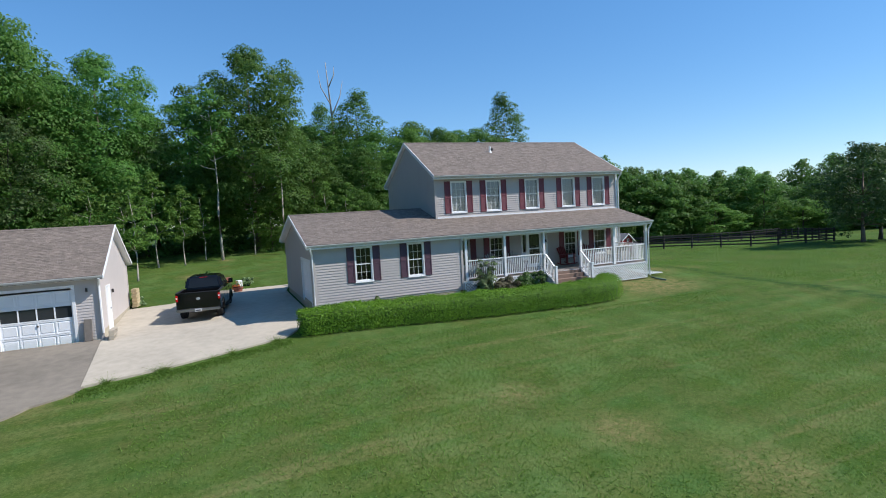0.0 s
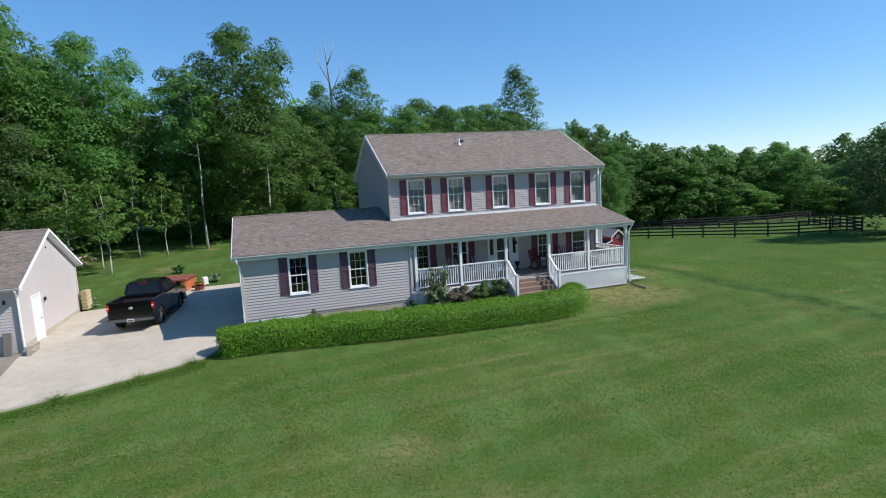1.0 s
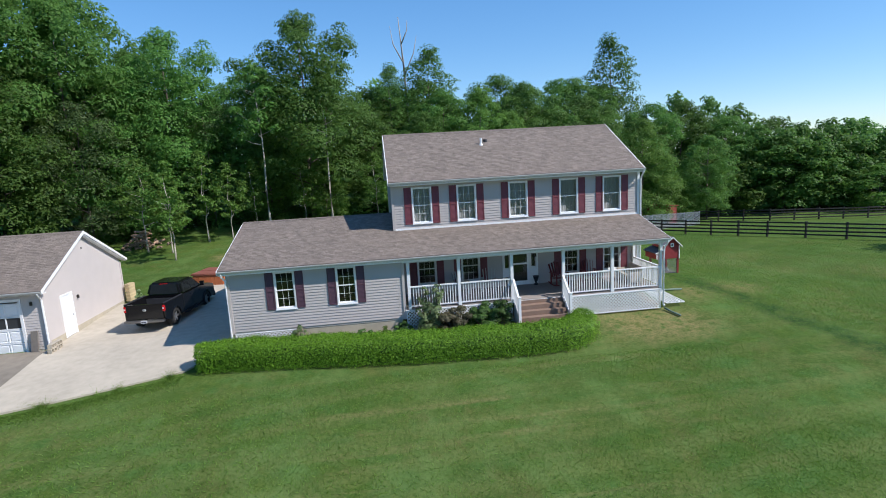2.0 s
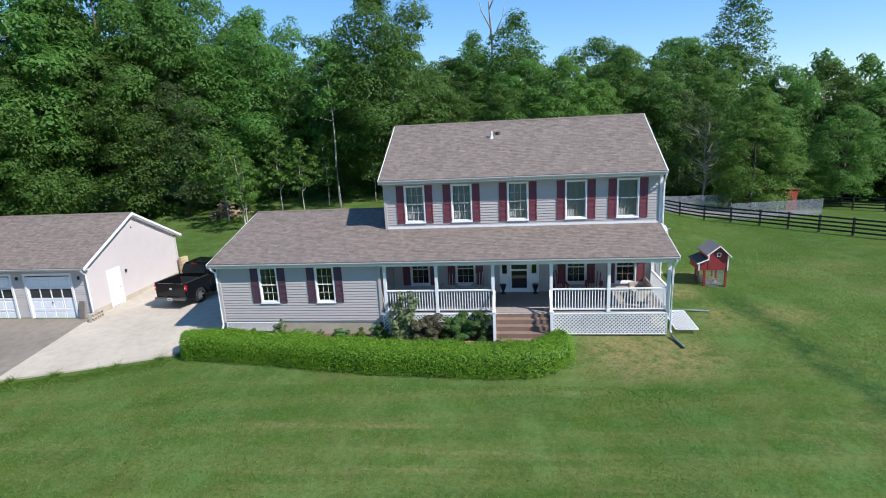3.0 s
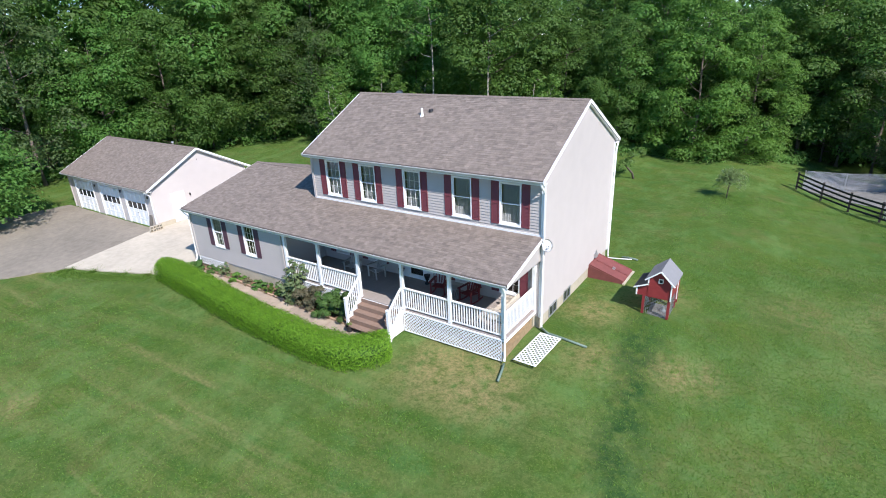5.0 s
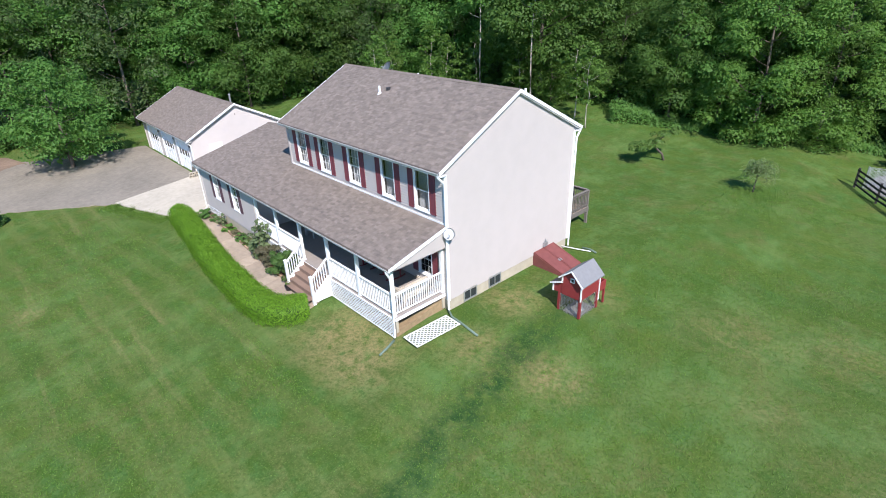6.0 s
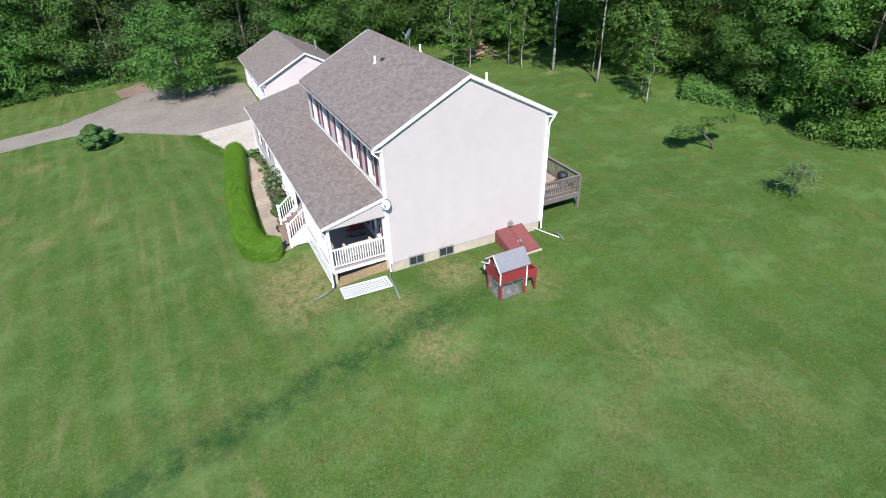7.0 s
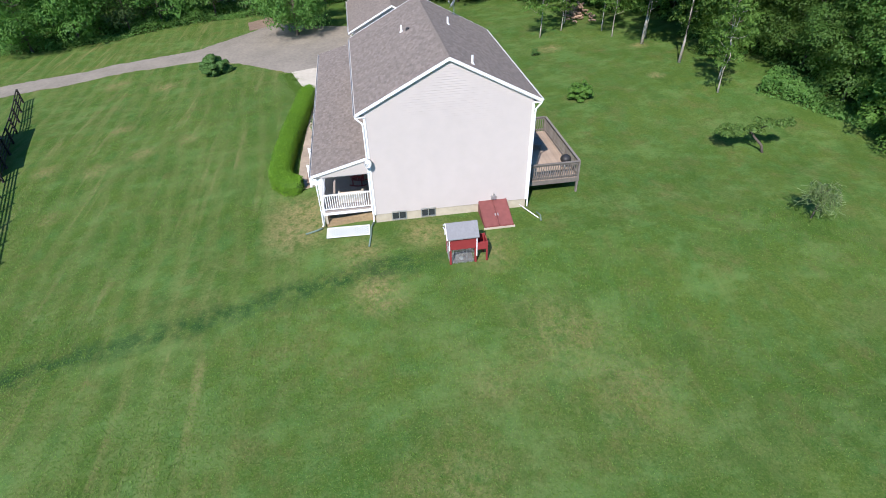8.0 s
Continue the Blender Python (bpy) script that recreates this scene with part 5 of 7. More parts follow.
# basement windows
for y in (1.32, 2.95):
    bm = bmesh.new()
    for a, b, z0, z1 in ((-0.41, -0.36, 0, 0.55), (0.36, 0.41, 0, 0.55), (-0.36, 0.36, 0, 0.05), (-0.36, 0.36, 0.5, 0.55), (-0.02, 0.02, 0.05, 0.5)):
        box(bm, a, -0.03, z0, b, 0.03, z1)
    w = part("basement_window", bm, GREY_STEEL, house, "small grey-framed basement window", EAST.matrix(y, 0.03))
    bm = bmesh.new()
    box(bm, -0.36, -0.006, 0.05, 0.36, 0.006, 0.5)
    part("pane", bm, DARK_GLASS, w)


# downspouts
def downspout(points, label, owner):
    bm = bmesh.new()
    tube(bm, points, 0.045, 6)
    return part("downspout", bm, WHITE if "white" in label else GUTTER, owner, label)


downspout([(0.08, -0.44, 6.3), (0.08, -0.42, 6.2), (0.1, -0.12, 5.9), (0.1, -0.1, 5.7), (0.1, -0.1, 0.25), (0.13, -0.12, 0.1)], "white downspout at the corner", house)
downspout([(0.08, 8.99, 6.3), (0.08, 8.96, 6.2), (0.1, 8.68, 5.9), (0.1, 8.66, 5.7), (0.1, 8.62, 0.2), (0.14, 8.6, 0.08)], "white downspout at the corner", house)
downspout([(-0.1, -3.1, 3.14), (-0.1, -3.08, 3.05), (-0.16, -2.9, 2.75), (-0.16, -2.88, 2.6), (-0.16, -2.88, 0.05), (-0.14, -2.95, -0.02)], "white downspout on the porch post", house)
downspout([(-19.95, -3.1, 3.14), (-19.95, -3.06, 3.03), (-19.86, -2.86, 2.8), (-19.86, -2.86, 0.3), (-19.9, -2.95, 0.1)], "white downspout at the corner", house)
downspout([(-28.55, -0.65, 2.44), (-28.55, -0.6, 2.35), (-28.62, -0.3, 2.1), (-28.62, -0.3, 0.0)], "white downspout at the corner", garage)


def ground_pipe(points, mat, label):
    bm = bmesh.new()
    tube(bm, [(x, y, ground_z(x, y) + h) for x, y, h in points], 0.026 if mat is WHITE else 0.05, 8)
    return solid("downspout_extension", bm, mat, label, "drain pipe", group="drain pipes", smooth=True)


ground_pipe([(0.14, -0.14, 0.14), (0.5, -0.3, 0.07), (1.2, -0.35, 0.06), (2.2, -0.5, 0.06)], GREEN_PIPE, "faded green corrugated drain pipe lying on the grass")
ground_pipe([(-0.14, -2.97, 0.1), (-0.05, -3.3, 0.06), (0.1, -3.9, 0.06)], GREEN_PIPE, "faded green drain pipe at the porch corner")
ground_pipe([(0.0, 8.2, 0.2), (0.7, 8.62, 0.1), (1.3, 8.95, 0.05)], WHITE, "white downspout length lying on the grass")
ground_pipe([(0.75, 9.0, 0.06), (1.1, 9.12, 0.06), (1.6, 9.0, 0.06)], GREEN_PIPE, "short faded green drain pipe on the grass")

# roof vents and dishes
def roof_pipe(x, y, h, label, mat=WHITE):
    z = RIDGE_Z - abs(y - RIDGE_Y) * S2
    bm = bmesh.new()
    rod(bm, (0, 0, -0.1), (0, 0, h), 0.055, 0.055, 10)
    rod(bm, (0, 0, -0.06), (0, 0, 0.06), 0.13, 0.07, 10)
    return part("vent_pipe", bm, mat, house, label, pose(x, y, z))


roof_pipe(-7.5, 2.72, 0.35, "white plastic vent pipe")
roof_pipe(-0.6, 5.5, 0.4, "white plastic vent pipe")
roof_pipe(-7.8, 5.5, 0.4, "white plastic vent pipe")
bm = bmesh.new()
rod(bm, (0, 0, -0.05), (0, 0, 0.1), 0.13, 0.1, 12)
part("roof_vent", bm, DARK_PLASTIC, house, "dark round roof vent", pose(-7.2, 3.05, RIDGE_Z - 1.22 * S2))


def dish_mesh(radius, depth):
    bm = bmesh.new()
    rings = []
    for k in range(5):
        rr = radius * k / 4
        z = depth * (k / 4) ** 2
        rings.append([bm.verts.new((rr * math.cos(j * math.tau / 20), rr * 1.08 * math.sin(j * math.tau / 20), z)) for j in range(20)] if k else [bm.verts.new((0, 0, 0))])
    for j in range(20):
        bm.faces.new((rings[0][0], rings[1][j], rings[1][(j + 1) % 20]))
        for a, b in zip(rings[1:], rings[2:]):
            bm.faces.new((a[j], b[j], b[(j + 1) % 20], a[(j + 1) % 20]))
    bmesh.ops.solidify(bm, geom=list(bm.faces), thickness=0.012)
    return bm


def satellite_dish(m, radius, aim, mast, label, dish_mat):
    """A dish on a mast, with its feed arm."""
    t = thing("satellite_dish", m, label, "satellite dish")
    bm = bmesh.new()
    tube(bm, mast, 0.022, 8)
    part("mast", bm, GREY_STEEL, t)
    top = Vector(mast[-1])
    q = Vector(aim).to_track_quat("Z", "Y").to_matrix().to_4x4()
    part("reflector", dish_mesh(radius, radius * 0.22), dish_mat, t, "", Matrix.Translation(top) @ q, True)
    bm = bmesh.new()
    tip = top + Vector(aim).normalized() * radius * 1.3 + Vector((0, 0, -radius * 0.35))
    rod(bm, top + Vector((0, 0, -radius * 0.9)), tip, 0.012)
    rod(bm, tip, tip + (top - tip).normalized() * 0.1, 0.035)
    part("feed_arm", bm, GREY_STEEL, t)
    return t


satellite_dish(pose(0.02, -0.02, 3.6), 0.24, (0.75, -0.65, 0.5), [(0, 0, 0), (0.15, -0.02, 0.02), (0.17, -0.02, 0.15)], "pale grey satellite dish on the gable wall", WHITE)
dz = RIDGE_Z - (6.6 - RIDGE_Y) * S2
satellite_dish(pose(-11.9, 6.6, dz), 0.36, (-0.1, -0.8, 0.55), [(0, 0, -0.05), (0, 0, 0.75)], "dark satellite dish on a mast on the rear roof", GREY_STEEL)

# ---- cellar bulkhead ----
bulk = thing("cellar_bulkhead", pose(0, 5.8, 0), "sloping red steel cellar doors against the foundation", "cellar door")
bm = bmesh.new()
prism(bm, [(0.0, -0.3), (1.75, -0.3), (1.75, 0.05), (0.0, 0.62)], 1, 0.0, 1.62)
part("base", bm, RED_RUST, bulk, "rust-red steel sides")
bm = bmesh.new()
box(bm, 1.73, -0.06, -0.3, 1.85, 1.68, 0.02)
part("kerb", bm, BLOCK, bulk, "concrete kerb")
sl = math.degrees(math.atan2(0.57, 1.75))
for y0, y1 in ((0.02, 0.8), (0.82, 1.6)):
    bm = bmesh.new()
    box(bm, 0, y0, 0.005, 1.82, y1, 0.035)
    box(bm, 0.0, y0, 0.035, 1.82, y0 + 0.05, 0.055)
    box(bm, 0.0, y1 - 0.05, 0.035, 1.82, y1, 0.055)
    leaf = part("door_leaf", bm, RED_RUST, bulk, "rust-red steel leaf", pose(0.0, 0, 0.63, 0, sl, 0))
    bm = bmesh.new()
    box(bm, 1.0, (y0 + y1) / 2 + (0.3 if y0 < 0.5 else -0.36), 0.036, 1.16, (y0 + y1) / 2 + (0.36 if y0 < 0.5 else -0.3), 0.075)
    part("handle", bm, GREY_STEEL, leaf)
bm = bmesh.new()
box(bm, -0.02, -0.14, 0.0, 0.1, 0.14, 0.2)
rod(bm, (0.06, 0, 0.2), (0.06, 0, 0.38), 0.03)
solid("utility_box", bm, GREY_STEEL, "small grey utility box on the gable wall", "utility box", pose(0.03, 6.65, 0.75))

# ---- chicken coop ----
coop = thing("chicken_coop", pose(0, 0, ground_z(3.8, 4.2)), "red wooden chicken coop with white trim on the lawn", "chicken coop")
CX0, CX1, CY0, CY1 = 3.22, 4.36, 3.42, 4.78
MESHW = material("wire_mesh_screen", (0.3, 0.31, 0.3), 0.6, 0.1, 20)
for x in (CX0 + 0.05, CX1 - 0.05):
    for y in (CY0 + 0.05, CY1 - 0.05):
        bm = bmesh.new()
        box(bm, x - 0.05, y - 0.05, 0, x + 0.05, y + 0.05, 0.95)
        part("leg", bm, RED, coop)
bm = bmesh.new()
prism(bm, [(3.42, 0.9), (CX1, 0.9), (CX1, 1.68), (3.9, 2.16), (3.42, 1.78)], 1, CY0, CY1)
part("house_box", bm, RED, coop, "red boarded sides")
bm = bmesh.new()
prism(bm, [(2.95, 0.9), (3.42, 0.9), (3.42, 1.46), (2.95, 1.26)], 1, CY0 + 0.02, CY1 - 0.02)
part("lean_to", bm, RED, coop)
bm = bmesh.new()
prism(bm, [(2.85, 1.25), (3.45, 1.5), (3.45, 1.54), (2.85, 1.29)], 1, CY0 - 0.06, CY1 + 0.06)
part("lean_to_roof", bm, DARK_PLASTIC, coop, "dark felt roof")
for pts in ([(3.3, 1.7), (3.9, 2.18), (3.9, 2.23), (3.3, 1.75)], [(4.5, 1.6), (3.9, 2.18), (3.9, 2.23), (4.5, 1.65)]):
    bm = bmesh.new()
    prism(bm, pts, 1, CY0 - 0.12, CY1 + 0.1)
    part("roof", bm, FELT, coop, "weathered grey felt roof")
for a, b in (((3.3, CY0 - 0.13, 1.71), (3.9, CY0 - 0.13, 2.19)), ((4.5, CY0 - 0.13, 1.61), (3.9, CY0 - 0.13, 2.19)), ((2.85, CY0 - 0.07, 1.26), (3.42, CY0 - 0.07, 1.5)),
             ((CX1 + 0.005, CY0 - 0.01, 0.88), (CX1 + 0.005, CY0 - 0.01, 1.66)), ((CX1 + 0.005, CY1, 0.4), (CX1 + 0.005, CY1, 1.66)), ((3.42, CY0 - 0.015, 1.45), (3.42, CY0 - 0.015, 1.75)), ((2.97, CY0 + 0.0, 0.9), (2.97, CY0, 1.25))):
    bm = bmesh.new()
    bar(bm, a, b, 0.05, 0.05)
    part("trim", bm, WHITE, coop, "white trim")
bm = bmesh.new()
for x0, x1, z0, z1 in ((3.82, 3.85, 1.62, 1.82), (3.98, 4.01, 1.62, 1.82), (3.85, 3.98, 1.62, 1.65), (3.85, 3.98, 1.79, 1.82)):
    box(bm, x0, CY0 - 0.03, z0, x1, CY0 - 0.001, z1)
w = part("window", bm, WHITE, coop, "small square white window")
bm = bmesh.new()
box(bm, 3.85, CY0 - 0.012, 1.65, 3.98, CY0 - 0.002, 1.79)
part("pane", bm, DARK_GLASS, w)


def wire(bm, a, b, z0, z1, gap=0.07):
    """Wire netting between two uprights."""
    a, b = Vector(a), Vector(b)
    n = int((b - a).length / gap)
    for k in range(n + 1):
        p = a.lerp(b, k / n)
        rod(bm, (p.x, p.y, z0), (p.x, p.y, z1), 0.004, 0.004, 3, False)
    z = z0
    while z <= z1:
        rod(bm, (a.x, a.y, z), (b.x, b.y, z), 0.004, 0.004, 3, False)
        z += gap


for a, b in (((CX0 + 0.05, CY0 + 0.02), (CX1 - 0.05, CY0 + 0.02)), ((CX1 - 0.03, CY0 + 0.05), (CX1 - 0.03, CY1)), ((CX0 + 0.02, CY0 + 0.05), (CX0 + 0.02, CY1))):
    bm = bmesh.new()
    wire(bm, a, b, 0.02, 0.88)
    part("wire_panel", bm, MESHW, coop, "wire mesh side")
bm = bmesh.new()
box(bm, CX0 + 0.1, CY0 + 0.1, 0.0, CX1 - 0.1, CY1 - 0.1, 0.03)
part("run_floor", bm, DIRT, coop)
bm = bmesh.new()
rod(bm, (4.0, 4.1, 0.03), (4.0, 4.1, 0.24), 0.08, 0.07, 12)
rod(bm, (4.0, 4.1, 0.03), (4.0, 4.1, 0.07), 0.13, 0.13, 12)
part("feeder", bm, GREY_STEEL, coop, "grey metal feeder")
# nest box with open lid at the far end
bm = bmesh.new()
for x0, y0, x1, y1 in ((3.55, 4.8, 3.6, 5.35), (4.3, 4.8, 4.35, 5.35), (3.6, 5.3, 4.3, 5.35)):
    box(bm, x0, y0, 0.75, x1, y1, 1.15)
box(bm, 3.6, 4.8, 0.75, 4.3, 5.3, 0.79)
part("nest_box", bm, RED, coop, "red open nest box")
for x in (3.6, 4.3):
    bm = bmesh.new()
    box(bm, x - 0.04, 5.27, 0, x + 0.04, 5.35, 0.75)
    part("leg", bm, RED, coop)

# ---- rear deck ----
deck = thing("deck", pose(0, 0, 0), "weathered timber deck with railings behind the house", "deck")
DX0, DX1, DY0, DY1, DZ = -7.4, -1.0, 8.62, 12.0, 0.95
bm = bmesh.new()
box(bm, DX0, 0, DZ - 0.035, DX1, 0.134, DZ)
board = mesh_of("deck_board", bm, DECK_WOOD)
k = 0
while DY0 + k * 0.14 < DY1 - 0.13:
    part("deck_board", board, None, deck, "", pose(0, DY0 + k * 0.14, 0))
    k += 1
for x0, y0, x1, y1 in ((DX0, DY1, DX1, DY1 + 0.04), (DX1, DY0, DX1 + 0.04, DY1 + 0.04), (DX0 - 0.04, DY0, DX0, DY1 + 0.04)):
    bm = bmesh.new()
    box(bm, x0, y0, DZ - 0.26, x1, y1, DZ - 0.002)
    part("rim_joist", bm, CEDAR, deck)


def deck_rail(a, b):
    a, b = Vector((*a, 0)), Vector((*b, 0))
    up = Vector((0, 0, 1))
    bm = bmesh.new()
    bar(bm, a + up * (DZ + 1.03), b + up * (DZ + 1.03), 0.14, 0.04)
    bar(bm, a + up * (DZ + 0.93), b + up * (DZ + 0.93), 0.04, 0.09)
    bar(bm, a + up * (DZ + 0.15), b + up * (DZ + 0.15), 0.04, 0.09)
    rail = part("deck_railing", bm, CEDAR, deck, "weathered timber railing")
    bm = bmesh.new()
    box(bm, -0.02, -0.02, DZ - 0.1, 0.02, 0.02, DZ + 0.95)
    me = mesh_of("baluster", bm, CEDAR)
    n = int((b - a).length / 0.14)
    for j in range(n + 1):
        p = a.lerp(b, j / n)
        part("baluster", me, None, rail, "", pose(p.x, p.y, 0))
    bm = bmesh.new()
    box(bm, -0.05, -0.05, -0.6, 0.05, 0.05, DZ + 1.0)
    me = mesh_of("rail_post", bm, CEDAR)
    n = max(1, int((b - a).length / 1.7))
    for j in range(n + 1):
        p = a.lerp(b, j / n)
        part("rail_post", me, None, rail, "", pose(p.x, p.y, 0))


deck_rail((DX1 - 0.03, DY0 + 0.1), (DX1 - 0.03, DY1 - 0.03))
deck_rail((DX0 + 0.05, DY1 - 0.03), (DX1 - 0.08, DY1 - 0.03))
deck_rail((DX0 + 0.03, DY0 + 0.1), (DX0 + 0.03, DY1 - 0.08))
grill = thing("kettle_grill", pose(-2.0, 11.5, DZ), "black kettle grill standing on the deck", "grill")
bm = bmesh.new()
bmesh.ops.create_uvsphere(bm, u_segments=20, v_segments=12, radius=0.32, matrix=pose(0, 0, 0.72) @ Matrix.Diagonal((1, 1, 0.85, 1)))
part("kettle", bm, DARK_PLASTIC, grill, smooth=True)
for a in (90, 210, 330):
    bm = bmesh.new()
    rod(bm, (0.15 * math.cos(radians(a)), 0.15 * math.sin(radians(a)), 0.55), (0.3 * math.cos(radians(a)), 0.3 * math.sin(radians(a)), 0.0), 0.015)
    part("leg", bm, GREY_STEEL, grill)
bm = bmesh.new()
for x, y, a, b in ((-5.2, 10.6, 0.55, 0.4),):
    box(bm, x - 0.5, y - 0.35, DZ + 0.4, x + 0.5, y + 0.35, DZ + 0.44)
    for sx in (-0.42, 0.42):
        for sy in (-0.28, 0.28):
            box(bm, x + sx - 0.03, y + sy - 0.03, DZ, x + sx + 0.03, y + sy + 0.03, DZ + 0.4)
solid("low_table", bm, CEDAR, "low weathered timber table on the deck", "table")

# ---- pickup truck ----
PAINT = material("black_car_paint", (0.006, 0.006, 0.007), 0.08, 0.05, 3, spec=0.45)
CHROME = material("brushed_chrome", (0.24, 0.24, 0.24), 0.3, 0.05, 6, metal=0.9)
LINER = material("grey_bed_liner", (0.035, 0.035, 0.037), 0.6, 0.2, 9, 0.3, 30)
RUBBER = material("tyre_rubber", (0.02, 0.02, 0.02), 0.8, 0.15, 12)
RIM = material("alloy_rim", (0.4, 0.4, 0.41), 0.3, 0.05, 6, metal=0.8)
TAIL = material("red_tail_light", (0.5, 0.01, 0.012), 0.15, 0.05, 6, spec=0.6)
PLATE = material("white_plate", (0.7, 0.7, 0.7), 0.4, 0.05, 6)
INK = material("dark_bars", (0.08, 0.08, 0.1), 0.6, 0.05, 6)
truck = thing("pickup_truck", pose(-24.82, 0.75, ground_z(-24.8, 3) + 0.08, -0.6, 0, -7.0), "black crew-cab pickup truck parked on the driveway", "pickup truck")


def arch(cy, rr, z, n=9):
    return [(cy + rr * math.cos(a), z + rr * math.sin(a)) for a in [math.pi * k / (n - 1) for k in range(n)]]


bm = bmesh.new()
prism(bm, [(1.98, 0.42), (1.98, 1.34), (4.3, 1.34), (5.3, 1.24), (5.72, 1.1), (5.8, 0.85), (5.78, 0.42)] + arch(4.72, 0.5, 0.42), 0, -0.98, 0.98)
bevel(bm, 0.035, 2)
body = part("cab_body", bm, PAINT, truck, "glossy black bodywork")
for s in (-1, 1):
    bm = bmesh.new()
    prism(bm, [(0.12, 0.55), (0.1, 1.36), (1.97, 1.36), (1.97, 0.42)] + arch(1.15, 0.48, 0.42)[0:] + [(0.3, 0.5)], 0, s * 0.9 if s < 0 else 0.9, s * 0.99)
    part("bed_side", bm, PAINT, truck, "glossy black bed side")
    bm = bmesh.new()
    box(bm, s * 0.945 - 0.05, 0.1, 1.36, s * 0.945 + 0.05, 1.97, 1.39)
    part("bed_rail", bm, DARK_PLASTIC, truck)
bm = bmesh.new()
box(bm, -0.9, 0.15, 0.72, 0.9, 1.97, 0.8)
box(bm, -0.9, 1.93, 0.8, 0.9, 1.97, 1.2)
for k in range(9):
    box(bm, -0.8 + 0.2 * k - 0.04, 0.2, 0.8, -0.8 + 0.2 * k + 0.04, 1.88, 0.825)
part("bed_floor", bm, LINER, truck, "ribbed grey bed liner")
bm = bmesh.new()
box(bm, -0.9, 0.06, 0.62, 0.9, 0.14, 1.35)
box(bm, -0.8, 0.045, 1.2, 0.8, 0.062, 1.3)
tailgate = part("tailgate", bm, PAINT, truck, "glossy black tailgate")
bm = bmesh.new()
rod(bm, (0, 0.06, 1.06), (0, 0.045, 1.06), 0.07, 0.06, 16)
part("badge", bm, GREY_STEEL, tailgate, "plain oval badge", Matrix.Diagonal((1.3, 1, 1, 1)))
bm = bmesh.new()
box(bm, -0.98, -0.1, 0.47, 0.98, 0.08, 0.6)
bevel(bm, 0.03, 2)
part("rear_bumper", bm, CHROME, truck, "dull metal rear bumper")
bm = bmesh.new()
box(bm, -0.98, 5.72, 0.35, 0.98, 5.9, 0.62)
bevel(bm, 0.03, 2)
part("front_bumper", bm, DARK_PLASTIC, truck)
bm = bmesh.new()
box(bm, -0.15, -0.115, 0.46, 0.15, -0.1, 0.6)
plate = part("number_plate", bm, PLATE, truck, "white plate with plain bars")
bm = bmesh.new()
box(bm, -0.12, -0.119, 0.49, 0.12, -0.115, 0.55)
part("bars", bm, INK, plate)
for s in (-1, 1):
    bm = bmesh.new()
    box(bm, s * 0.94 - 0.055, 0.035, 0.98, s * 0.94 + 0.055, 0.16, 1.28)
    bevel(bm, 0.02, 2)
    lamp = part("tail_light", bm, TAIL, truck, "red tail light")
    bm = bmesh.new()
    box(bm, s * 0.94 - 0.035, 0.028, 1.1, s * 0.94 + 0.035, 0.04, 1.17)
    part("reverse_lens", bm, PLATE, lamp, "clear reversing lens")
    # door seams, handles and arch flares
    bm = bmesh.new()
    for y in (2.06, 3.08, 4.16):
        box(bm, s * 0.979 - 0.004, y - 0.008, 0.5, s * 0.979 + 0.004, y + 0.008, 1.33)
    part("door_seams", bm, RUBBER, truck)
    for y in (2.9, 3.95):
        bm = bmesh.new()
        box(bm, s * 0.99 - 0.02, y - 0.09, 1.14, s * 0.99 + 0.02, y + 0.09, 1.18)
        bevel(bm, 0.012, 1)
        part("door_handle", bm, PAINT, truck)
    for cy in (1.15, 4.72):
        bm = bmesh.new()
        rim_line = [Vector((s * 0.985, cy + 0.5 * math.cos(a), 0.42 + 0.5 * math.sin(a))) for a in [math.pi * k / 10 for k in range(11)]]
        tube(bm, rim_line, [0.035] * 11, 6)
        part("arch_flare", bm, PAINT, truck, smooth=True)
    bm = bmesh.new()
    box(bm, s * 0.8 - 0.15, 5.68, 0.88, s * 0.8 + 0.15, 5.8, 1.08)
    part("headlight", bm, GREY_STEEL, truck)
    bm = bmesh.new()
    box(bm, s * 1.1 - 0.11, 4.0, 1.35, s * 1.1 + 0.11, 4.12, 1.6)
    box(bm, s * 0.97 - 0.05, 4.03, 1.38, s * 0.97 + 0.05, 4.08, 1.43)
    part("mirror", bm, PAINT, truck, "black door mirror")
    bm = bmesh.new()
    bar(bm, (s * 1.0, 2.1, 0.36), (s * 1.0, 4.1, 0.36), 0.14, 0.05)
    part("side_step", bm, DARK_PLASTIC, truck)
# cab: pillars and roof, with panes set in
lo = [(-0.95, 2.0, 1.33), (0.95, 2.0, 1.33), (0.95, 4.4, 1.33), (-0.95, 4.4, 1.33)]
hi = [(-0.76, 2.15, 1.98), (0.76, 2.15, 1.98), (0.76, 3.65, 1.98), (-0.76, 3.65, 1.98)]
bm = bmesh.new()
vl, vh = [bm.verts.new(p) for p in lo], [bm.verts.new(p) for p in hi]
for k in range(4):
    bm.faces.new((vl[k], vl[(k + 1) % 4], vh[(k + 1) % 4], vh[k]))
bm.faces.new(vh)
bm.faces.new(vl[::-1])
bevel(bm, 0.1, 5)
part("cab_roof", bm, PAINT, truck, "glossy black cab")
bm = bmesh.new()
box(bm, -0.2, 2.1, 1.9, 0.2, 2.14, 1.93)
part("brake_light", bm, TAIL, truck)


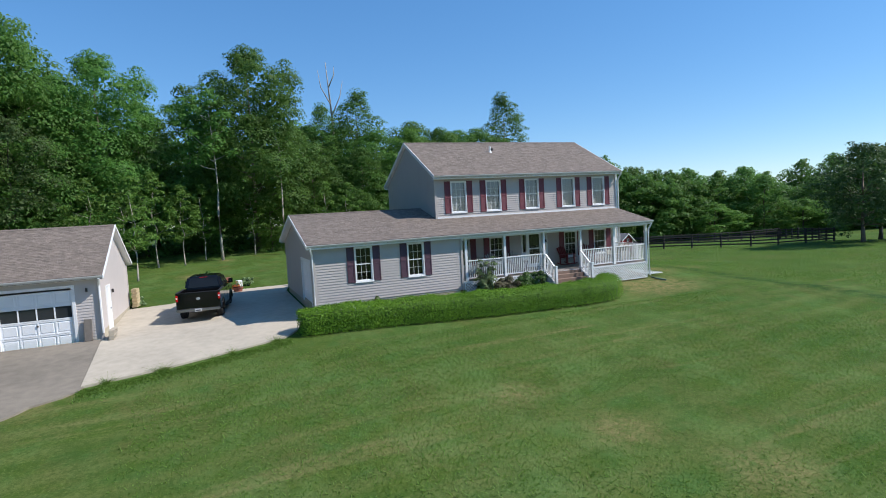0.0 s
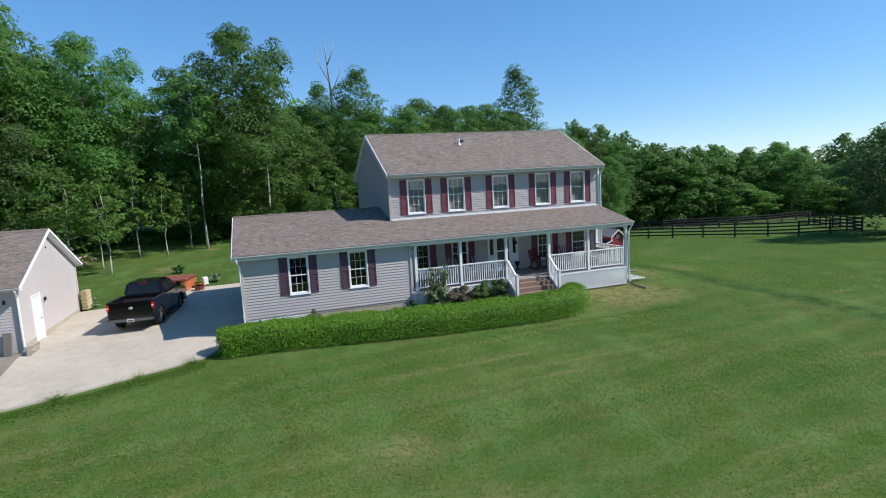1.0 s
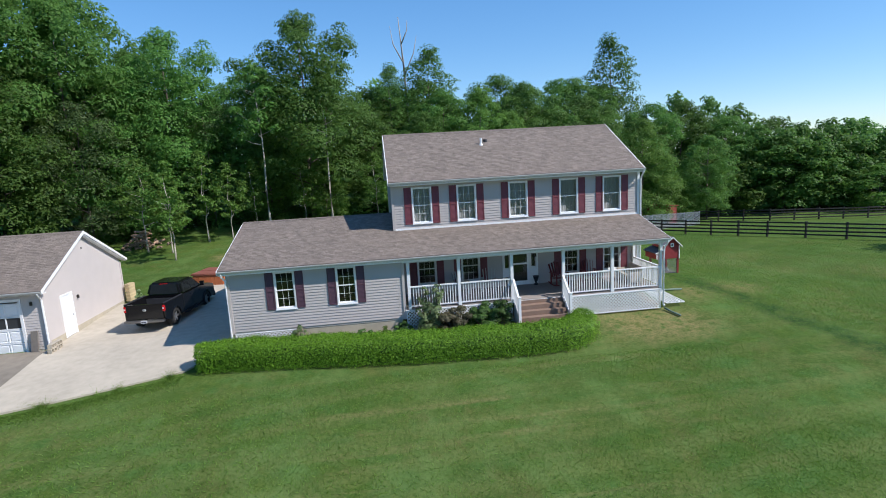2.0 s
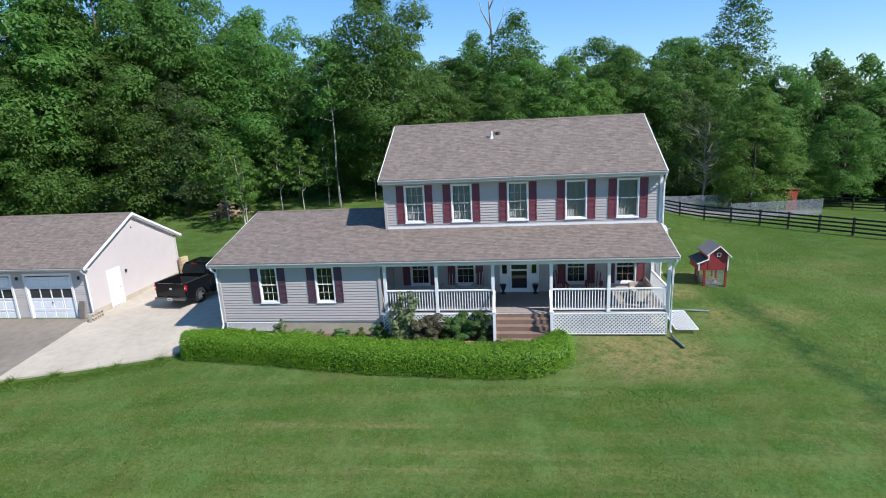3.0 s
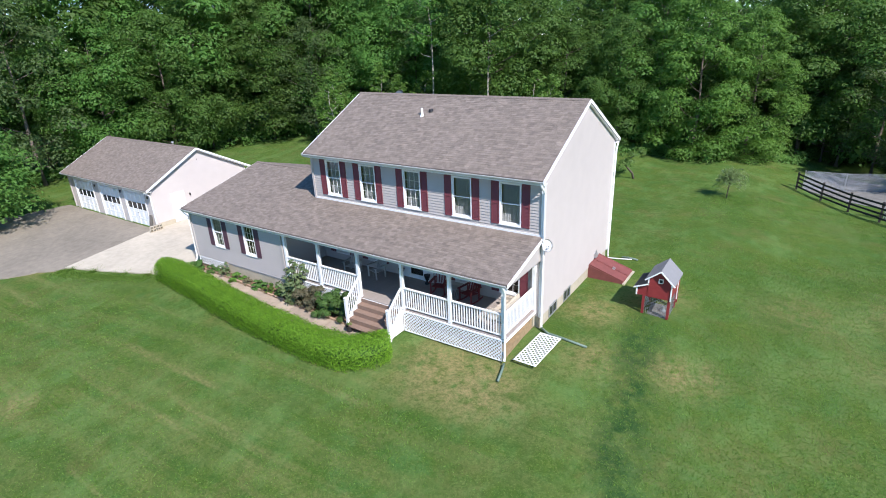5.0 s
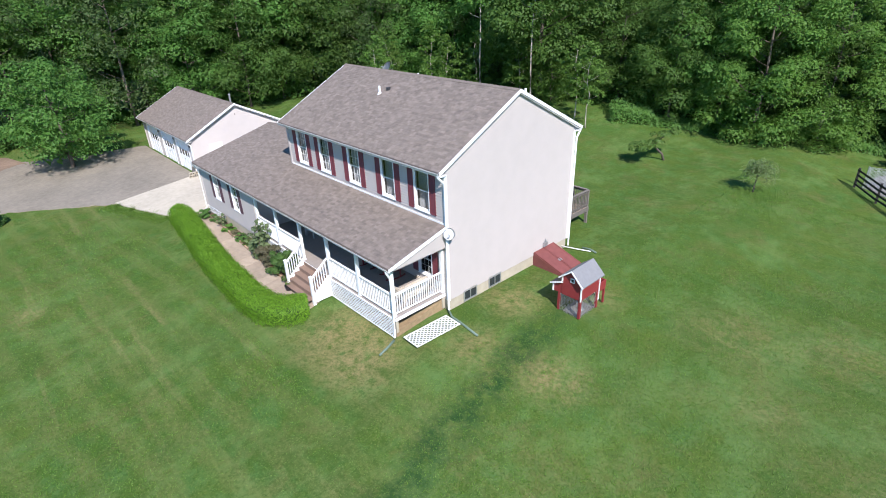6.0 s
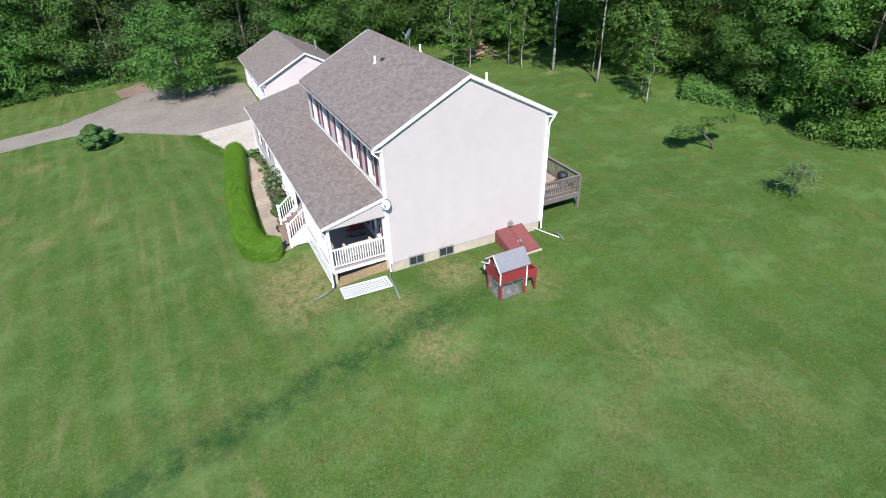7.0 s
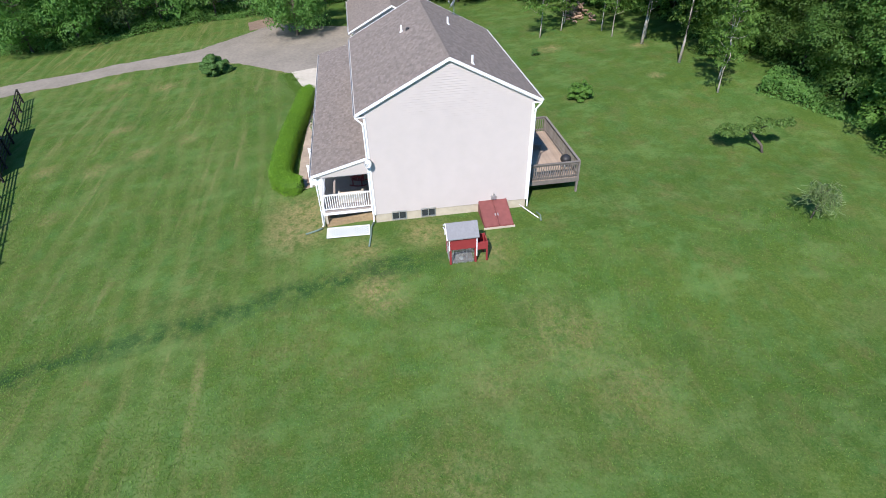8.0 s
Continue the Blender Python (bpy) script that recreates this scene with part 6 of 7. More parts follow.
def quad_pane(a, b, c, d, m0, m1, out, name):
    """A pane within the four corners of a sloping side, from share m0 to m1 along it."""
    a, b, c, d = (Vector(p) for p in (a, b, c, d))
    def at(u, v):
        return a.lerp(b, u).lerp(d.lerp(c, u), v) + Vector(out)
    bm = bmesh.new()
    bm.faces.new([bm.verts.new(at(u, v)) for u, v in ((m0, 0.12), (m1, 0.12), (m1, 0.86), (m0, 0.86))])
    bmesh.ops.solidify(bm, geom=list(bm.faces), thickness=0.006)
    return part(name, bm, DARK_GLASS, truck, "dark tinted glass")


quad_pane(lo[0], lo[1], hi[1], hi[0], 0.1, 0.9, (0, -0.012, 0.004), "rear_window")
quad_pane(lo[2], lo[3], hi[3], hi[2], 0.08, 0.92, (0, 0.012, 0.008), "windscreen")
for a, b, c, d, s in ((lo[1], lo[2], hi[2], hi[1], 1), (lo[3], lo[0], hi[0], hi[3], -1)):
    for m0, m1 in ((0.08, 0.45), (0.49, 0.88)):
        quad_pane(a, b, c, d, m0, m1, (s * 0.012, 0, 0.004), "side_window")


def wheel(parent, x, y, rr=0.43, w=0.28):
    bm = bmesh.new()
    prof = [(rr * 0.62, -w / 2), (rr * 0.92, -w / 2), (rr, -w * 0.36), (rr, w * 0.36), (rr * 0.92, w / 2), (rr * 0.62, w / 2)]
    n = 24
    rings = [[bm.verts.new((px, p * math.cos(k * math.tau / n), p * math.sin(k * math.tau / n))) for p, px in prof] for k in range(n)]
    for k in range(n):
        a, b = rings[k], rings[(k + 1) % n]
        for j in range(len(prof) - 1):
            bm.faces.new((a[j], a[j + 1], b[j + 1], b[j]))
    t = part("wheel", bm, RUBBER, parent, "black tyre on an alloy rim", pose(x, y, rr), True)
    bm = bmesh.new()
    rod(bm, (-w * 0.3, 0, 0), (w * 0.3, 0, 0), rr * 0.2, None, 12)
    for k in range(6):
        a = k * math.tau / 6
        bar(bm, (w * 0.25, 0.05 * math.cos(a), 0.05 * math.sin(a)), (w * 0.25, rr * 0.62 * math.cos(a), rr * 0.62 * math.sin(a)), 0.05, 0.09)
        bar(bm, (-w * 0.25, 0.05 * math.cos(a), 0.05 * math.sin(a)), (-w * 0.25, rr * 0.62 * math.cos(a), rr * 0.62 * math.sin(a)), 0.05, 0.09)
    rod(bm, (-w * 0.2, 0, 0), (-w * 0.19, 0, 0), rr * 0.62, None, 20)
    part("rim", bm, RIM, t)


for x in (-0.84, 0.84):
    for y in (1.15, 4.72):
        wheel(truck, x, y)

# ---- by the drive ----
tub = thing("hot_tub", pose(-24.4, 11.2, ground_z(-24.4, 11.2) - 0.03, 0, 0, -12), "orange-brown hot tub with a brown folded cover", "hot tub")
bm = bmesh.new()
box(bm, -1.1, -1.1, 0, 1.1, 1.1, 0.72)
bevel(bm, 0.08, 2)
part("cabinet", bm, TERRACOTTA, tub, "orange-brown slatted cabinet")
for k in range(1, 8):
    for s in (-1,):
        bm = bmesh.new()
        box(bm, -1.1 + k * 0.275 - 0.012, s * 1.115, 0.05, -1.1 + k * 0.275 + 0.012, s * 1.1 + 0.004, 0.68)
        part("batten", bm, TERRACOTTA, tub)
for y0, y1 in ((-1.14, -0.01), (0.01, 1.14)):
    bm = bmesh.new()
    box(bm, -1.14, y0, 0.73, 1.14, y1, 0.85)
    bevel(bm, 0.04, 2)
    part("cover_half", bm, VINYL_BROWN, tub, "brown vinyl cover half")


def flower_pot(x, y, rr, h, mat, label, leaves):
    t = thing("flower_pot", pose(x, y, ground_z(x, y) + 0.06), label, "flower pot", "flower pots")
    bm = bmesh.new()
    rod(bm, (0, 0, 0), (0, 0, h), rr * 0.75, rr, 16)
    rod(bm, (0, 0, h - 0.05), (0, 0, h), rr * 1.08, rr * 1.08, 16)
    part("pot", bm, mat, t)
    if leaves:
        cs, ns, ss = clump_leaves([(0, 0, h + rr * 0.5, rr * 0.9, rr * 0.8)], 700, int(x * 10) % 97, 0.09)
        part("plant", leaf_mesh("plant", cs, ns, ss, LEAF_LIGHT, 3), None, t)
    return t


flower_pot(-22.75, 9.75, 0.32, 0.3, VINYL_BROWN, "brown tub planter beside the hot tub", True)
flower_pot(-22.85, 11.0, 0.28, 0.32, TERRACOTTA, "orange clay pot beside the hot tub", False)
bm = bmesh.new()
box(bm, -0.16, -0.2, 0, 0.16, 0.2, 0.5)
bevel(bm, 0.02)
solid("white_bin", bm, WHITE, "white plastic bin at the drive's end", "bin", pose(-22.6, 11.9, ground_z(-22.6, 11.9) + 0.01, 0, 0, 20))
for x, y, a, z in ((-28.3, -0.86, 84, 0.1), (-28.32, -0.38, 94, 0.1), (-28.31, -0.84, 92, 0.302), (-28.3, -0.4, 87, 0.302)):
    bm = bmesh.new()
    for x0, x1, y0, y1 in ((-0.2, 0.2, -0.1, -0.07), (-0.2, 0.2, 0.07, 0.1), (-0.2, -0.16, -0.07, 0.07), (0.16, 0.2, -0.07, 0.07), (-0.02, 0.02, -0.07, 0.07)):
        box(bm, x0, y0, 0, x1, y1, 0.2)
    box(bm, -0.2, -0.1, 0, 0.2, 0.1, 0.02)
    solid("concrete_block", bm, CONCRETE, "grey hollow concrete block against the garage", "concrete block", pose(x, y, ground_z(x, y) + 0.075 + z, 90, 0, a), "concrete blocks")
bm = bmesh.new()
box(bm, -0.15, -0.03, 0, 0.15, 0.03, 0.95)
bevel(bm, 0.008)
solid("leaning_board", bm, CEDAR, "grey board leaning against the garage front", "board", pose(-29.15, -0.5, ground_z(-29.2, -0.5) + 0.05, -12, 0, 0))
for k in range(11):
    bm = bmesh.new()
    box(bm, -0.3, -0.13, 0, 0.3, 0.13, 0.09)
    solid("lumber", bm, PINE, "pale board of a leaning lumber stack", "lumber", pose(-28.3 + 0.012 * (k % 3), 7.5 + 0.02 * (k % 2), ground_z(-28, 7.4) + 0.09 + 0.095 * k, 0, 0, 80 + 2 * (k % 3)) , "lumber stack")
bm = bmesh.new()
rod(bm, (0, 0, -0.3), (0, 0, 0.75), 0.08, None, 12)
rod(bm, (0, 0, 0.75), (0, 0, 0.85), 0.13, 0.11, 12)
part("flue", bm, GREY_STEEL, garage, "grey metal flue", pose(-36.6, 6.6, 3.2))


# ---- fences ----
def rail_fence(name, posts, label, rails=(0.3, 0.62, 0.94, 1.26), group=""):
    """A board fence: posts with boards nailed along them."""
    t = thing(name, pose(0, 0, 0), label, "fence", group)
    bm = bmesh.new()
    box(bm, -0.065, -0.065, -0.4, 0.065, 0.065, 1.4)
    post_me = mesh_of("fence_post", bm, FENCE_PAINT)
    for x, y in posts:
        part("fence_post", post_me, None, t, "", pose(x, y, ground_z(x, y), 0, 0, random.Random(x).uniform(-4, 4)))
    rr = random.Random(len(posts))
    for (ax, ay), (bx, by) in zip(posts, posts[1:]):
        n = Vector((by - ay, ax - bx, 0)).normalized() * 0.085
        for z in rails:
            bm = bmesh.new()
            bar(bm, Vector((ax, ay, ground_z(ax, ay) + z + rr.uniform(-0.02, 0.02))) + n, Vector((bx, by, ground_z(bx, by) + z + rr.uniform(-0.02, 0.02))) + n, 0.03, 0.13)
            part("fence_board", bm, FENCE_PAINT, t)
    return t


def spaced(line, gap):
    """Fence posts along a bent line."""
    out = []
    for a, b in zip(line, line[1:]):
        a, b = Vector(a), Vector(b)
        n = max(1, round((b - a).length / gap))
        out += [tuple(a.lerp(b, k / n)) for k in range(n)]
    return out + [line[-1]]


rail_fence("paddock_fence", spaced([(8.0, 31.0), (14.6, 23.6), (20.2, 16.2), (26.5, 10.8), (33.2, 6.8)], 2.45), "black four-board paddock fence along the lawn")
rail_fence("paddock_fence", spaced([(33.2, 6.8), (38, 12), (47, 22), (58, 30)], 2.6), "black four-board fence running back along the field")
rail_fence("paddock_fence", spaced([(27.5, 38.5), (33, 32), (44, 30), (58, 30)], 2.7), "black four-board fence at the back of the paddock")
rail_fence("front_fence", spaced([(-31.6, -33.0), (-16, -27.3), (1.0, -21.0), (4, -20.4)], 2.6), "dark board fence along the front of the lawn")

# bare lot inside the paddock and the shelters
sheet("paddock_lot", [(8.3, 31.6), (8.8, 36.0), (9.6, 40.0)], [(15.5, 28.6), (22.0, 31.6), (26.0, 35.5)], DIRT, "bare grey dirt lot inside the paddock", "paddock", 0.03, 24, 24, 0.6)
shed = thing("run_in_shed", pose(22.6, 38.0, ground_z(22.6, 38.0), 0, 0, -60), "red-painted animal shelter with a low lean-to roof in the paddock", "shed")
for x0, y0, x1, y1 in ((-1.6, -0.8, -1.53, 0.8), (1.53, -0.8, 1.6, 0.8), (-1.53, 0.73, 1.53, 0.8), (-1.53, -0.8, 1.53, -0.73)):
    bm = bmesh.new()
    box(bm, x0, y0, -0.3, x1, y1, 2.2)
    part("wall", bm, RED, shed)
bm = bmesh.new()
prism(bm, [(-0.95, 2.38), (0.95, 2.2), (0.95, 2.26), (-0.95, 2.44)], 0, -1.75, 1.75)
part("roof", bm, RED, shed)
NETTING = material("grey_netting", (0.42, 0.43, 0.45), 0.7, 0.15, 3)


def netting_fence(line, height, label):
    """Stakes with close grey netting strung along them."""
    net = thing("netting_fence", pose(0, 0, 0), label, "fence", "pen fences")
    for x, y in spaced(line, 2.5):
        bm = bmesh.new()
        rod(bm, (x, y, ground_z(x, y) - 0.1), (x, y, ground_z(x, y) + height + 0.06), 0.03, None, 6)
        part("stake", bm, GREY_STEEL, net)
    bm = bmesh.new()
    for a, b in zip(line, line[1:]):
        za, zb = ground_z(*a), ground_z(*b)
        rows = int(height / 0.07)
        for k in range(rows + 1):
            z = 0.02 + (height - 0.02) * k / rows
            rod(bm, (*a, za + z), (*b, zb + z), 0.009, None, 3, False)
        n = int((Vector(b) - Vector(a)).length / 0.08)
        for k in range(n):
            p = Vector(a).lerp(Vector(b), k / n)
            z = za + (zb - za) * k / n
            rod(bm, (*p, z + 0.02), (*p, z + height), 0.01, None, 3, False)
    part("netting", bm, NETTING, net, "close grey netting", kind="stuff")


netting_fence([(8.4, 31.5), (11.2, 33.8), (14.0, 36.0), (17.5, 37.4)], 1.5, "grey netting fence behind the board fence")
netting_fence([(13.2, 26.2), (18.6, 29.3), (24.0, 32.0)], 1.6, "grey netting fence around a pen")
# out-of-view shelter shape, added to throw the dark shadow by the front fence
shadow_shed = thing("run_in_shed", pose(-17.2, -30.1, ground_z(-17, -30.1), 0, 0, 20.4), "unseen shelter shape added beyond the front fence to cast a shadow", "shed")
for x0, y0, x1, y1 in ((-4.2, -1.5, -4.1, 1.5), (4.1, -1.5, 4.2, 1.5), (-4.1, 1.4, 4.1, 1.5)):
    bm = bmesh.new()
    box(bm, x0, y0, -0.3, x1, y1, 2.5)
    part("wall", bm, CEDAR, shadow_shed)
bm = bmesh.new()
prism(bm, [(-1.8, 2.35), (1.7, 2.6), (1.7, 2.68), (-1.8, 2.43)], 0, -4.4, 4.4)
part("roof", bm, GREY_STEEL, shadow_shed)

# ---- front walk and planting bed ----
walkway = thing("walkway", pose(0, 0, 0), "worn beige walk between the hedge and the porch", "walkway", kind="structure")
path = smooth_line([(-19.4, -3.55), (-16, -3.75), (-12, -4.0), (-8.5, -4.15), (-6.2, -4.15), (-5.0, -3.95)], 12)
rr = random.Random(8)
k = 0
while k < len(path) - 1:
    a, b = path[k], path[min(k + 3, len(path) - 1)]
    d = (b - a).normalized()
    n = Vector((-d.y, d.x))
    w0, w1 = 0.5 + rr.uniform(-0.03, 0.03), 0.5 + rr.uniform(-0.03, 0.03)
    bm = bmesh.new()
    corners = [a + d * 0.012 - n * w0, b - d * 0.012 - n * w1, b - d * 0.012 + n * w1, a + d * 0.012 + n * w0]
    lo = [bm.verts.new((p.x, p.y, ground_z(p.x, p.y) - 0.1)) for p in corners]
    hi = [bm.verts.new((p.x, p.y, ground_z(p.x, p.y) + 0.05 + rr.uniform(0, 0.006))) for p in corners]
    for j in range(4):
        bm.faces.new((lo[j], lo[(j + 1) % 4], hi[(j + 1) % 4], hi[j]))
    bm.faces.new(hi)
    part("slab", bm, WALKWAY, walkway)
    k += 3
EDGE_BRICK = material("tan_edging_brick", (0.36, 0.25, 0.17), 0.9, 0.2, 12, 0.4, 50, objects=0.2)
MULCH = material("brown_mulch", (0.16, 0.1, 0.062), 0.95, 0.3, 14, 0.8, 40)
sheet("flower_bed", [(-19.6, -3.2), (-12, -3.5), (-7.55, -3.62)], [(-19.6, -2.72), (-12, -2.72), (-7.55, -2.72)], MULCH, "brown mulched bed along the house front", "flower bed", 0.05, 30, 3, 0.05)


rr = random.Random(18)
edge_line = smooth_line([(-19.5, -3.02), (-16, -3.18), (-12, -3.45), (-9.5, -3.58), (-7.6, -3.64)], 10)
edging = thing("bed_edging", pose(0, 0, 0), "low tan brick edging between walk and flower bed", "edging")
for a, b in zip(edge_line[::2], edge_line[2::2]):
    n = max(1, round((b - a).length / 0.24))
    for k in range(n):
        p, q = a.lerp(b, (k + 0.04) / n), a.lerp(b, (k + 0.96) / n)
        z = ground_z(*p) + 0.08 + rr.uniform(-0.012, 0.012)
        bm = bmesh.new()
        bar(bm, (*p, z), (*q, z), 0.09, 0.1)
        part("brick", bm, EDGE_BRICK, edging)


def shrub(name, x, y, rr, h, mat, label, seed, leaf=0.1, per=560, flowers=None, group="bed plants", cone=0.0):
    """A bush: stems and many small leaves in uneven clumps."""
    q = random.Random(seed)
    t = thing(name, pose(x, y, ground_z(x, y) + 0.0), label, "shrub", group)
    bm = bmesh.new()
    blobs = []
    for k in range(max(16, int(rr * 46))):
        a, d = k * 2.4 + q.uniform(-0.5, 0.5), rr * (0.15 + 0.85 * q.random())
        z = h * (0.15 + 0.8 * q.random() ** 1.2) * (1.12 - 0.4 * d / rr)
        d *= 1 - cone * (z / h)
        blobs.append((d * math.cos(a), d * math.sin(a), z, rr * q.uniform(0.18, 0.36) * (1 - 0.5 * cone * z / h), h * q.uniform(0.09, 0.17)))
        rod(bm, (0.04 * math.cos(a), 0.04 * math.sin(a), -0.05), (d * math.cos(a), d * math.sin(a), z), 0.018, 0.006, 5)
    part("stems", bm, BARK, t)
    cs, ns, ss = clump_leaves(blobs, 5 * per / rr, seed, leaf * 0.85)
    part("foliage", leaf_mesh("foliage", cs, ns, ss, mat, seed), None, t)
    if flowers:
        fc, fn, fs = clump_leaves(blobs[:6], 40 / rr, seed + 1, leaf * 0.8)
        part("blossoms", leaf_mesh("blossoms", fc, fn, fs, flowers, seed), None, t)
    return t


GREY_LEAF = leaf_material("grey_green_leaves", (0.13, 0.21, 0.085), (0.25, 0.34, 0.16), 0.45)
MAUVE_LEAF = leaf_material("mauve_leaves", (0.075, 0.085, 0.042), (0.15, 0.13, 0.075), 0.3)
BUSH_LEAF = leaf_material("bush_leaves", (0.045, 0.11, 0.022), (0.1, 0.2, 0.05), 0.35)
RUSSET_LEAF = leaf_material("russet_leaves", (0.062, 0.14, 0.026), (0.13, 0.21, 0.048), 0.4)
RED_SOIL = material("orange_soil", (0.2, 0.14, 0.1), 0.95, 0.25, 3, 0.6, 20)
PINK = leaf_material("pink_petals", (0.5, 0.2, 0.25), (0.6, 0.35, 0.35), 0.2)
hollyhock = thing("hollyhock", pose(-11.35, -3.25, ground_z(-11.35, -3.25)), "tall grey-green flowering plant by the porch lattice", "shrub", "bed plants")
q = random.Random(12)
bm = bmesh.new()
blobs = []
for k in range(9):
    a, out, tall = k * 2.4, 0.25 + 0.55 * q.random(), q.uniform(1.2, 2.35)
    foot, tip = Vector((0.12 * math.cos(a), 0.12 * math.sin(a), -0.05)), Vector((out * math.cos(a), 0.7 * out * math.sin(a), tall))
    tube(bm, [foot, foot.lerp(tip, 0.5) + Vector((0.05, 0, 0)), tip], [0.022, 0.017, 0.008], 5)
    for j in range(7):
        p = foot.lerp(tip, 0.12 + 0.14 * j)
        size = 0.34 * (1 - 0.1 * j)
        blobs.append((p.x + q.gauss(0, 0.09), p.y + q.gauss(0, 0.09), p.z, size, size * 0.6))
part("stems", bm, BARK, hollyhock)
cs, ns, ss = clump_leaves(blobs, 330, 12, 0.19)
part("foliage", leaf_mesh("foliage", cs, ns, ss, GREY_LEAF, 12, 0.8), None, hollyhock)
shrub("bush", -10.2, -3.2, 0.75, 1.25, MAUVE_LEAF, "brownish low bush by the porch", 13)
shrub("bush", -9.0, -3.2, 0.75, 1.3, BUSH_LEAF, "dark green bush by the porch", 14)
shrub("bush", -8.05, -3.2, 0.6, 1.35, BUSH_LEAF, "dark green bush beside the steps", 15)
shrub("bush", -17.0, -3.1, 0.35, 0.9, GREY_LEAF, "small flowering bush by the wing", 16, flowers=PINK)
shrub("bush", -15.2, -3.1, 0.22, 0.4, MAUVE_LEAF, "small russet plant by the wing", 17)
shrub("bush", -12.5, -3.1, 0.4, 0.6, BUSH_LEAF, "low green plant by the corner of the porch", 18)
shrub("bush", -19.3, -3.3, 0.5, 0.7, BUSH_LEAF, "green bush at the corner of the wing", 19)
shrub("bush", -13.6, 17.0, 0.95, 1.3, LEAF_LIGHT, "small leafy bush on the rear lawn", 20, 0.14, group="lawn bushes")
shrub("bush", -24.7, 16.6, 0.45, 0.6, BUSH_LEAF, "small green bush on the rear lawn", 21, group="lawn bushes")
shrub("bush", -31.9, -14.3, 1.35, 1.7, BUSH_LEAF, "rounded dark green bush by the gravel drive", 22, 0.18, 700, group="lawn bushes")
shrub("bush", -22.0, 12.5, 0.4, 0.7, GREY_LEAF, "leafy plant at the end of the drive", 23, 0.12, group="lawn bushes")
shrub("bush", -28.3, 8.0, 0.4, 0.6, GREY_LEAF, "leafy weed at the garage corner", 24, 0.12, group="lawn bushes")
for x, y, rr_, h, mat, label, seed in ((-18.3, -3.0, 0.4, 0.4, BUSH_LEAF, "low leafy plant in the flower bed", 25), (-16.1, -3.05, 0.42, 0.4, LEAF_LIGHT, "low light green plant in the flower bed", 26), (-14.3, -3.1, 0.45, 0.42, BUSH_LEAF, "low leafy plant in the flower bed", 27), (-13.3, -3.2, 0.35, 0.5, LEAF_LIGHT, "low light green plant in the flower bed", 28)):
    shrub("bush", x, y, rr_, h, mat, label, seed, 0.09, 420)
# pots on the steps and beside the door
flower_pot(-7.15, -3.95, 0.16, 0.28, DARK_PLASTIC, "dark pot at the foot of the steps", True)
for x in (-7.05, -5.55):
    t = thing("planter_urn", pose(x, -0.25, FLOOR1), "dark metal urn beside the front door", "urn", "door urns")
    bm = bmesh.new()
    rod(bm, (0, 0, 0), (0, 0, 0.06), 0.12, 0.1, 12)
    rod(bm, (0, 0, 0.06), (0, 0, 0.2), 0.045, 0.06, 12)
    rod(bm, (0, 0, 0.2), (0, 0, 0.45), 0.08, 0.16, 12)
    part("urn", bm, DARK_PLASTIC, t)


# ---- porch furniture ----
CHAIR_RED = material("red_chair_paint", (0.22, 0.035, 0.035), 0.5, 0.08, 6)
CHAIR_WHITE = material("white_chair_paint", (0.45, 0.44, 0.42), 0.5, 0.06, 6)
WICKER = material("beige_wicker", (0.5, 0.44, 0.36), 0.8, 0.15, 30, 0.4, 60)


def porch_chair(m, mat, label, rockers):
    """A slat-backed chair with broad arms, on legs or rockers."""
    t = thing("porch_chair", m, label, "chair", "porch chairs")
    for k in range(5):
        bm = bmesh.new()
        bar(bm, (-0.24 + 0.12 * k, 0.22, 0.4), (-0.3 + 0.15 * k, 0.48, 1.12 - 0.05 * abs(k - 2)), 0.025, 0.1)
        part("back_slat", bm, mat, t)
    for k in range(4):
        bm = bmesh.new()
        box(bm, -0.28, -0.3 + 0.14 * k, 0.4 - 0.02 * k, 0.28, -0.18 + 0.14 * k, 0.42 - 0.02 * k)
        part("seat_slat", bm, mat, t)
    for s in (-1, 1):
        bm = bmesh.new()
        box(bm, s * 0.33 - 0.06, -0.38, 0.62, s * 0.33 + 0.06, 0.36, 0.645)
        part("arm", bm, mat, t)
        for y, h in ((-0.28, 0.62), (0.24, 0.62)):
            bm = bmesh.new()
            box(bm, s * 0.32 - 0.025, y - 0.03, 0.04, s * 0.32 + 0.025, y + 0.03, h)
            part("leg", bm, mat, t)
        if rockers:
            bm = bmesh.new()
            pts = [(s * 0.32, -0.5 + 0.2 * k, 0.03 + 0.35 * (-0.5 + 0.2 * k) ** 2) for k in range(6)]
            for a, b in zip(pts, pts[1:]):
                bar(bm, a, b, 0.04, 0.05)
            part("rocker", bm, mat, t)
    return t


porch_chair(pose(-4.5, -0.75, FLOOR1, 0, 0, 12), CHAIR_RED, "red painted slat-back rocking chair on the porch", True)
porch_chair(pose(-2.95, -0.75, FLOOR1, 0, 0, -10), CHAIR_RED, "red painted slat-back rocking chair on the porch", True)
porch_chair(pose(-9.5, -0.95, FLOOR1, 0, 0, 8), CHAIR_WHITE, "white slat-back porch chair by the window", False)
porch_chair(pose(-8.1, -0.8, FLOOR1, 0, 0, -14), CHAIR_WHITE, "white slat-back porch chair by the door", False)
t = thing("side_table", pose(-3.72, -0.8, FLOOR1), "small white side table between the red chairs", "table")
bm = bmesh.new()
rod(bm, (0, 0, 0.46), (0, 0, 0.49), 0.24, 0.24, 16)
part("table_top", bm, CHAIR_WHITE, t)
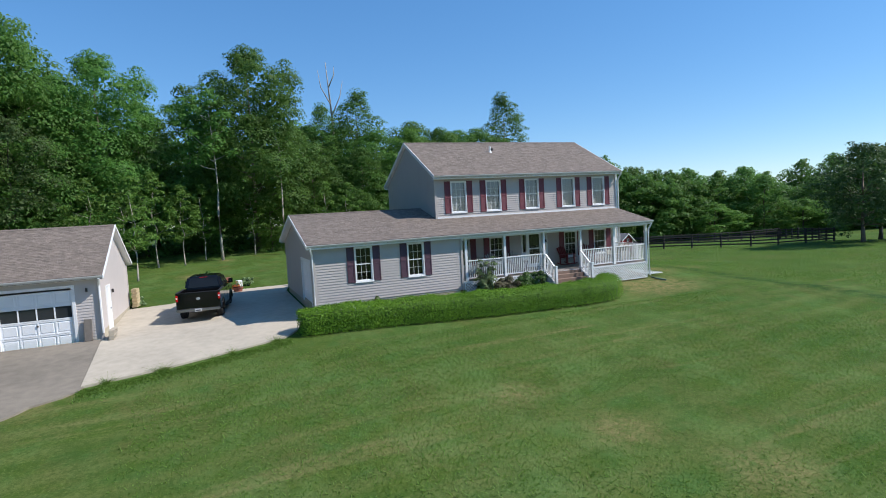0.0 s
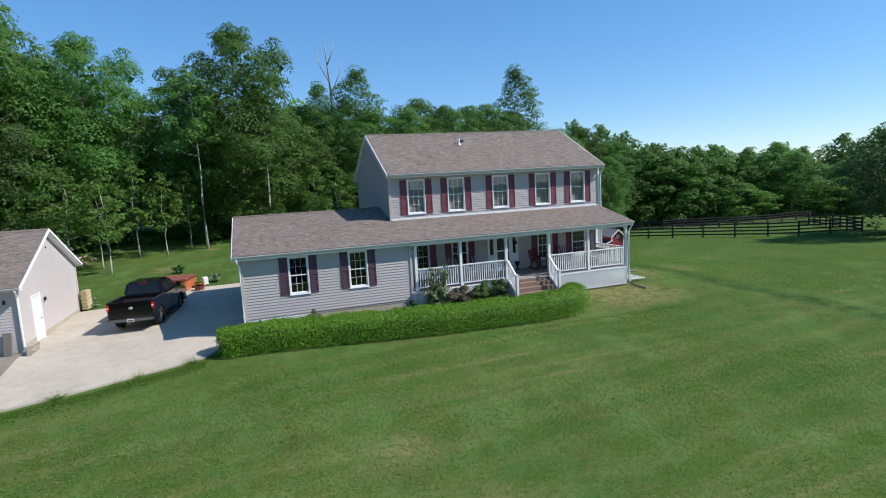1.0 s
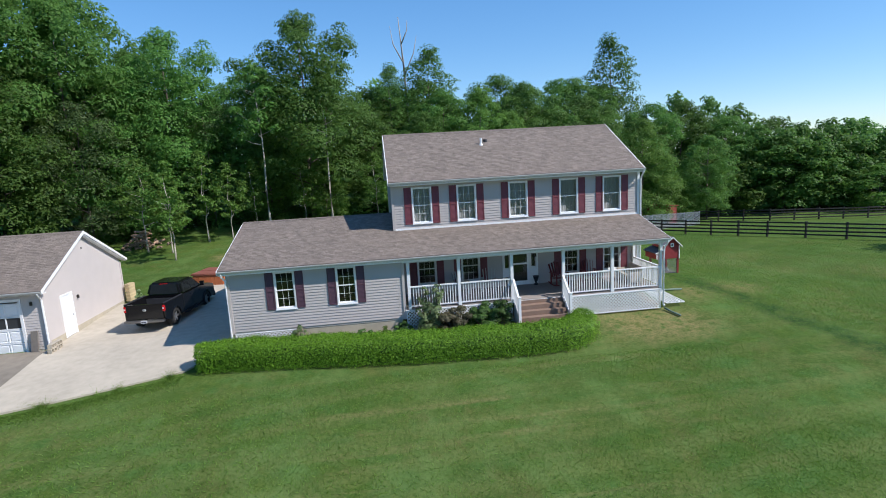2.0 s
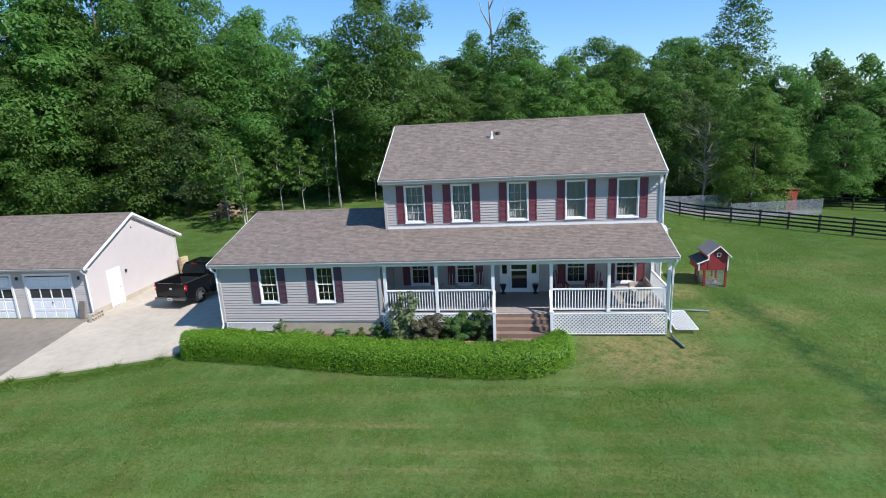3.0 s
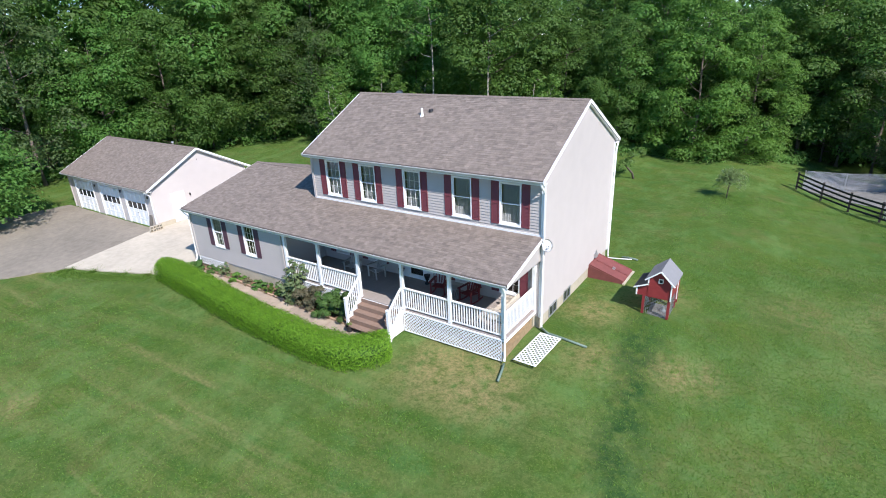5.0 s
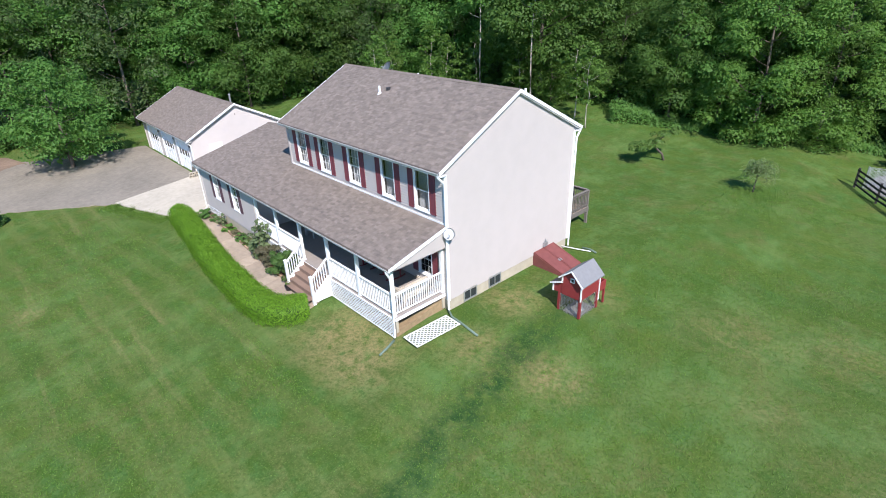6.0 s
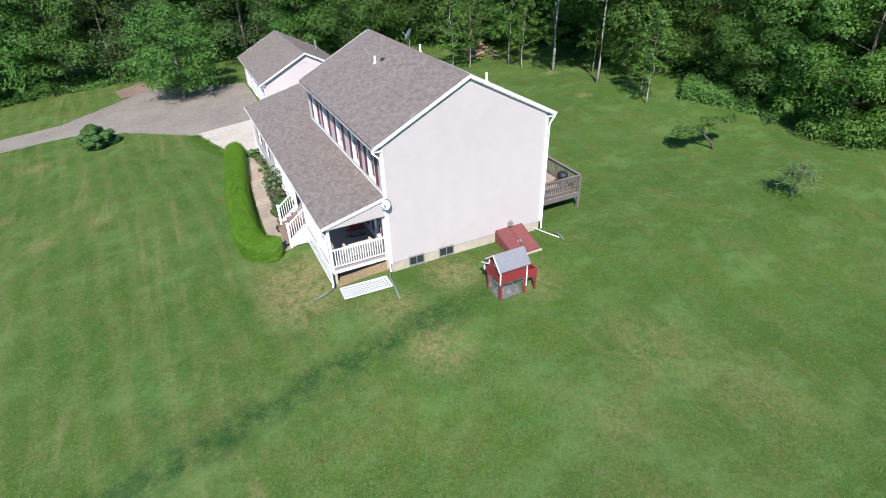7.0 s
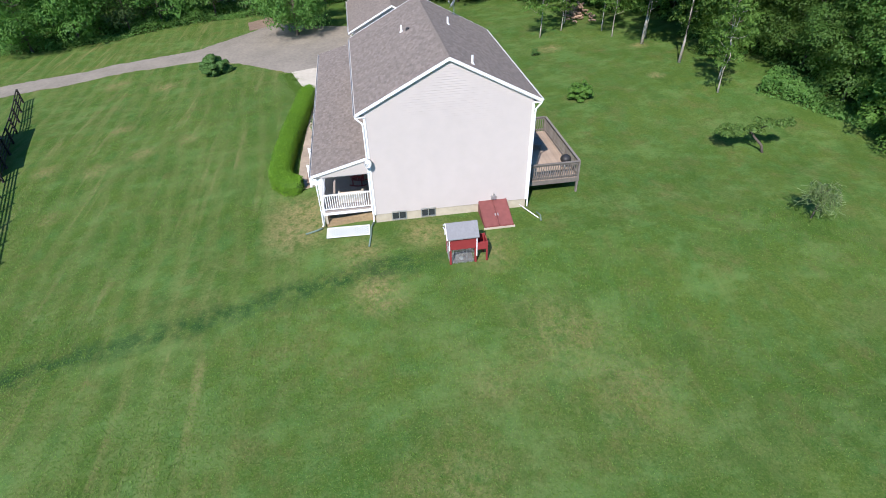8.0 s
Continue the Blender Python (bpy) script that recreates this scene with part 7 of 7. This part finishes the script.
for a in (0, 120, 240):
    bm = bmesh.new()
    rod(bm, (0.05 * math.cos(radians(a)), 0.05 * math.sin(radians(a)), 0.46), (0.18 * math.cos(radians(a)), 0.18 * math.sin(radians(a)), 0), 0.015)
    part("leg", bm, CHAIR_WHITE, t)
settee = thing("settee", pose(-1.05, -1.2, FLOOR1, 0, 0, 90), "beige wicker settee on the porch", "settee")
bm = bmesh.new()
box(bm, -0.65, -0.35, 0.12, 0.65, 0.35, 0.4)
bevel(bm, 0.05, 2)
part("seat", bm, WICKER, settee)
bm = bmesh.new()
box(bm, -0.65, -0.4, 0.3, 0.65, -0.28, 0.85)
bevel(bm, 0.05, 2)
part("backrest", bm, WICKER, settee)
for s in (-1, 1):
    bm = bmesh.new()
    box(bm, s * 0.65 - 0.06, -0.38, 0.1, s * 0.65 + 0.06, 0.35, 0.6)
    bevel(bm, 0.04, 2)
    part("arm", bm, WICKER, settee)
    for y in (-0.3, 0.3):
        bm = bmesh.new()
        rod(bm, (s * 0.6, y, 0), (s * 0.6, y, 0.14), 0.03)
        part("leg", bm, WICKER, settee)

# soil under the porch, seen at its open end, and the lattice panel on the grass
bm = bmesh.new()
prism(bm, [(-2.7, -0.3), (-2.7, 0.05), (-1.8, 0.12), (-0.9, 0.3), (-0.02, 0.45), (-0.02, -0.3)], 0, -12.2, -0.3)
solid("soil_bank", bm, SOIL, "dry tan soil banked beneath the porch", "soil", kind="structure")
bm = bmesh.new()
box(bm, -0.3, -2.72, 0.05, -0.24, -2.6, FLOOR1 - 0.24)
box(bm, -0.3, -0.16, 0.05, -0.24, -0.02, FLOOR1 - 0.24)
part("pier", bm, BLOCK, house)
lattice("lattice_panel", 2.3, 0.92, pose(0.12, -2.68, ground_z(0.6, -1.5) + 0.1, 90, 0, 88), None, "loose white lattice panel lying on the grass", 0.19)

# ---- single trees and saplings ----
SHADE = tree("tree", "broad shade tree beside the garage", 9.0, 4.6, 2.1, 31, LEAF, BARK, 0.34, 42, 52, 0.2)
SHADE.matrix_basis = pose(-41.2, -6.6, ground_z(-41, -6.6))
ORCHARD_LEAF = leaf_material("orchard_leaves", (0.045, 0.095, 0.026), (0.08, 0.14, 0.042), 0.4)
lawn_tree = tree("tree", "round-crowned dark lawn tree near the paddock fence", 9.3, 4.5, 2.6, 36, ORCHARD_LEAF, BARK, 0.32, 44, 44, 0.19)
lawn_tree.matrix_basis = pose(31.7, 3.3, ground_z(31.7, 3.3), 0, 0, 40)
copy_thing(lawn_tree, pose(36.8, 4.6, ground_z(36.8, 4.6), 0, 0, 190))
LEAF_PALE = leaf_material("pale_leaves", (0.2, 0.32, 0.11), (0.32, 0.44, 0.19), 0.55)


def weeping_sapling(x, y, h, rr_, seed, label):
    """A thin stem with arching twigs hung with narrow leaves."""
    q = random.Random(seed)
    t = thing("sapling", pose(x, y, ground_z(x, y)), label, "tree")
    bm = bmesh.new()
    tube(bm, [(0, 0, -0.1), (0.05, 0, h * 0.4), (0.1, 0.05, h * 0.75)], [0.045, 0.035, 0.02], 6)
    cs, ns = [], []
    for k in range(30):
        a = k * 2.4
        z0, reach = h * q.uniform(0.35, 0.75), rr_ * q.uniform(0.6, 1.1)
        pts = []
        for j in range(9):
            f = j / 8
            pts.append((0.08 + reach * f * math.cos(a), reach * f * math.sin(a), z0 + h * 0.42 * math.sin(f * 2.2) - 0.35 * h * f * f))
        tube(bm, pts[::2], [0.007, 0.006, 0.005, 0.004, 0.003], 4)
        for p in pts[2:]:
            for _ in range(3):
                cs.append((p[0] + q.gauss(0, 0.07), p[1] + q.gauss(0, 0.07), p[2] - abs(q.gauss(0, 0.1))))
                ns.append((0.4 * math.cos(a), 0.4 * math.sin(a), 1.0))
    part("stem", bm, BARK, t)
    part("foliage", leaf_mesh("foliage", np.array(cs), np.array(ns), np.full(len(cs), 0.5), LEAF_PALE, seed, 0.1, 0.7), None, t)
    return t


weeping_sapling(3.9, 23.75, 2.15, 1.05, 33, "young weeping sapling on the rear lawn")
crook = thing("tree", pose(-3.2, 25.6, ground_z(-3.2, 25.6)), "crooked leaning fruit tree on the rear lawn", "tree")
bm = bmesh.new()
tube(bm, [(0, 0, -0.1), (-0.12, -0.2, 0.5), (-0.4, -0.7, 1.0), (-0.5, -0.9, 1.35)], [0.1, 0.085, 0.07, 0.06], 7)
BOUGHS = ([(-0.45, -0.8, 1.2), (-0.9, -1.7, 1.35), (-1.3, -2.5, 1.1)], [(-0.5, -0.9, 1.3), (-0.25, -0.3, 1.75), (0.1, 0.3, 2.0), (0.35, 0.8, 2.0)])
for bough in BOUGHS:
    tube(bm, bough, [0.055, 0.04, 0.03, 0.015][:len(bough)], 6)
part("trunk", bm, BARK, crook, smooth=True)
q = random.Random(34)
blobs = []
for bough in BOUGHS:
    for a, b in zip(bough, bough[1:]):
        for k in range(6):
            p = Vector(a).lerp(Vector(b), k / 6)
            blobs.append((p.x + q.gauss(0, 0.22), p.y + q.gauss(0, 0.22), p.z + q.uniform(-0.1, 0.25), q.uniform(0.2, 0.42), q.uniform(0.14, 0.26)))
for k in range(9):
    blobs.append((-1.0 + q.gauss(0, 0.35), -1.9 + q.gauss(0, 0.45), 1.25 + q.uniform(-0.2, 0.4), q.uniform(0.3, 0.5), q.uniform(0.2, 0.3)))
cs, ns, ss = clump_leaves(blobs, 900, 34, 0.14)
part("crown", leaf_mesh("crown", cs, ns, ss, RUSSET_LEAF, 34), None, crook)
# a leafless thicket tree between the crowns
bare = thing("dead_tree", pose(15.2, 39.6, ground_z(15.2, 39.6)), "grey leafless tree with a haze of twigs", "tree")
bm = bmesh.new()
tube(bm, [(0, 0, -0.2), (0.2, 0, 3), (0, 0.2, 6), (0.3, 0, 9.5)], [0.16, 0.13, 0.08, 0.02], 6)
for k in range(46):
    a, z, d = k * 2.4, 2.2 + 6.2 * q.random(), 1.2 + 2.0 * q.random()
    p = Vector((0.1, 0, z))
    e = p + Vector((d * math.cos(a), d * math.sin(a), 0.9 + q.random()))
    tube(bm, [p, p.lerp(e, 0.5) + Vector((0, 0, -0.15)), e], [0.045, 0.03, 0.012], 4)
    for _ in range(3):
        f = p.lerp(e, q.uniform(0.4, 0.95))
        rod(bm, f, f + Vector((q.gauss(0, 0.4), q.gauss(0, 0.4), q.uniform(0.3, 0.9))), 0.018, 0.006, 4)
part("trunk", bm, PALE_BARK, bare)
sheet("bare_soil", [(-50.5, -13.5), (-51.5, -10.5)], [(-46.5, -12.8), (-47.5, -9.5)], RED_SOIL, "patch of bare orange soil at the drive's end", "soil", 0.05, 8, 8, 0.8)
snag = thing("dead_tree", pose(-8.6, 44.5, ground_z(-8.6, 44.5)) @ Matrix.Diagonal((1, 1, 1.08, 1)), "bare dead snag rising above the woods", "tree")
bm = bmesh.new()
tube(bm, [(0, 0, -0.3), (0.2, 0, 9), (0.1, 0.1, 16), (-0.3, 0, 22.0)], [0.3, 0.22, 0.14, 0.04], 7)
for a, b, c in (((0.1, 0, 15.5), (1.4, 0.2, 18), (1.9, 0.3, 20)), ((0, 0, 17), (-1.1, 0, 19), (-1.4, 0, 21)), ((-0.1, 0, 19), (0.7, 0, 20.5), (0.8, 0, 21.6))):
    tube(bm, [a, b, c], [0.09, 0.06, 0.02], 5)
part("trunk", bm, PALE_BARK, snag, smooth=True)
# brush and cut wood at the wood's edge
rr = random.Random(91)
LOG = material("cut_wood", (0.3, 0.2, 0.14), 0.9, 0.3, 6, 0.5, 30, objects=0.4)
for k in range(60):
    bm = bmesh.new()
    a, d = rr.uniform(0, math.tau), rr.uniform(0.3, 0.9)
    tube(bm, [(-d / 2, 0, 0), (0, 0, rr.uniform(0, 0.1)), (d / 2, 0, 0)], [0.1, 0.1, 0.07], 6)
    x, y = -34.2 + rr.gauss(0, 0.75), 24.2 + rr.gauss(0, 0.6)
    solid("cut_log", bm, LOG, "cut log in a brush pile at the woods' edge", "log", pose(x, y, ground_z(x, y) + 0.08 + max(0, 1.6 - 0.8 * math.hypot(x + 34.2, y - 24.2)) * (k % 6) / 5, rr.uniform(-15, 15), rr.uniform(-20, 20), math.degrees(a)), "brush pile")


# ---- grass blades on the nearer lawn, and weeds along the drive ----
def blades(name, x, y, height, width, mat, seed, label, category):
    rr = np.random.RandomState(seed)
    n = len(x)
    z = np.array([ground_z(a, b) for a, b in zip(x, y)]) - 0.01
    a = rr.uniform(0, math.tau, n)
    h = height * rr.uniform(0.5, 1.4, n)
    w = width * rr.uniform(0.6, 1.4, n)
    lean = rr.normal(0, 1.15, (n, 2)) * h[:, None]
    base = np.stack([x, y, z], 1)
    d = np.stack([np.cos(a) * w, np.sin(a) * w, np.zeros(n)], 1)
    tip = base + np.stack([lean[:, 0], lean[:, 1], h], 1)
    v = np.stack([base - d, base + d, tip], 1).reshape(-1, 3)
    me = bpy.data.meshes.new(name)
    me.vertices.add(3 * n)
    me.vertices.foreach_set("co", v.astype(np.float32).ravel())
    me.loops.add(3 * n)
    me.loops.foreach_set("vertex_index", np.arange(3 * n, dtype=np.int32))
    me.polygons.add(n)
    me.polygons.foreach_set("loop_start", np.arange(0, 3 * n, 3, dtype=np.int32))
    me.update(calc_edges=True)
    me.materials.append(mat)
    return tagged(new(name, me), label, category, kind="stuff")


BLADE = leaf_material("grass_blades", (0.085, 0.19, 0.02), (0.17, 0.28, 0.055), 0.5)
rr = np.random.RandomState(404)
gx, gy = rr.uniform(-36, 40, 900000), rr.uniform(-26, 26, 900000)
keep = ((gy < -6.7) & ~((gx < -26.5) & (gy > -16 - (gx + 30) * 0.9))) | ((gx > 2.6) & (gy > -6.7)) & ~((gx < 5) & (gy > 3) & (gy < 6))
keep &= rr.uniform(0, 1, len(gx)) < np.clip(1.25 - np.hypot(gx - 2, (gy + 10) * 0.8) / 36, 0.3, 1)
blades("grass", gx[keep], gy[keep], 0.05, 0.015, BLADE, 405, "short green grass blades of the mown lawn", "grass")
# grass growing over the edge of the slab, and taller weeds in its joint
k = rr.uniform(0, 1, 9000)
ex = np.interp(k, [0, 0.5, 1], [-28.3, -24.8, -21.3]) + rr.normal(0, 0.05, 9000)
ey = np.interp(k, [0, 0.5, 1], [-6.72, -5.87, -4.87]) - np.abs(rr.normal(0, 0.4, 9000))
blades("grass", ex, ey, 0.075, 0.016, BLADE, 407, "longer unmown grass along the edge of the driveway", "grass")
k = rr.uniform(0, 1, 5000)
wx = np.interp(k, [0, 0.5, 1], [-28.3, -24.8, -21.3]) + rr.normal(0, 0.12, 5000)
wy = np.interp(k, [0, 0.5, 1], [-6.6, -5.75, -4.75]) + rr.normal(0, 0.12, 5000)
clump = np.sin(wx * 3.1) + np.sin(wx * 7.7) > 1.2
blades("weeds", wx[clump], wy[clump], 0.2, 0.008, BLADE, 406, "ragged weeds along the edge of the driveway", "weeds")
